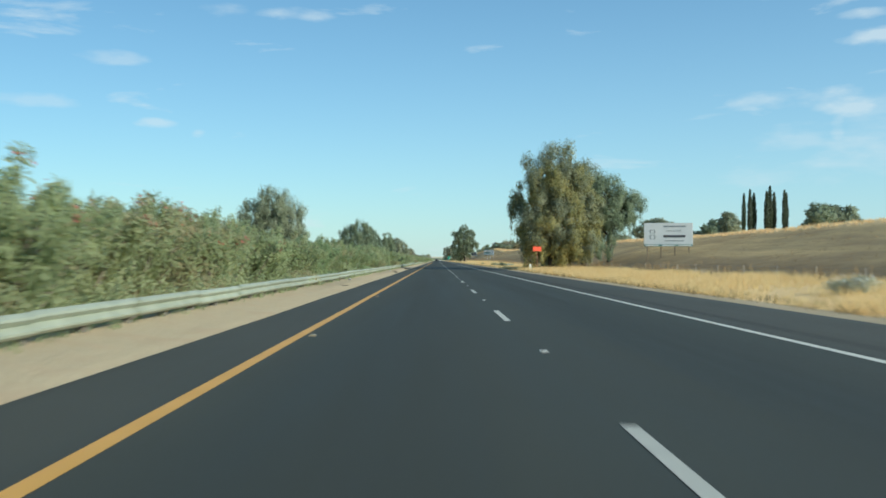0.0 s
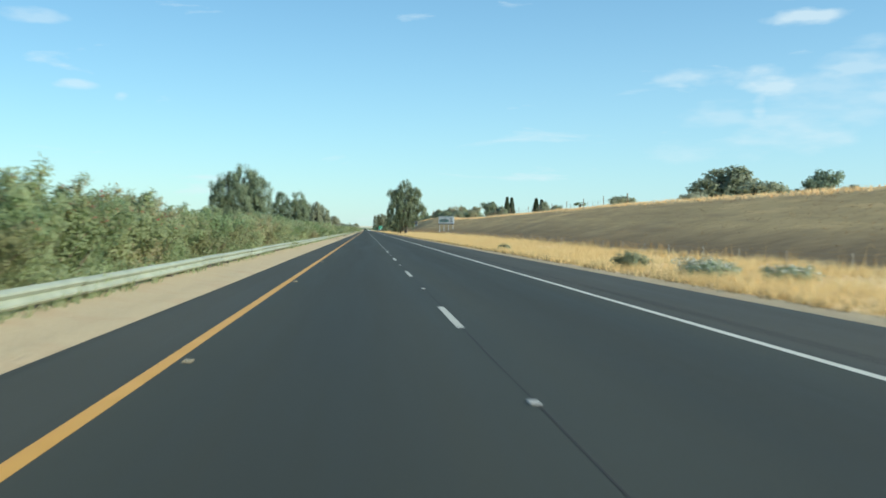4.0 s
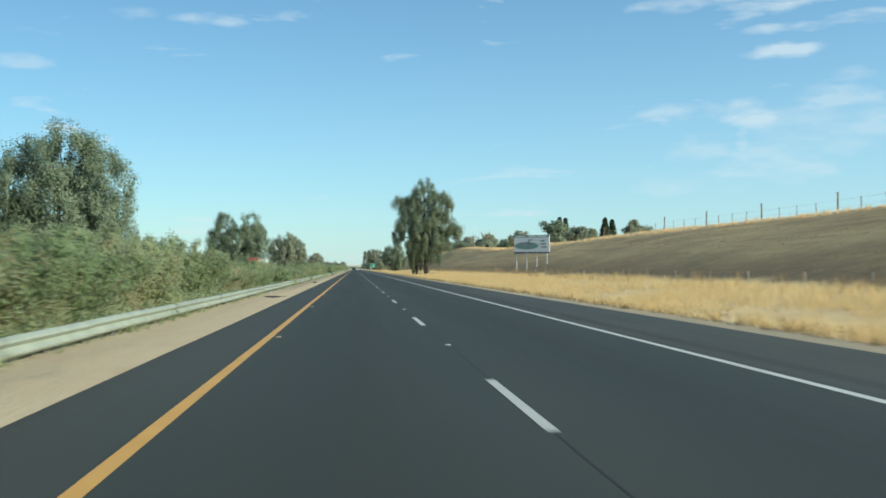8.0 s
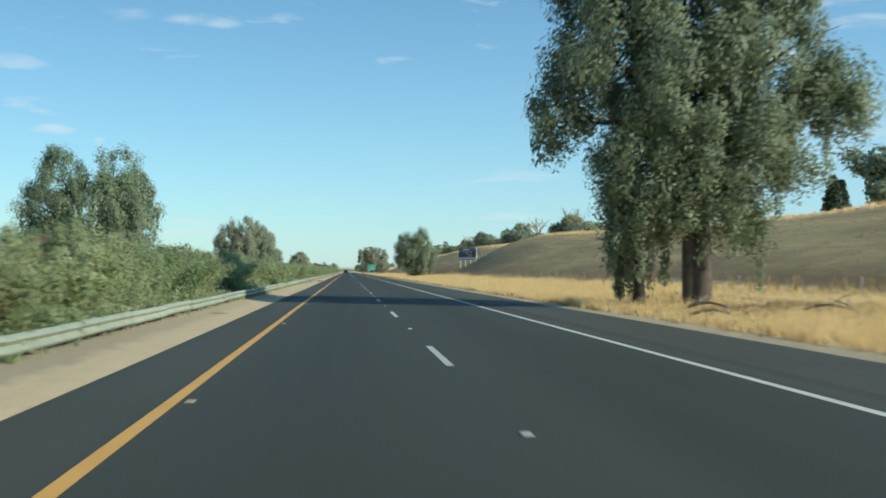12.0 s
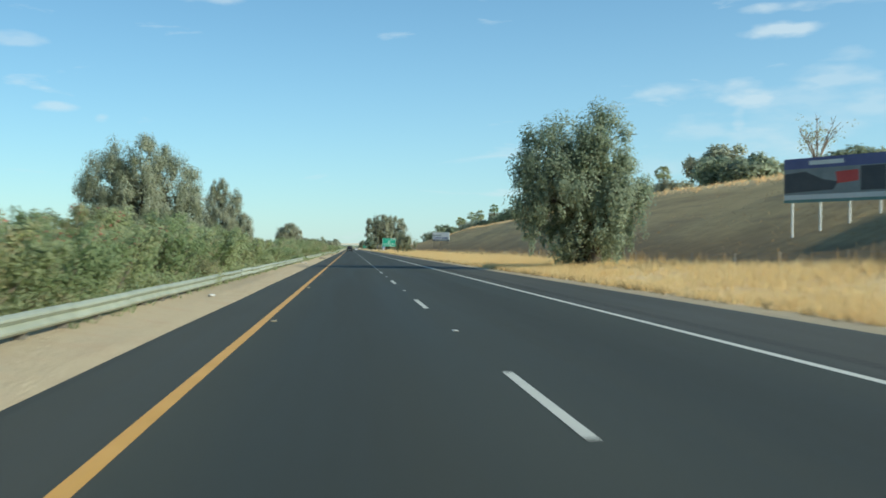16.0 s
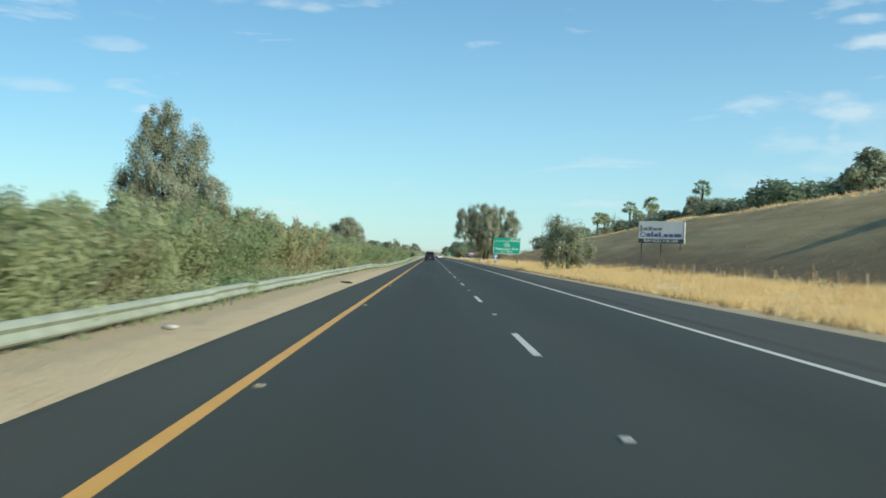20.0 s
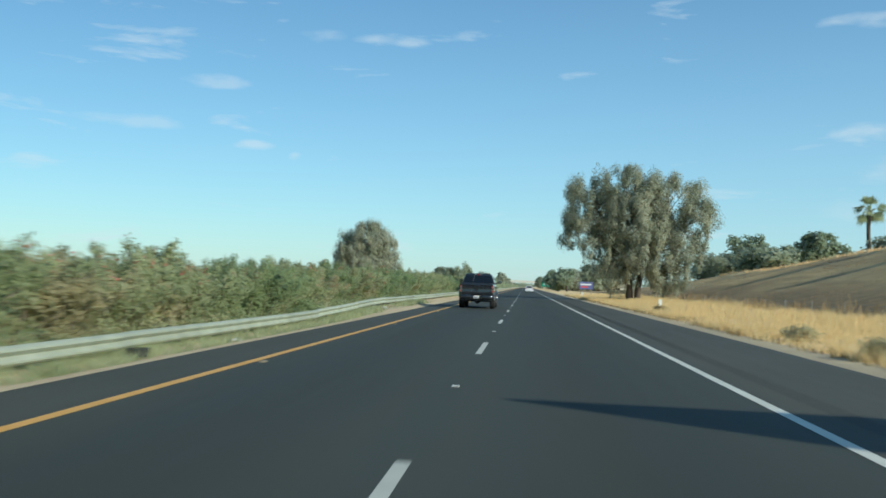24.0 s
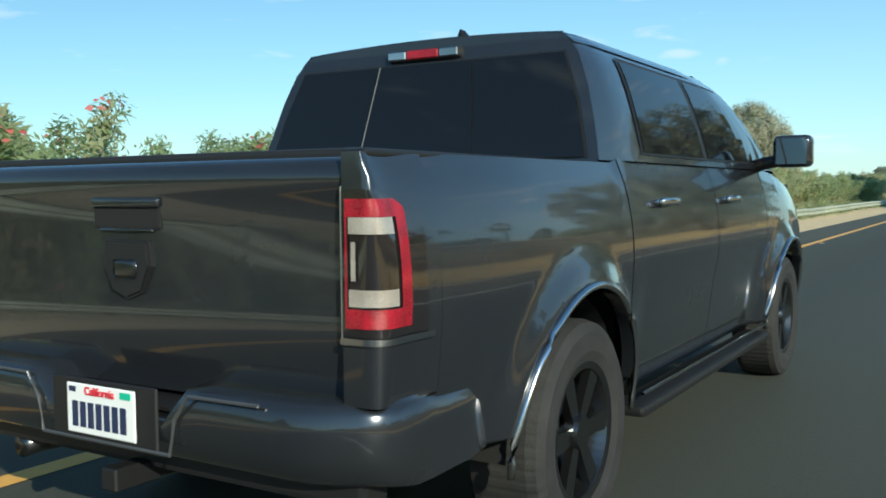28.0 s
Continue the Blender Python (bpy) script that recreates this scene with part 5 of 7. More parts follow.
poly("picture_shape", [(w * 0.38, a + 1.2), (w * 0.42, a + 1.5), (w * 0.50, a + 1.55), (w * 0.52, a + 1.48), (w * 0.44, a + 1.44), (w * 0.41, a + 1.1)], -0.016, VINYL_DARK, th)
for k in range(3):
    plate_bar("bullet", w * 0.72, w * 0.745, a + 0.55 + 0.38 * k, a + 0.65 + 0.38 * k, -0.001, VINYL_DARK, th)
    plate_bar("print_bar", w * 0.77, w * (0.93 - 0.03 * k), a + 0.50 + 0.38 * k, a + 0.70 + 0.38 * k, -0.001, VINYL_GREY, th)
plate_bar("base_board", 0, w, a - 0.20, a - 0.004, 0.0, VINYL_DARK, th)
for u0, u1 in ((0.30, 0.46), (0.52, 0.70), (0.74, 0.96)):
    plate_bar("print_bar", w * u0, w * u1, a - 0.15, a - 0.06, -0.009, VINYL_GREY, th)

th, w, a, b = billboard("dark billboard with a grey car picture and a red patch", (21.1, 610.6), (24.0, 605.9), 4.0, 6.15, 4, SIGN_WHITE)
plate_bar("sky_print", 0, w, b - 0.55, b, -0.001, VINYL_BLUE, th)
plate_bar("print_bar", w * 0.26, w * 0.60, b - 0.38, b - 0.16, -0.01, SIGN_WHITE, th)
plate_bar("dark_print", 0, w, a + 0.25, b - 0.55, -0.001, VINYL_GREY, th)
poly("car_picture", [(0.02, a + 0.35), (w * 0.5, a + 0.45), (w * 0.55, a + 0.85), (w * 0.40, a + 1.0), (w * 0.22, a + 1.45), (0.02, a + 1.35)], -0.01, VINYL_DARK, th)
poly("red_patch", [(w * 0.54, a + 0.75), (w * 0.74, a + 0.85), (w * 0.74, a + 1.40), (w * 0.52, a + 1.35)], -0.012, VINYL_RED, th)
plate_bar("dark_print", w * 0.76, w * 0.99, a + 0.35, b - 0.6, -0.012, VINYL_DARK, th)
plate_bar("base_board", 0, w, a - 0.16, a - 0.004, 0.0, VINYL_TEAL, th)
bm = bmesh.new()
tube(bm, [(w - 0.05, 0.24, b - 0.05), (w + 1.15, 0.24, b - 1.75)], [0.07, 0.06], 6)
part("brace", bm, STEEL_DARK, th, "dark leaning brace pole")

th, w, a, b = billboard("white billboard with dark blue print and a navy slogan band", (19.0, 795.2), (22.9, 793.0), 3.2, 5.35, 3, STEEL_DARK)
plate_bar("slogan_band", 0, w, a, a + 0.42, -0.001, VINYL_DARK, th)
letter("PLAY GOLF FOR LESS", 0.34, SIGN_WHITE, th, w / 2, -0.012, a + 0.21, 0.008, 1.05)
for u0, u1, z0, z1 in ((0.04, 0.08, 1.15, 1.75), (0.10, 0.20, 1.25, 1.50), (0.22, 0.30, 1.25, 1.60), (0.32, 0.42, 1.25, 1.48), (0.44, 0.52, 1.25, 1.50), (0.18, 0.27, 0.62, 0.95), (0.29, 0.33, 0.62, 1.12), (0.35, 0.43, 0.62, 0.92), (0.45, 0.50, 0.62, 1.05), (0.53, 0.55, 0.62, 0.69), (0.57, 0.66, 0.62, 0.90), (0.68, 0.77, 0.62, 0.90), (0.79, 0.95, 0.62, 0.92)):
    plate_bar("print_bar", w * u0, w * u1, a + z0, a + z1, -0.001, VINYL_BLUE if z0 < 1 else VINYL_GREY, th, 0.02)
ellipse("print_ring", w * 0.10, a + 0.82, 0.27, 0.26, -0.001, VINYL_BLUE, th, 28)
ellipse("print_ring", w * 0.10, a + 0.82, 0.19, 0.19, -0.008, VINYL, th, 28)
part("edge_board", bx(w + 0.004, w + 0.10, -0.02, 0.18, a, b), SIGN_WHITE, th)


def build_guide_sign():
    z = ground_z(10.4, 850.5)
    th = thing("guide_sign", "green highway guide sign with white lettering on two wooden posts", "road sign", (8.3, 850.5, z), rz=-2)
    w = 4.3
    part("panel", bx(0, w, 0, 0.05, 1.85 - z, 3.93 - z, 0.01, 1), SIGN_GREEN, th)
    part("exit_strip", bx(0, w, 0.002, 0.052, 3.935 - z, 4.42 - z, 0.01, 1), SIGN_GREEN, th)
    frame_ring("border", 0.03, w - 0.03, 1.88 - z, 3.90 - z, 0.045, 0.2, -0.001, SIGN_WHITE, th)
    frame_ring("exit_border", 2.58, w - 0.03, 3.96 - z, 4.40 - z, 0.04, 0.1, 0.001, SIGN_WHITE, th)
    letter("EXIT", 0.24, SIGN_WHITE, th, 2.98, -0.004, 4.17 - z, 0.006)
    letter("170", 0.34, SIGN_WHITE, th, 3.74, -0.004, 4.18 - z, 0.01)
    half = [(0.0, 0.385), (0.13, 0.345), (0.30, 0.24), (0.41, 0.08), (0.455, -0.12), (0.455, -0.29), (0.42, -0.34)]
    spade = half + [(-u, v) for u, v in reversed(half[1:])]
    for nm, k, dy, mat in (("route_shield", 1.0, -0.001, SIGN_WHITE), ("route_shield_field", 0.90, -0.008, SIGN_GREEN)):
        poly(nm, [(2.14 + u * k, 3.31 - z + v * k) for u, v in reversed(spade)], dy, mat, th)
    letter("233", 0.38, SIGN_WHITE, th, 2.14, -0.018, 3.27 - z, 0.007, 1.0, gap=1.05)
    letter("Robertson Blvd", 0.47, SIGN_WHITE, th, 2.15, -0.005, 2.64 - z, 0.008, 1.03, gap=1.14)
    letter("JCT 1 MILE", 0.32, SIGN_WHITE, th, 2.15, -0.005, 2.20 - z, 0.006, 1.05, gap=1.12)
    for x in (0.36, 3.85):
        part("post", bx(x - 0.09, x + 0.09, 0.056, 0.24, -0.5, 4.3 - z, 0.01, 1), POSTWOOD, th)
    for zz in (2.2, 3.4):
        part("stringer", bx(0.1, w - 0.1, 0.0525, 0.055, zz - z, zz + 0.08 - z), STEEL_DARK, th)
    sv = thing("service_sign", "blue roadside services sign with white pump symbol", "road sign", (8.38, 850.3, z))
    part("panel", bx(0.0, 0.66, 0, 0.02, 1.16 - z, 1.80 - z, 0.01, 1), SIGN_BLUE, sv)
    frame_ring("border", 0.02, 0.64, 1.18 - z, 1.78 - z, 0.02, 0.06, -0.001, SIGN_WHITE, sv)
    part("pump_symbol", bx(0.2, 0.42, -0.008, -0.001, 1.26 - z, 1.68 - z, 0.003, 1), SIGN_WHITE, sv)
    part("pump_symbol", bx(0.44, 0.49, -0.008, -0.001, 1.30 - z, 1.60 - z, 0.003, 1), SIGN_WHITE, sv)
    part("pump_window", bx(0.235, 0.385, -0.014, -0.009, 1.52 - z, 1.63 - z), SIGN_BLUE, sv)
    part("lower_panel", bx(0.08, 0.60, 0, 0.02, 0.66 - z, 1.12 - z, 0.01, 1), SIGN_BLUE, sv)
    part("arrow_plate", bx(0.14, 0.54, -0.008, -0.001, 0.86 - z, 1.04 - z, 0.003, 1), SIGN_WHITE, sv)
    for u in (0.18, 0.30, 0.42):
        part("caravan_window", bx(u, u + 0.08, -0.014, -0.009, 0.95 - z, 1.01 - z), SIGN_BLUE, sv)
    poly("arrow", [(0.16, 0.745 - z), (0.42, 0.745 - z), (0.42, 0.715 - z), (0.52, 0.765 - z), (0.42, 0.815 - z), (0.42, 0.785 - z), (0.16, 0.785 - z)], -0.001, SIGN_WHITE, sv)
    frame_ring("lower_border", 0.10, 0.58, 0.68 - z, 1.10 - z, 0.015, 0.05, -0.001, SIGN_WHITE, sv)
    part("post", bx(0.28, 0.36, 0.022, 0.09, -0.4, 1.75 - z, 0.01, 1), POSTWOOD, sv)


build_guide_sign()


def build_small_signs():
    z = ground_z(9.4, 110.6)
    th = thing("orange_sign", "blank orange-red rectangular sign on a thin rusty post", "road sign", (9.4, 110.6, z), rz=6)
    part("panel", bx(-0.46, 0.46, 0, 0.012, 2.15 - z, 2.65 - z, 0.005, 1), SIGN_ORANGE, th)
    part("post", bx(-0.03, 0.03, 0.014, 0.07, -0.5, 2.6 - z, 0.008, 1), surf("rusty_post", (0.22, 0.09, 0.05), (0.34, 0.16, 0.10), 6, 0.8, 0.3), th)
    for x, y, h in ((9.5, 118.8, 0.75), (9.6, 906.0, 0.8), (9.4, 985.0, 0.8)):
        zz = ground_z(x, y)
        m = thing("marker_post", "white roadside marker paddle in dry grass", "marker post", (x, y, zz), "roadside marker paddles")
        part("paddle", bx(-0.1, 0.1, 0, 0.012, 0.12, h, 0.01, 1), SIGN_WHITE, m)
        part("stake", bx(-0.025, 0.025, 0.013, 0.05, -0.3, h * 0.8), STEEL_DARK, m)


build_small_signs()


# ---------------- low shrubs in the verge ----------------
def verge_bush(label, x, y, r, h, mat, seed, flowers=False):
    rng = np.random.default_rng(seed)
    th = thing("bush", label, "bush", (x, y, ground_z(x, y)), "low bushes in the verge")
    pts = lobe_points(rng, (0, 0, h * 0.45, r, r, h * 0.5), 110, 0.3)
    pts = pts[pts[:, 2] > 0.02]
    part("foliage", quads_mesh("foliage", leaves(rng, pts, 22, 0.09, 0.11, 0.02, -0.2), mat), None, th)
    bm = bmesh.new()
    for k in range(6):
        tube(bm, [(0.03 * k - 0.1, 0, -0.1), (r * 0.4 * math.cos(k), r * 0.4 * math.sin(k), h * 0.5)], [0.02, 0.008], 4)
    part("stems", bm, TWIG, th)
    if flowers:
        part("blossom", quads_mesh("blossom", leaves(rng, pts[pts[:, 2] > h * 0.45] + np.array([0, 0, 0.06]), 4, 0.08, 0.05, 0.025, 0.0), SIGN_WHITE), None, th, "tiny white blossom")


BUSHES = [("round grey-green bush in the dry grass", 9.1, 158.8, 0.85, 0.95, LEAF_GUM, False), ("grey-green bush in the dry grass", 9.6, 185.0, 0.8, 0.7, LEAF_GUM, False), ("low bush with white blossom", 9.8, 176.5, 1.1, 0.6, LEAF_GUM_PALE_HAZED, True),
          ("low bush with white blossom", 10.6, 179.5, 1.2, 0.65, LEAF_GUM_PALE_HAZED, True), ("low bush with white blossom", 11.4, 174.5, 1.0, 0.6, LEAF_GUM_PALE_HAZED, True), ("low bush with white blossom", 12.6, 42.5, 1.1, 0.6, LEAF_GUM_PALE_HAZED, True),
          ("small dry bush beside the shoulder", 8.6, 866.0, 0.5, 0.5, LEAF_OLE_DRY, False), ("small dry bush beside the shoulder", 9.0, 873.5, 0.6, 0.45, LEAF_OLE_DRY, False), ("grey-green bush in the dry grass", 8.8, 215.0, 0.5, 0.5, LEAF_GUM, False),
          ("dead tumbleweed in the verge", 8.9, 901.0, 0.45, 0.55, STRAW_DARK, False)]
for i, (lab, x, y, r, h, m, fl) in enumerate(BUSHES):
    verge_bush(lab, x, y, r, h, m, 300 + i, fl)
for i, y in enumerate((96.0, 126.0, 131.0, 436.0, 447.0, 452.0, 658.0, 906.0, 911.0)):
    verge_bush("dark oleander bush bulging over the guardrail", -7.4 - 0.3 * (i % 2), y, 1.2, 1.75, LEAF_OLE, 330 + i)


# sprays of oleander that have grown through and under the rail
spray = random.Random(52)
y = 20.0
while y < 900:
    verge_bush("green oleander spray growing through the guardrail", -6.75 + spray.uniform(-0.35, 0.25), y, spray.uniform(0.45, 0.95), spray.uniform(0.5, 1.15), LEAF_OLE if spray.random() < 0.75 else LEAF_OLE_DRY, 400 + int(y))
    y += spray.uniform(9, 30)


# ---------------- litter on the median dirt ----------------
def litter():
    rnd = random.Random(9)
    kinds = [("paper_scrap", "crumpled white litter on the median dirt", "litter", surf("dirty_white_paper", (0.40, 0.39, 0.36), (0.60, 0.59, 0.56), 6.0, 0.7, 0.2)), ("tyre_scrap", "black strip of shredded tyre on the median dirt", "tyre scrap", plain("tyre_rubber_scrap", (0.02, 0.02, 0.02), 0.8)),
             ("stick", "dry brown stick on the median dirt", "stick", POSTWOOD), ("plastic_crate", "black plastic crate lying beside the guardrail", "crate", plain("black_crate_plastic", (0.02, 0.021, 0.022), 0.6))]
    spots = [(3, -5.95, 861.2), (0, -6.0, 333.3), (1, -5.6, 328.8), (2, -5.4, 331.0), (0, -5.9, 645.0), (0, -5.5, 643.8), (0, -5.7, 719.0), (1, -5.2, 551.0), (1, -5.3, 552.2), (1, -5.1, 96.0), (2, -5.4, 97.3), (0, -5.8, 99.2), (0, -5.6, 402.0), (0, -5.4, 384.0), (1, -5.6, 687.0),
             (1, -5.3, 686.0), (2, -5.5, 690.0), (0, -5.7, 866.0), (1, -5.2, 128.0), (1, -5.0, 126.5), (0, -5.9, 270.0), (2, -5.3, 275.0), (0, -5.6, 590.0), (1, -5.3, 745.0), (2, -5.7, 455.0), (1, -5.5, 375.0), (0, -5.9, 60.0), (2, -5.4, 52.0), (2, -5.6, 872.0), (0, -5.8, 889.0)]
    for i, (k, x, y) in enumerate(spots):
        name, label, cat, mat = kinds[k]
        bm = bmesh.new()
        if k == 0:
            bmesh.ops.create_icosphere(bm, subdivisions=2, radius=0.09, matrix=Matrix.Diagonal((1.5, 1.0, 0.45, 1)))
            for v in bm.verts:
                v.co *= 1 + 0.5 * noise.noise(v.co * 9 + Vector((i, 0, 0)))
                v.co.z = max(v.co.z, -0.05) + 0.05
        elif k == 1:
            pts = [(0.22 * j - 0.4, 0.08 * math.sin(j * 1.9 + i), 0.02 + 0.02 * (j % 2)) for j in range(5)]
            tube(bm, pts, [0.02, 0.05, 0.06, 0.045, 0.015], 6)
        elif k == 3:
            box(bm, -0.19, 0.19, -0.13, 0.13, 0.0, 0.02, 0.006, 1)
            for u in (-0.178, 0.178):
                box(bm, u - 0.012, u + 0.012, -0.13, 0.13, 0.02, 0.16, 0.005, 1)
            for u in (-0.118, 0.118):
                box(bm, -0.165, 0.165, u - 0.012, u + 0.012, 0.02, 0.16, 0.005, 1)
        else:
            pts = [(0.2 * j - 0.4, 0.05 * math.sin(j * 1.3 + i), 0.015) for j in range(5)]
            tube(bm, pts, [0.012, 0.016, 0.014, 0.011, 0.005], 6)
        ob = new(name, finish(bm, name, mat, k == 0))
        ob.matrix_basis = pose(x, y, ground_z(x, y) + 0.004, 0, 0, rnd.uniform(0, 180))
        tagged(ob, label, cat, "litter along the median")


litter()


# ---------------- the pickup truck ----------------
def paint_mat(name, c, rough=0.28, metal=0.55):
    m, nt, ln, b = shader(name)
    co = nt.new("ShaderNodeTexCoord").outputs["Object"]
    dust = ramp(nt, ln, noise_node(nt, ln, co, 2.2, 5.0), 0.35, 0.75)
    flake = noise_node(nt, ln, co, 900.0, 2.0)
    col = blend(nt, ln, flake, tuple(v * 0.8 for v in c), tuple(v * 1.35 for v in c))
    col = blend(nt, ln, calc(nt, ln, "MULTIPLY", dust, 0.05), col, (0.16, 0.14, 0.12))
    ln.new(col, b.inputs["Base Color"])
    ln.new(ramp(nt, ln, dust, 0, 1, rough - 0.05, rough + 0.08), b.inputs["Roughness"])
    b.inputs["Metallic"].default_value = metal
    b.inputs["Coat Weight"].default_value, b.inputs["Coat Roughness"].default_value = 1.0, 0.04
    return m


CAR_PAINT = paint_mat("dark_grey_metallic_paint", (0.029, 0.033, 0.040), 0.23)
TINT = plain("dark_tinted_glass", (0.006, 0.007, 0.009), 0.03)
TRIM = plain("black_trim_plastic", (0.012, 0.012, 0.013), 0.45)
WELL = plain("wheel_well_black", (0.008, 0.008, 0.008), 0.9)
CHROME = plain("dull_chrome", (0.55, 0.55, 0.56), 0.16, 1.0)
RUBBER = surf("tyre_rubber", (0.012, 0.012, 0.012), (0.03, 0.029, 0.028), 12.0, 0.75, 0.2)
RIM = plain("dark_alloy", (0.11, 0.112, 0.115), 0.22, 0.95)
LAMP_RED = surf("red_lamp_lens", (0.13, 0.003, 0.008), (0.40, 0.007, 0.020), 22.0, 0.3, 0.3, coat=0.35)
LAMP_DARK = plain("smoked_lamp_lens", (0.014, 0.012, 0.013), 0.05, 0.0, 1.0)
LAMP_WHITE = surf("clear_lamp_lens", (0.30, 0.265, 0.225), (0.46, 0.41, 0.36), 14.0, 0.2, 0.1, metal=0.2, coat=1.0)
PLATE_WHITE = plain("number_plate_white", (0.78, 0.79, 0.78), 0.4)
PLATE_INK = plain("dark_blue_plate_ink", (0.02, 0.03, 0.08), 0.5)
PLATE_RED = plain("red_plate_script", (0.55, 0.03, 0.05), 0.5)
PLATE_TAG = plain("green_plate_tag", (0.03, 0.45, 0.28), 0.5)

AXLES, WHEEL_R, ARCH_R = (1.24, 4.83), 0.415, 0.53


def side_x(y, z):
    """Half width of the lower body: shoulder crease, tuck below, flare round the arches."""
    x = np.interp([z - 0.05, z - 0.025, z, z + 0.025, z + 0.05], [0.45, 0.60, 0.80, 0.98, 1.10, 1.22, 1.34, 1.40, 1.43], [0.930, 0.962, 0.985, 0.999, 0.997, 0.982, 0.952, 0.930, 0.905]).mean()
    x -= 0.05 * smooth(4.9, 5.9, y) + 0.16 * smooth(5.45, 5.95, y) ** 2
    x -= 0.030 * smooth(1.0, 0.0, y)
    if 1.8 < y < 4.2:
        x -= 0.020 * smooth(1.0, 0.75, z) * smooth(1.8, 2.0, y) * smooth(4.2, 4.0, y)
    for c in AXLES:
        d = math.hypot(y - c, z - WHEEL_R)
        x += 0.050 * smooth(ARCH_R + 0.16, ARCH_R + 0.01, d)
    return x


def side_bottom(y):
    b = 0.52 if y > 0.5 else 0.66
    b = 0.44 if 1.78 < y < 4.3 else b
    if y > 5.5:
        b = 0.50
    for c in AXLES:
        if abs(y - c) < ARCH_R:
            b = max(b, WHEEL_R + math.sqrt(ARCH_R ** 2 - (y - c) ** 2))
    return b


def side_top(y):
    return float(np.interp(y, [0.0, 1.7, 1.79, 4.3, 4.7, 5.4, 5.85, 6.0], [1.405, 1.41, 1.43, 1.43, 1.40, 1.30, 1.16, 1.02]))


def side_panel(y0, y1, s, rows=30):
    """Body side between two stations, s = +1 or -1 for its side."""
    levels = [0.44 + 0.99 * k / rows for k in range(rows + 1)]
    ys = sorted(set(round(y, 3) for y in [y0, y1] + [y for y in np.arange(math.ceil(y0 / 0.05) * 0.05, y1, 0.05)] + [y for c in AXLES for k in range(25) for y in [c + ARCH_R * math.cos(math.pi * k / 24)] if y0 < y < y1]))
    ys = [a for a, b in zip(ys, ys[1:] + [9.0]) if b - a > 0.006 or a in (y0, y1)]
    bm = bmesh.new()
    cols = []
    for y in ys:
        b, t = side_bottom(y), side_top(y)
        col = []
        for k in range(rows + 1):
            z = max(b, levels[k] * t / 1.43)
            zs = z + (1.43 - t) * (k / rows) ** 2
            col.append(bm.verts.new((s * side_x(y, zs), y, z)))
        col.insert(0, bm.verts.new((s * (side_x(y, b) - 0.05), y, b + 0.005)))
        cols.append(col)
    for a, b in zip(cols, cols[1:]):
        for k in range(len(a) - 1):
            f = (a[k], b[k], b[k + 1], a[k + 1])
            bm.faces.new(f if s > 0 else f[::-1])
    for col, flip in ((cols[0], False), (cols[-1], True)):
        inner = [bm.verts.new((v.co.x - s * 0.035, v.co.y, v.co.z)) for v in col]
        col = [bm.verts.new(v.co) for v in col]
        for k in range(len(col) - 1):
            f = (col[k], col[k + 1], inner[k + 1], inner[k])
            bm.faces.new(f if flip == (s > 0) else f[::-1])
    return bm


def house_x(z):
    return float(np.interp(z, [1.42, 1.49, 1.62, 1.78, 1.90, 1.965], [0.930, 0.915, 0.880, 0.828, 0.768, 0.700]))


def house_back(z):
    return 1.64 + (z - 1.42) * 0.24


def house_front(z):
    return float(np.interp(z, [1.40, 1.57, 1.78, 1.92, 1.985], [4.90, 4.62, 4.24, 3.94, 3.62]))


def sheet(rows_pts, flip=False):
    """A surface through rows of points."""
    bm = bmesh.new()
    rows_v = [[bm.verts.new(p) for p in r] for r in rows_pts]
    for a, b in zip(rows_v, rows_v[1:]):
        for k in range(len(a) - 1):
            f = (a[k], a[k + 1], b[k + 1], b[k])
            bm.faces.new(f[::-1] if flip else f)
    return bm


def arch_trim(c, s, w=0.030, a0=-0.05, a1=math.pi + 0.05):
    bm = bmesh.new()
    pts = []
    for k in range(33):
        a = a0 + (a1 - a0) * k / 32
        y, z = c + (ARCH_R + 0.012) * math.cos(a), WHEEL_R + (ARCH_R + 0.012) * math.sin(a)
        pts.append((s * (side_x(y, z) + 0.006), y, z))
    tube(bm, pts, [w * 0.5] * len(pts), 6)
    return bm


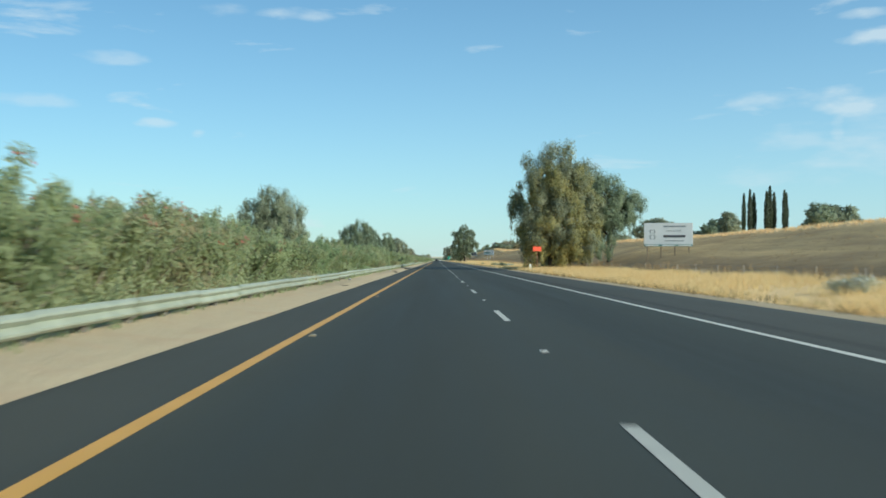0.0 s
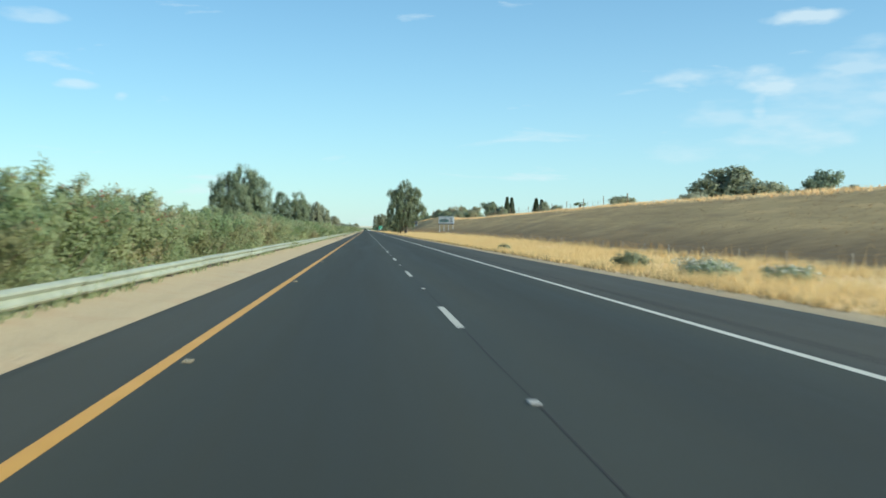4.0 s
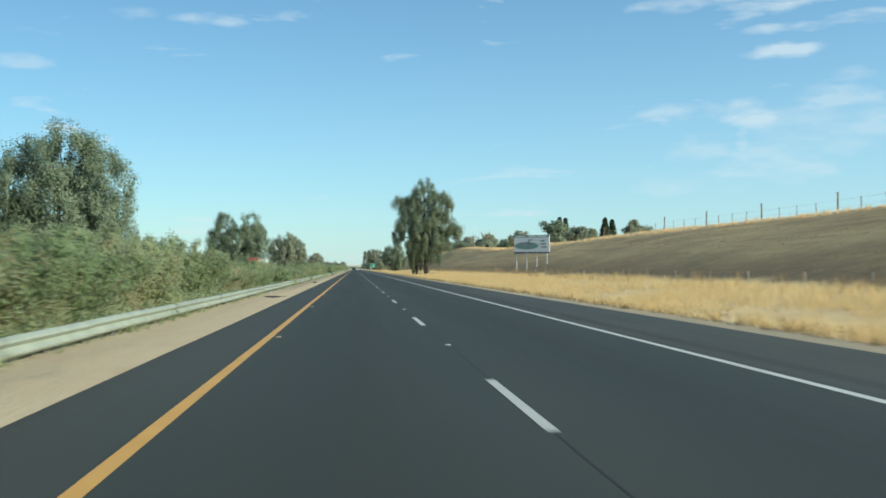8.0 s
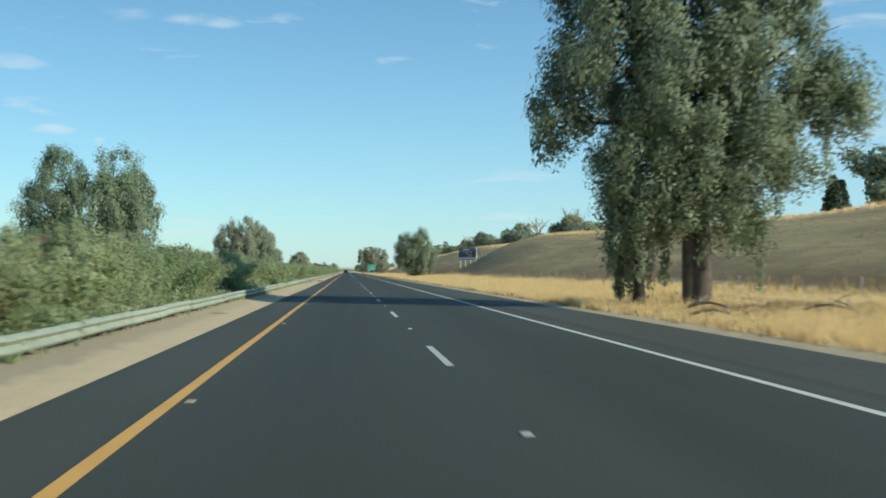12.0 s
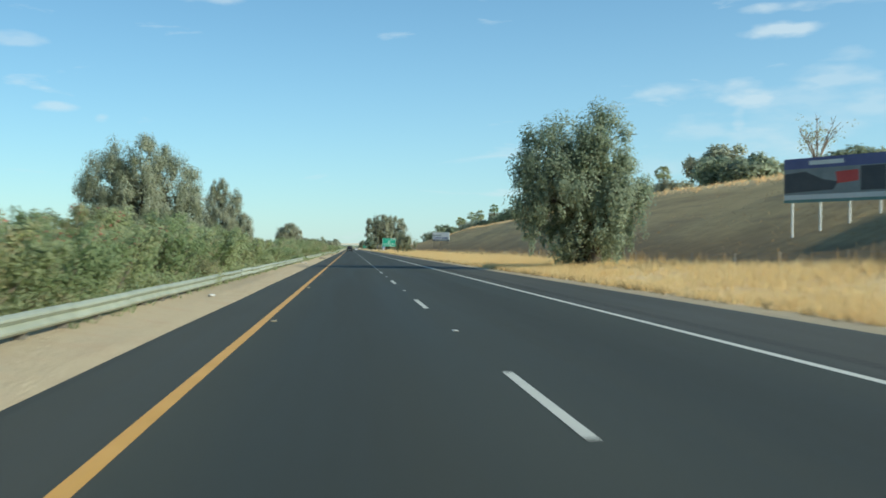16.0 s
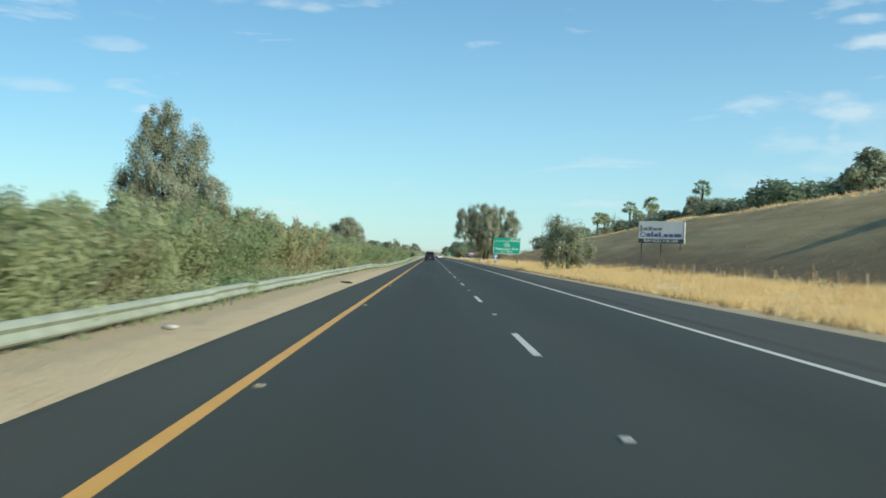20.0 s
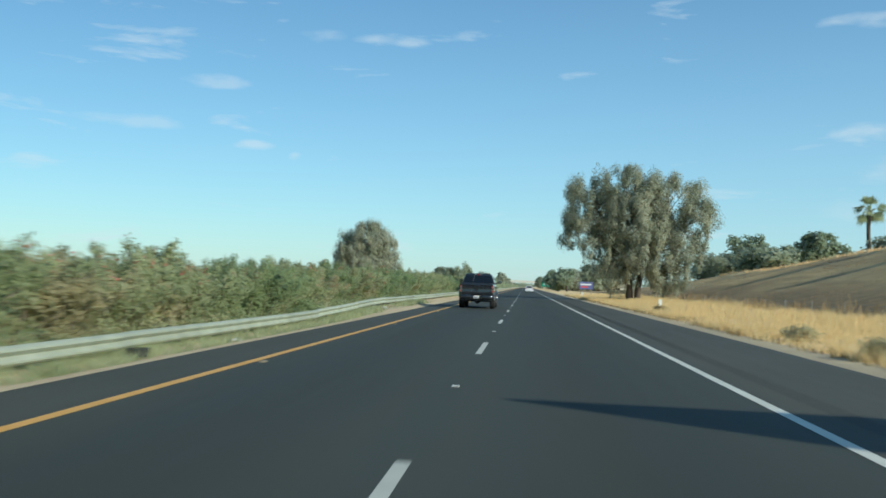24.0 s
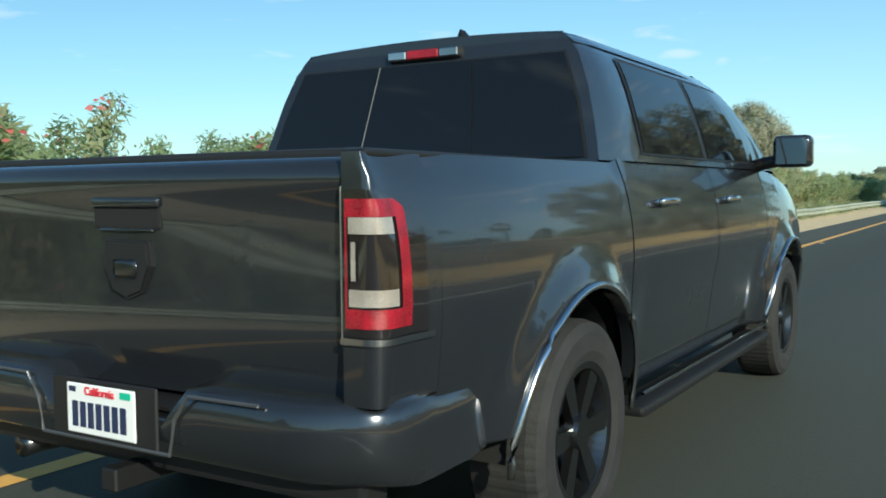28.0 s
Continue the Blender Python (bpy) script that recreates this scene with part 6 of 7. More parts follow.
def wheel_meshes():
    bm = bmesh.new()
    prof = [(-0.13, 0.26), (-0.145, 0.30), (-0.145, 0.37), (-0.125, 0.405), (-0.09, WHEEL_R), (0.09, WHEEL_R), (0.125, 0.405), (0.145, 0.37), (0.145, 0.30), (0.13, 0.26)]
    n = 192
    tread = lambda k, r: r - (0.0016 if k % 3 == 0 and r > 0.40 else 0.0)
    rings = [[bm.verts.new((x, tread(k, r) * math.cos(k * math.tau / n), tread(k, r) * math.sin(k * math.tau / n))) for x, r in prof] for k in range(n)]
    for k in range(n):
        a, b = rings[k], rings[(k + 1) % n]
        for i in range(len(prof) - 1):
            bm.faces.new((a[i], b[i], b[i + 1], a[i + 1]))
    tyre = finish(bm, "tyre", RUBBER)
    n = 48
    bm = bmesh.new()
    lip = [(0.02, 0.20), (0.125, 0.235), (0.132, 0.262), (0.10, 0.268), (-0.10, 0.268)]
    rings = [[bm.verts.new((x, r * math.cos(k * math.tau / n), r * math.sin(k * math.tau / n))) for x, r in lip] for k in range(n)]
    for k in range(n):
        a, b = rings[k], rings[(k + 1) % n]
        for i in range(len(lip) - 1):
            bm.faces.new((a[i], b[i], b[i + 1], a[i + 1]))
    for k in range(6):
        for off in (-0.09, 0.09):
            a = k * math.tau / 6 + off
            d, t = Vector((0, math.cos(a), math.sin(a))), Vector((0, -math.sin(a), math.cos(a)))
            vs = []
            for x in (0.075, 0.108):
                for r, w in ((0.05, 0.022), (0.25, 0.018)):
                    p = d * r + Vector((x + (0.012 if r > 0.1 else 0), 0, 0))
                    vs += [bm.verts.new(p - t * w), bm.verts.new(p + t * w)]
            for f in ((0, 1, 3, 2), (4, 6, 7, 5), (0, 4, 5, 1), (2, 3, 7, 6), (0, 2, 6, 4), (1, 5, 7, 3)):
                bm.faces.new([vs[i] for i in f])
    bmesh.ops.create_cone(bm, cap_ends=True, segments=24, radius1=0.075, radius2=0.06, depth=0.05, matrix=Matrix.Translation((0.10, 0, 0)) @ Matrix.Rotation(math.pi / 2, 4, "Y"))
    bmesh.ops.create_cone(bm, cap_ends=True, segments=32, radius1=0.24, radius2=0.24, depth=0.02, matrix=Matrix.Translation((0.02, 0, 0)) @ Matrix.Rotation(math.pi / 2, 4, "Y"))
    bmesh.ops.recalc_face_normals(bm, faces=bm.faces)
    return tyre, finish(bm, "rim", RIM)


def build_truck(x, y):
    tr = thing("pickup_truck", "dark grey crew-cab pickup truck with covered bed on the asphalt", "pickup truck", (x, y, 0))
    stations = (("bed_side", 0.302, 1.765), ("rear_door", 1.78, 3.09), ("front_door", 3.10, 4.26), ("front_fender", 4.27, 5.90))
    for s, side in ((1, "right"), (-1, "left")):
        for name, y0, y1 in stations:
            p = part(name, side_panel(y0, y1, s), CAR_PAINT, tr, smooth=True)
            if name in ("rear_door", "front_door"):
                yh = 2.11 if name == "rear_door" else 3.25
                bm = bmesh.new()
                xo = side_x(yh, 1.24)
                box(bm, *sorted((s * (xo + 0.012), s * (xo + 0.040))), yh, yh + 0.24, 1.225, 1.262, 0.012, 2)
                box(bm, *sorted((s * (xo - 0.01), s * (xo + 0.014))), yh + 0.01, yh + 0.05, 1.232, 1.256)
                box(bm, *sorted((s * (xo - 0.01), s * (xo + 0.014))), yh + 0.19, yh + 0.23, 1.232, 1.256)
                part("door_handle", bm, CHROME, p, "chrome door handle", smooth=True)
        for c in AXLES:
            part("arch_trim", arch_trim(c, s), CHROME, tr, "bright wheel-arch trim", smooth=True)
        # running board
        bm = bmesh.new()
        box(bm, *sorted((s * 0.86, s * 1.02)), 1.85, 4.27, 0.335, 0.385, 0.02, 2)
        part("running_board", bm, TRIM, tr)
        bm = bmesh.new()
        tube(bm, [(s * 0.995, 1.9, 0.43), (s * 0.995, 4.22, 0.43)], [0.008, 0.008], 5)
        part("sill_trim", bm, CHROME, tr)
        # mirror
        bm = bmesh.new()
        box(bm, *sorted((s * 1.045, s * 1.275)), 4.13, 4.27, 1.43, 1.63, 0.045, 3)
        mir = part("door_mirror", bm, CAR_PAINT, tr, smooth=True)
        bm = bmesh.new()
        tube(bm, [(s * 0.88, 4.26, 1.43), (s * 0.98, 4.23, 1.46), (s * 1.10, 4.20, 1.48)], [0.045, 0.04, 0.04], 8)
        part("mirror_arm", bm, TRIM, mir, smooth=True)
        part("mirror_glass", bx(*sorted((s * 1.07, s * 1.25)), 4.122, 4.129, 1.45, 1.61, 0.0), plain("mirror_silver", (0.22, 0.235, 0.25), 0.03, 1.0), mir)
        # greenhouse side
        zs = [1.42, 1.49, 1.56, 1.64, 1.73, 1.82, 1.88, 1.925, 1.965]
        rows_pts = []
        for z in zs:
            a, b = house_back(z), house_front(z)
            rows_pts.append([(s * (house_x(z) - 0.035 * smooth(1.92, 1.63, a + (b - a) * k / 24) - 0.03 * smooth(0.75, 1.0, k / 24)), a + (b - a) * k / 24, z) for k in range(25)])
        part("cab_side_frame", sheet(rows_pts, flip=s < 0), CAR_PAINT, tr, smooth=True)

        def pane(name, corner_fn, z0, z1, proud):
            pts = []
            for i in range(7):
                z = z0 + (z1 - z0) * i / 6
                a, b = corner_fn(z)
                row = []
                for k in range(9):
                    yy = a + (b - a) * k / 8
                    fr = (yy - house_back(z)) / (house_front(z) - house_back(z))
                    row.append((s * (house_x(z) - 0.035 * smooth(1.92, 1.63, yy) - 0.03 * smooth(0.75, 1.0, fr) + proud), yy, z))
                pts.append(row)
            return sheet(pts, flip=s < 0)

        part("window_surround", pane("s", lambda z: (2.06 + (z - 1.46) * 0.10, min(house_front(z) - 0.17, 4.48)), 1.452, 1.892, 0.005), TRIM, tr)
        part("rear_side_window", pane("r", lambda z: (2.09 + (z - 1.46) * 0.10, 3.03 - (z - 1.46) * 0.10), 1.465, 1.875, 0.010), TINT, tr, "dark tinted side window")
        part("front_side_window", pane("f", lambda z: (3.12 - (z - 1.46) * 0.10, min(house_front(z) - 0.21, 4.30)), 1.465, 1.875, 0.010), TINT, tr, "tinted side window")
    # roof
    rows_pts = []
    for i in range(13):
        u = i / 12
        yy = 1.765 + u * 1.98
        rows_pts.append([(0.695 * k / 6, yy, 1.970 + 0.040 * (1 - (k / 6) ** 2) * (0.6 + 0.4 * math.sin(u * math.pi))) for k in range(-6, 7)])
        pinch = 0.035 * smooth(1.92, 1.63, yy) + 0.02 * smooth(0.7, 1.0, u)
        edge = [(house_x(z) + 0.004 - pinch, z + 0.002) for z in (1.92, 1.935, 1.95)] + [(0.68 - pinch, 1.967)]
        yl = rows_pts[-1][0][1]
        rows_pts[-1] = [(-a, yl, b) for a, b in edge] + rows_pts[-1][1:-1] + [(a, yl, b) for a, b in reversed(edge)]
    part("roof", sheet(rows_pts), CAR_PAINT, tr, smooth=True)
    bm = bmesh.new()
    for k in (-0.42, 0.42):
        box(bm, k - 0.10, k + 0.10, 1.95, 3.5, 1.990, 2.007, 0.008, 2)
    part("roof_rib", bm, CAR_PAINT, tr, smooth=True)
    # windscreen and cowl
    rows_pts = [[(k / 6 * (house_x(z) - 0.03), house_front(z) + 0.05 * (1 - (k / 6) ** 2), z) for k in range(-6, 7)] for z in (1.40, 1.56, 1.72, 1.86, 1.975)]
    part("windscreen", sheet(rows_pts, flip=True), TINT, tr, smooth=True)
    # back of the cab: painted frame, glass in three panes, stop lamp
    rows_pts = [[(k / 8 * (house_x(z) + 0.002 - 0.035 * smooth(1.92, 1.63, house_back(z))), house_back(z), z) for k in range(-8, 9)] for z in (1.36, 1.48, 1.60, 1.74, 1.88, 1.945)]
    rows_pts.append([(k / 8 * 0.68, 1.768, 1.971 + 0.024 * (1 - (k / 8) ** 2)) for k in range(-8, 9)])
    part("cab_back", sheet(rows_pts), CAR_PAINT, tr)

    def back_pane(u0, u1, z0, z1, proud):
        return sheet([[((u0 + (u1 - u0) * k / 6) * (house_x(z) - 0.035), house_back(z) - proud, z) for k in range(7)] for z in (z0, (z0 + z1) / 2, z1)])

    part("rear_window_seal", back_pane(-0.95, 0.95, 1.43, 1.888, 0.004), TRIM, tr)
    for u0, u1 in ((-0.938, -0.335), (-0.325, 0.335), (0.345, 0.938)):
        part("rear_window", back_pane(u0, u1, 1.435, 1.880, 0.009), TINT, tr, "dark tinted rear glass")
    bm = bmesh.new()
    tube(bm, [(-0.33 * 0.9, house_back(1.43) - 0.012, 1.43), (-0.33 * 0.725, house_back(1.88) - 0.012, 1.88)], [0.003, 0.003], 5)
    part("window_divider", bm, plain("grey_divider", (0.10, 0.11, 0.12), 0.5), tr)
    lamp = part("stop_lamp", bx(-0.195, 0.195, 1.735, 1.79, 1.900, 1.950, 0.012, 2), TRIM, tr, "high-mounted stop lamp")
    part("red_lens", bx(-0.085, 0.085, 1.726, 1.737, 1.905, 1.945, 0.005, 1), LAMP_RED, lamp)
    for s in (1, -1):
        part("clear_lens", bx(*sorted((s * 0.09, s * 0.188)), 1.726, 1.737, 1.905, 1.945, 0.005, 1), CHROME, lamp)
    bm = bmesh.new()
    vs = [bm.verts.new(v) for v in ((-0.025, 2.05, 1.995), (0.025, 2.05, 1.995), (0.0, 2.07, 2.095), (-0.03, 2.28, 1.995), (0.03, 2.28, 1.995), (0.0, 2.12, 2.095))]
    for f in ((0, 1, 2), (1, 4, 5, 2), (4, 3, 5), (3, 0, 2, 5), (0, 3, 4, 1)):
        bm.faces.new([vs[i] for i in f])
    bmesh.ops.bevel(bm, geom=list(bm.edges), offset=0.008, segments=2, affect="EDGES")
    part("roof_aerial", bm, TRIM, tr, smooth=True)
    # hood and nose
    rows_pts = []
    for yy in (4.70, 4.95, 5.2, 5.45, 5.7, 5.85, 5.90):
        t = side_top(yy)
        rows_pts.append([(k / 6 * side_x(yy, 1.43) * 0.995, yy, t + 0.06 * (1 - (k / 6) ** 2) * (1 if yy < 5.8 else 0.4)) for k in range(-6, 7)])
    part("hood", sheet(rows_pts), CAR_PAINT, tr, smooth=True)
    part("front_bumper", bx(-0.80, 0.80, 5.82, 5.95, 0.45, 0.78, 0.05, 3), CAR_PAINT, tr, smooth=True)
    part("grille", bx(-0.76, 0.76, 5.80, 5.90, 0.79, 1.10, 0.04, 2), TRIM, tr)
    # bed cover and inner boxes
    for s in (1, -1):
        part("bed_rail_cap", bx(*sorted((s * 0.82, s * 0.898)), 0.055, 1.66, 1.390, 1.412, 0.008, 2), TRIM, tr)
    part("bed_cover", bx(-0.82, 0.82, 0.14, 1.66, 1.370, 1.420, 0.015, 2), plain("black_bed_cover", (0.014, 0.014, 0.015), 0.55), tr)
    part("rear_underbody", bx(-0.62, 0.62, 0.30, 5.7, 0.40, 0.95), WELL, tr)
    part("bed_floor", bx(-0.86, 0.86, 0.16, 5.6, 0.96, 1.33), WELL, tr)
    for s in (1, -1):
        part("sill_core", bx(*sorted((s * 0.6, s * 0.90)), 1.80, 4.28, 0.45, 0.95), WELL, tr)
    # tailgate
    rows_pts = []
    for z, yy in ((0.70, 0.085), (0.77, 0.070), (0.84, 0.054), (0.95, 0.047), (0.99, 0.052), (1.10, 0.055), (1.20, 0.052), (1.295, 0.043), (1.325, 0.030), (1.370, 0.035), (1.390, 0.060), (1.395, 0.12)):
        rows_pts.append([(k / 10 * 0.825, yy + 0.012 * (k / 10) ** 2, z) for k in range(-10, 11)])
    gate = part("tailgate", sheet(rows_pts), CAR_PAINT, tr, smooth=True)
    part("gate_edge", bx(-0.826, 0.826, 0.105, 0.14, 0.70, 1.385), WELL, gate)
    bm = bmesh.new()
    box(bm, -0.15, 0.15, 0.044, 0.075, 1.190, 1.285, 0.01, 2)
    part("handle_recess", bm, WELL, gate)
    part("gate_handle", bx(-0.15, 0.15, 0.034, 0.058, 1.257, 1.287, 0.008, 2), CAR_PAINT, gate, smooth=True)
    part("handle_lip", bx(-0.12, 0.12, 0.040, 0.060, 1.183, 1.193, 0.004, 1), CHROME, gate)
    bm = bmesh.new()
    pts = [(-0.095, 1.155), (0.095, 1.155), (0.105, 1.08), (0.07, 1.0), (0.0, 0.975), (-0.07, 1.0), (-0.105, 1.08)]
    f = [bm.verts.new((px, 0.036, pz)) for px, pz in pts]
    b = [bm.verts.new((px, 0.08, pz)) for px, pz in pts]
    bm.faces.new(f)
    for k in range(7):
        bm.faces.new((f[k], b[k], b[(k + 1) % 7], f[(k + 1) % 7]))
    bmesh.ops.recalc_face_normals(bm, faces=bm.faces)
    bmesh.ops.bevel(bm, geom=[e for e in bm.edges if all(v.co.y < 0.04 for v in e.verts)], offset=0.008, segments=2, affect="EDGES")
    emb = part("emblem", bm, TRIM, gate, "dark shield-shaped emblem")
    part("emblem_shape", bx(-0.05, 0.05, 0.030, 0.042, 1.04, 1.10, 0.012, 2), RIM, emb, smooth=True)
    # corner posts with lamps
    for s in (1, -1):
        def corner(u0, u1, z0, z1, off, nz=4):
            """A strip of the rounded rear corner; u runs from the tailgate round to the body side."""
            zs = np.linspace(z0, z1, nz)
            pu = [0, 0.45, 0.62, 0.74, 0.86, 1.0]
            px, py = [0.838, 0.918, 0.948, 0.968, 0.979, 0.984], [0.030, 0.031, 0.044, 0.080, 0.160, 0.300]
            rows_ = []
            for z in zs:
                row = []
                for u in np.linspace(u0, u1 - 0.16 * smooth(1.24, 1.315, z) ** 2 * (u1 < 0.95), 13):
                    x0, y0 = np.interp(u, pu, px), np.interp(u, pu, py)
                    nx, ny = smooth(0.4, 0.9, u), -1 + smooth(0.4, 0.95, u)
                    full = side_x(y0, z)
                    x0 = min(x0, full) * (1 - smooth(0.62, 0.9, u)) + (full - 0.014 * (1 - smooth(0.7, 1.0, u))) * smooth(0.62, 0.9, u)
                    row.append((s * (x0 + nx * off), y0 + ny * off, z))
                rows_.append(row)
            return sheet(rows_, flip=s < 0)

        part("corner_panel", corner(0, 1, 0.744, 1.402, 0.0, 11), CAR_PAINT, tr, smooth=True)
        lamp = part("tail_lamp", corner(0.02, 0.93, 0.927, 1.305, 0.004, 14), LAMP_DARK, tr, "red and clear tail lamp", smooth=True)
        for z0, z1 in ((1.236, 1.282), (0.950, 1.000)):
            part("red_lens", corner(0.09, 0.85, z0, z1, 0.010, 7), LAMP_RED, lamp, smooth=True)
        for u0, u1 in ((0.09, 0.13), (0.79, 0.85)):
            part("red_band", corner(u0, u1, 0.99, 1.25, 0.0105, 8), LAMP_RED, lamp, smooth=True)
        for z0, z1 in ((1.192, 1.235), (1.006, 1.050)):
            part("clear_lens", corner(0.15, 0.77, z0, z1, 0.009), LAMP_WHITE, lamp, smooth=True)
        part("lamp_sill", corner(0.0, 0.955, 0.907, 0.924, 0.012, 2), CHROME, lamp, smooth=True)
        part("lamp_bar", corner(0.20, 0.28, 1.072, 1.172, 0.011), LAMP_WHITE, lamp)
        part("corner_return", bx(*sorted((s * 0.8285, s * 0.838)), 0.047, 0.125, 0.745, 1.392), CAR_PAINT, tr)
        part("corner_trim", bx(*sorted((s * 0.829, s * 0.837)), 0.031, 0.046, 0.90, 1.315, 0.003, 1), plain("satin_edge_trim", (0.28, 0.29, 0.28), 0.35, 0.6), tr)
    # rear bumper
    prof = [(0.515, 0.06), (0.525, 0.005), (0.55, -0.030), (0.61, -0.050), (0.67, -0.052), (0.72, -0.046), (0.744, -0.028), (0.753, 0.02), (0.755, 0.14)]
    rows_pts = []
    for k in range(-12, 13):
        u = k / 12
        back = 0.14 * max(0, abs(u) - 0.72) / 0.28 * (abs(u) - 0.6)
        dip = 0.085 * smooth(0.34, 0.27, abs(u))
        rows_pts.append([(u * 0.968, yy + back * 2.2, z - dip * smooth(0.61, 0.74, z)) for z, yy in prof])
    ends = [[((0.972, 0.970, 0.945)[j] - 0.03 * smooth(0.70, 0.755, z), (0.26, 0.46, 0.60)[j], min(z, 0.735)) for z, yy in prof] for j in range(3)]
    rows_pts = [[(-px, py, pz) for px, py, pz in r] for r in reversed(ends)] + rows_pts + ends
    bumper = part("rear_bumper", sheet(rows_pts), CAR_PAINT, tr, smooth=True)
    part("step_pad", bx(-0.27, 0.27, -0.03, 0.14, 0.672, 0.682), TRIM, bumper)
    bm = bmesh.new()
    tube(bm, [(-0.62, -0.058, 0.735), (-0.36, -0.06, 0.733), (-0.305, -0.062, 0.66), (-0.285, -0.062, 0.555), (0.285, -0.062, 0.555), (0.305, -0.062, 0.66), (0.36, -0.06, 0.733), (0.62, -0.058, 0.735)], [0.006] * 8, 6)
    part("bumper_crease", bm, plain("satin_edge", (0.16, 0.165, 0.17), 0.35, 0.7), bumper)
    part("plate_recess", bx(-0.235, 0.235, -0.062, -0.052, 0.552, 0.742, 0.006, 1), TRIM, bumper)
    pl = part("number_plate", bx(-0.153, 0.153, -0.072, -0.064, 0.572, 0.726, 0.004, 1), PLATE_WHITE, bumper, "white number plate with red script")
    letter("California", 0.034, PLATE_RED, pl, 0.0, -0.074, 0.706, 0.0005)
    for k in range(7):
        part("print_bar", bx(-0.125 + k * 0.036, -0.099 + k * 0.036, -0.0745, -0.0725, 0.594, 0.672), PLATE_INK, pl)
    part("plate_tag", bx(0.092, 0.138, -0.0745, -0.0725, 0.698, 0.718), PLATE_TAG, pl)
    part("plate_tag", bx(-0.138, -0.108, -0.0745, -0.0725, 0.700, 0.716), PLATE_INK, pl)
    part("lower_valance", bx(-0.86, 0.86, 0.08, 0.20, 0.445, 0.535, 0.02, 2), TRIM, bumper)
    bm = bmesh.new()
    box(bm, -0.035, 0.035, -0.05, 0.3, 0.40, 0.47, 0.006, 1)
    part("tow_hitch", bm, TRIM, tr)
    for s in (1, -1):
        bm = bmesh.new()
        tube(bm, [(s * 0.62, 0.6, 0.40), (s * 0.63, 0.16, 0.42), (s * 0.63, 0.09, 0.42)], [0.038, 0.038, 0.042], 14)
        part("exhaust_tip", bm, RIM, tr, "dark steel exhaust tip", smooth=True)
    # axle, tank and spare wheel below the bed
    bm = bmesh.new()
    tube(bm, [(-0.8, AXLES[0], WHEEL_R), (0.8, AXLES[0], WHEEL_R)], [0.05, 0.05], 10)
    bmesh.ops.create_icosphere(bm, subdivisions=2, radius=0.17, matrix=Matrix.Translation((0, AXLES[0], WHEEL_R)))
    part("rear_axle", bm, WELL, tr, smooth=True)
    tyre, rim = wheel_meshes()
    bm = bmesh.new()
    bmesh.ops.create_cone(bm, cap_ends=True, segments=32, radius1=0.36, radius2=0.36, depth=0.2, matrix=Matrix.Translation((0, 0.72, 0.52)))
    part("spare_wheel", bm, RUBBER, tr)
    for c in AXLES:
        for s in (1, -1):
            wl_ = new("wheel")
            wl_.parent = tr
            wl_.matrix_basis = pose(s * 0.875, c, WHEEL_R, 0, 0, 0 if s > 0 else 180)
            part("tyre", tyre, None, wl_)
            part("rim", rim, None, wl_, "dark alloy rim")
            bm = bmesh.new()
            pts = [[(s * xx, c + 0.50 * math.cos(math.pi * k / 16), WHEEL_R + 0.50 * math.sin(math.pi * k / 16)) for k in range(17)] for xx in (0.62, 0.94)]
            part("wheel_well", sheet(pts), WELL, tr)
    return tr


build_truck(-1.85, 896.87)


# ---------------- other vehicles and the far distance ----------------
def build_white_car(x, y):
    paint = paint_mat("white_car_paint", (0.62, 0.63, 0.64), 0.3, 0.0)
    car = thing("white_car", "small white hatchback far ahead on the asphalt", "car", (x, y, 0))
    prof = [(0.0, 0.35), (0.02, 0.75), (0.12, 0.95), (0.45, 1.42), (0.95, 1.50), (2.2, 1.46), (3.05, 1.00), (4.05, 0.85), (4.25, 0.62), (4.28, 0.30)]
    rows_pts = [[(k / 5 * (0.88 - 0.25 * smooth(0.9, 1.5, pz)) , py + 0.05 * (k / 5) ** 2, pz - 0.03 * (k / 5) ** 2) for k in range(-5, 6)] for py, pz in prof]
    part("body", sheet(rows_pts), paint, car, smooth=True)
    for s in (1, -1):
        rows_pts = [[(s * (0.87 - 0.25 * smooth(0.9, 1.5, pz * f + 0.30 * (1 - f))), py + 0.05, pz * f + 0.30 * (1 - f)) for f in (0.0, 0.3, 0.6, 1.0)] for py, pz in prof]
        part("side", sheet(rows_pts, flip=s > 0), paint, car, smooth=True)
        part("tail_lamp", bx(*sorted((s * 0.60, s * 0.84)), -0.01, 0.10, 0.80, 0.98, 0.02, 2), LAMP_RED, car)
    part("rear_glass", sheet([[(k / 4 * 0.58, 0.12 + 0.33 * f - 0.012, 0.98 + 0.42 * f) for k in range(-4, 5)] for f in (0.08, 0.5, 0.92)]), TINT, car)
    part("rear_bumper", bx(-0.84, 0.84, -0.05, 0.10, 0.32, 0.62, 0.04, 2), paint, car)
    part("number_plate", bx(-0.15, 0.15, -0.058, -0.051, 0.66, 0.80), PLATE_WHITE, car)
    for c in (0.85, 3.45):
        for s in (1, -1):
            bm = bmesh.new()
            bmesh.ops.create_cone(bm, cap_ends=True, segments=28, radius1=0.31, radius2=0.31, depth=0.2, matrix=Matrix.Translation((s * 0.76, c, 0.31)) @ Matrix.Rotation(math.pi / 2, 4, "Y"))
            part("wheel", bm, RUBBER, car)


build_white_car(1.75, 1046)


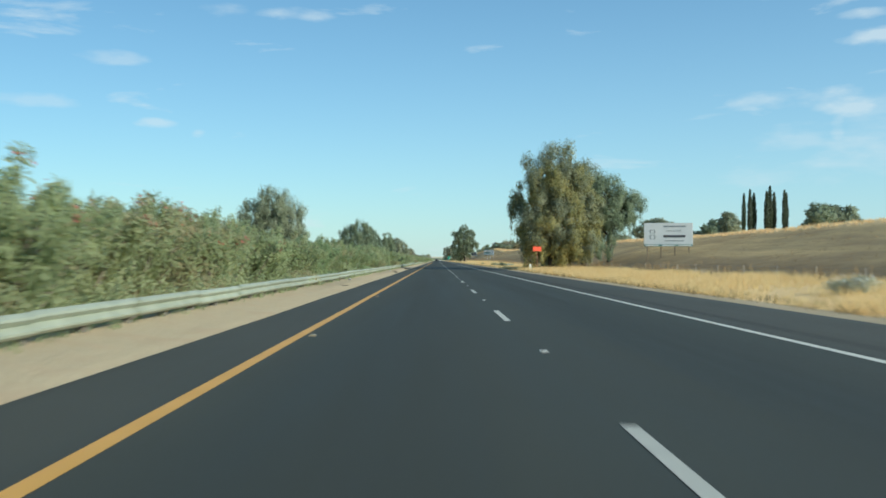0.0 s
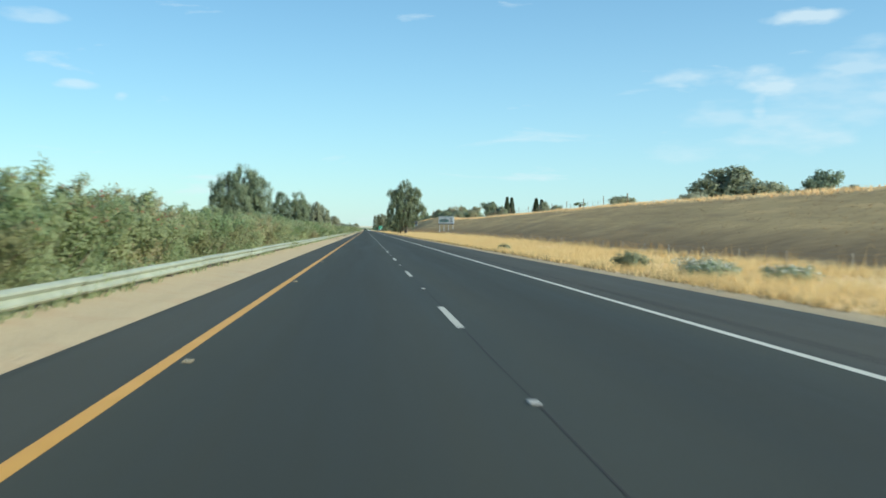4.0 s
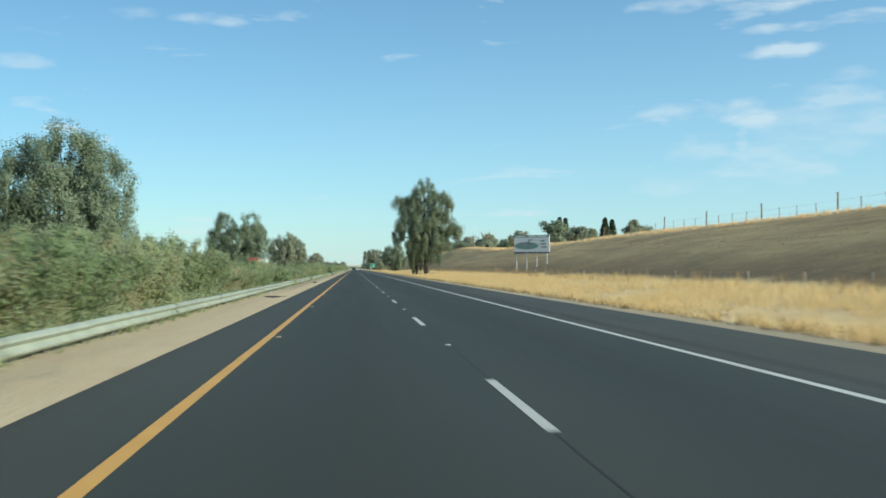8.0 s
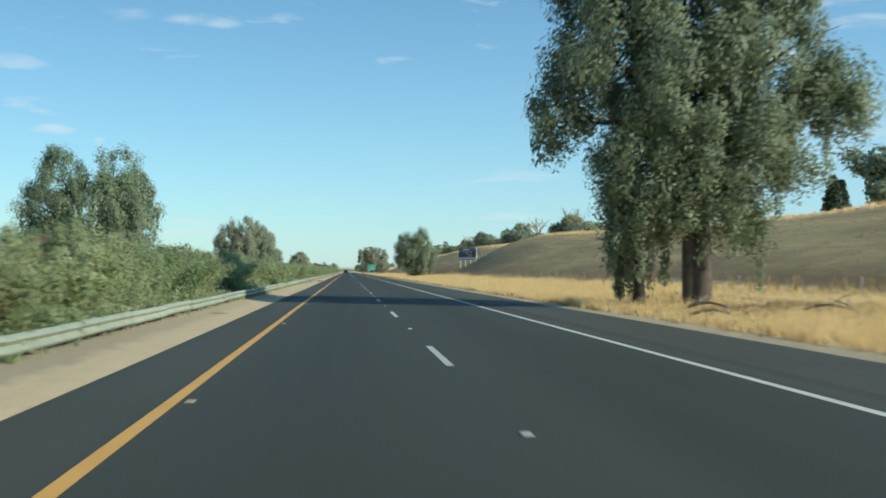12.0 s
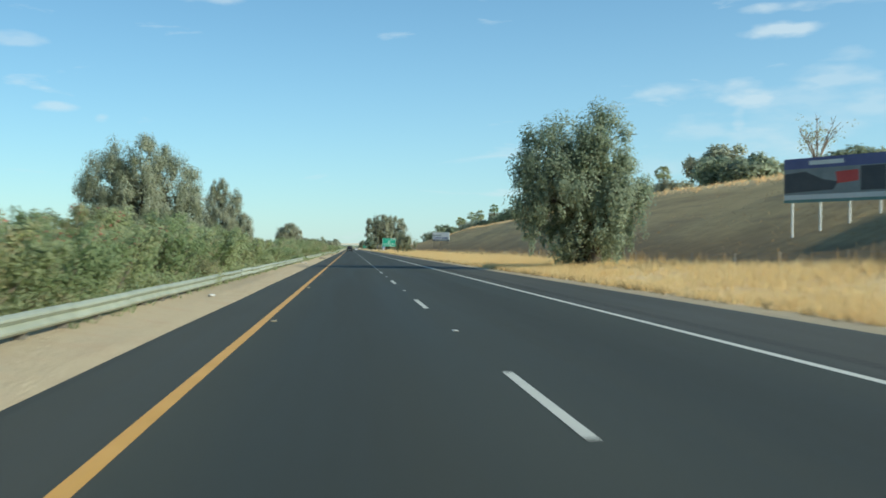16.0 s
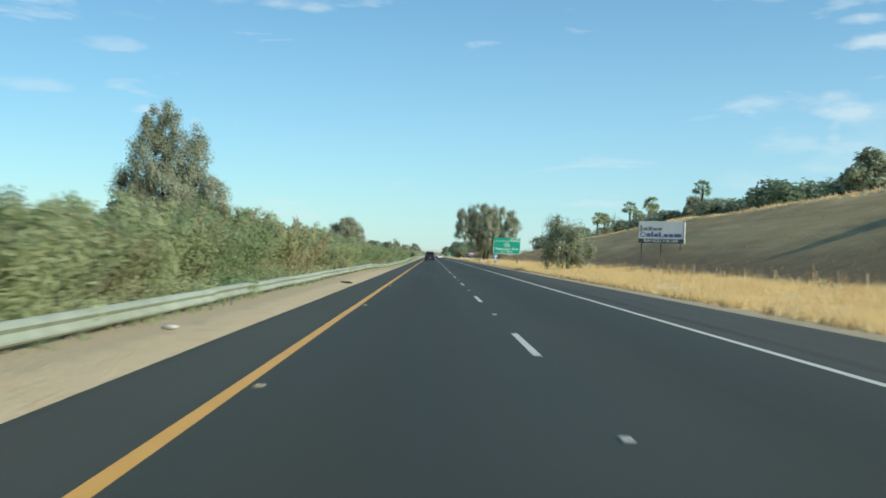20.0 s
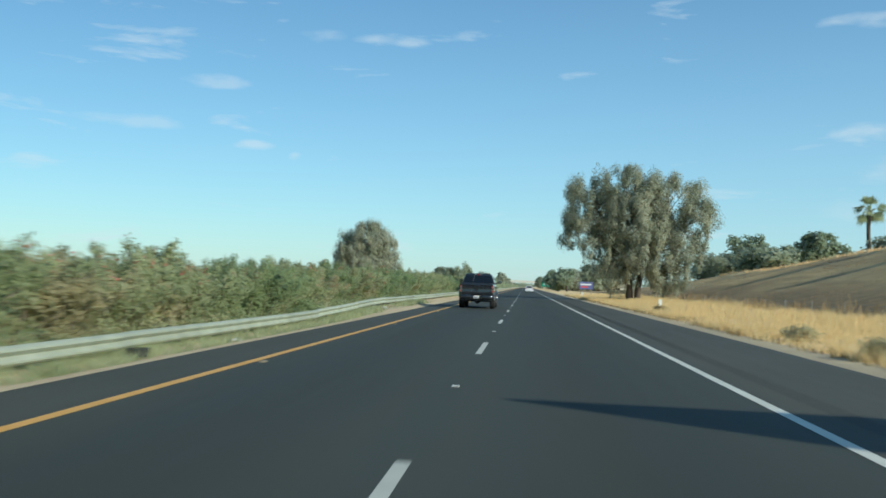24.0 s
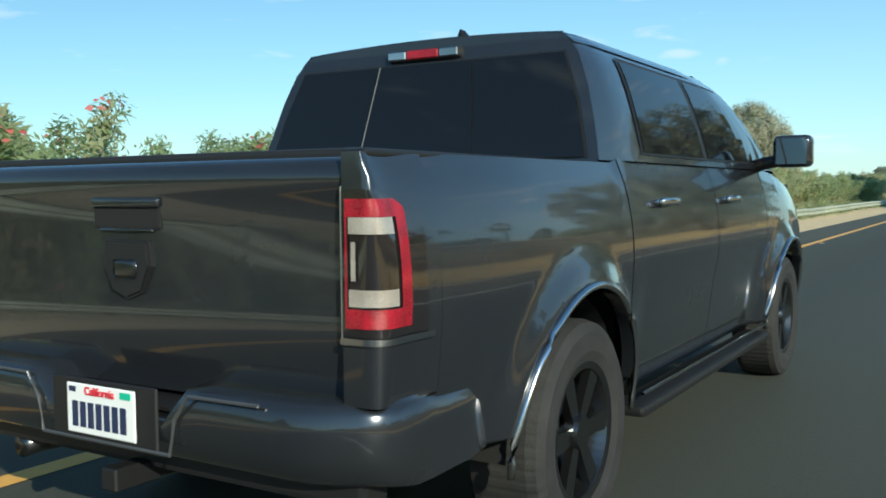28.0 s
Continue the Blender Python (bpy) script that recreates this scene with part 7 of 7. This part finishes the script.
def build_semi(x, y):
    th = thing("semi_trailer_truck", "red semi tractor with a white box trailer beyond the hedge", "truck", (x, y, 0))
    part("trailer_box", bx(-1.28, 1.28, 3.0, 16.0, 1.15, 3.55, 0.04, 2), PAINT_W, th, "white ribbed trailer box")
    part("trailer_frame", bx(-0.5, 0.5, 3.2, 15.8, 0.85, 1.14), TRIM, th)
    red = plain("red_truck_paint", (0.42, 0.03, 0.035), 0.3, 0.0, 0.6)
    part("cab", bx(-1.2, 1.2, -2.4, 0.3, 0.75, 3.25, 0.18, 3), red, th, smooth=True)
    part("sleeper_roof", bx(-1.15, 1.15, -1.6, 0.5, 3.1, 3.75, 0.2, 3), red, th, smooth=True)
    part("hood", bx(-0.9, 0.9, -4.0, -2.3, 0.75, 1.9, 0.2, 3), red, th, smooth=True)
    part("windscreen", bx(-1.0, 1.0, -2.42, -2.38, 1.95, 2.8, 0.0), TINT, th)
    for c in (-3.2, 0.9, 2.2, 13.2, 14.5):
        for s in (1, -1):
            bm = bmesh.new()
            bmesh.ops.create_cone(bm, cap_ends=True, segments=28, radius1=0.5, radius2=0.5, depth=0.35, matrix=Matrix.Translation((s * 1.02, c, 0.48)) @ Matrix.Rotation(math.pi / 2, 4, "Y"))
            part("wheel", bm, RUBBER, th)


build_semi(-24.5, 500.0)
CONCRETE = surf("pale_concrete", (0.50, 0.48, 0.41), (0.66, 0.63, 0.54), 0.6, 0.85, 0.2)


def build_overpass(y):
    th = thing("overpass", "pale concrete overpass bridge far down the highway", "bridge", (0, y, 0))
    part("deck", bx(-70, 70, -5, 5, 5.2, 6.6, 0.05, 1), CONCRETE, th)
    for s in (-5.1, 4.8):
        part("parapet", bx(-70, 70, s, s + 0.3, 6.605, 7.5, 0.03, 1), CONCRETE, th)
    for x in (-34, -13, 12, 34):
        part("pier", bx(x - 0.6, x + 0.6, -3.5, 3.5, -0.5, 5.19, 0.1, 2), CONCRETE, th)


build_overpass(1820)


def build_far_signs():
    z = ground_z(13.5, 1049)
    th = thing("services_billboard", "small purple roadside billboard with red and white print", "billboard", (12.6, 1049, z))
    part("panel", bx(0, 3.0, 0, 0.1, 1.0, 2.6, 0.02, 1), VINYL_BLUE, th)
    part("print_bar", bx(0.3, 2.6, -0.012, -0.002, 1.9, 2.2), SIGN_WHITE, th)
    part("print_bar", bx(0.4, 2.0, -0.012, -0.002, 1.35, 1.65), VINYL_RED, th)
    for x in (0.4, 2.6):
        part("post", bx(x - 0.07, x + 0.07, 0.105, 0.25, -0.4, 2.4), POSTWOOD, th)
    z = ground_z(11.5, 1330)
    th = thing("guide_sign", "distant green highway guide sign on two posts", "road sign", (9.5, 1330, z))
    part("panel", bx(0, 4.0, 0, 0.06, 1.6, 4.3, 0.02, 1), SIGN_GREEN, th)
    for k, (x0, x1) in enumerate(((0.6, 3.4), (0.9, 3.0))):
        part("print_bar", bx(x0, x1, -0.012, -0.002, 3.2 - 0.8 * k, 3.55 - 0.8 * k), SIGN_WHITE, th)
    for x in (0.5, 3.5):
        part("post", bx(x - 0.1, x + 0.1, 0.062, 0.26, -0.4, 4.1), POSTWOOD, th)
    # low pale buildings beyond the far carriageway
    for x, y, w, h in ((-97, 640, 16, 2.2), (-88, 652, 8, 3.4), (-60, 1500, 24, 6.0), (36, 1330, 18, 4.5), (30, 1240, 12, 4.0)):
        b = thing("farm_building", "low pale flat-roofed building in the distance", "building", (x, y, ground_z(x, y)), "distant buildings")
        part("wall", bx(0, w, 0, 10, -0.3, h, 0.02, 1), CONCRETE, b)
        part("roof", bx(-0.4, w + 0.4, -0.4, 10.4, h + 0.004, h + 0.35, 0.03, 1), PAINT_W, b)
        for k in range(int(w // 4)):
            part("window", bx(1.2 + 4 * k, 2.8 + 4 * k, -0.03, -0.004, 0.8, 1.7), TINT, b)


build_far_signs()
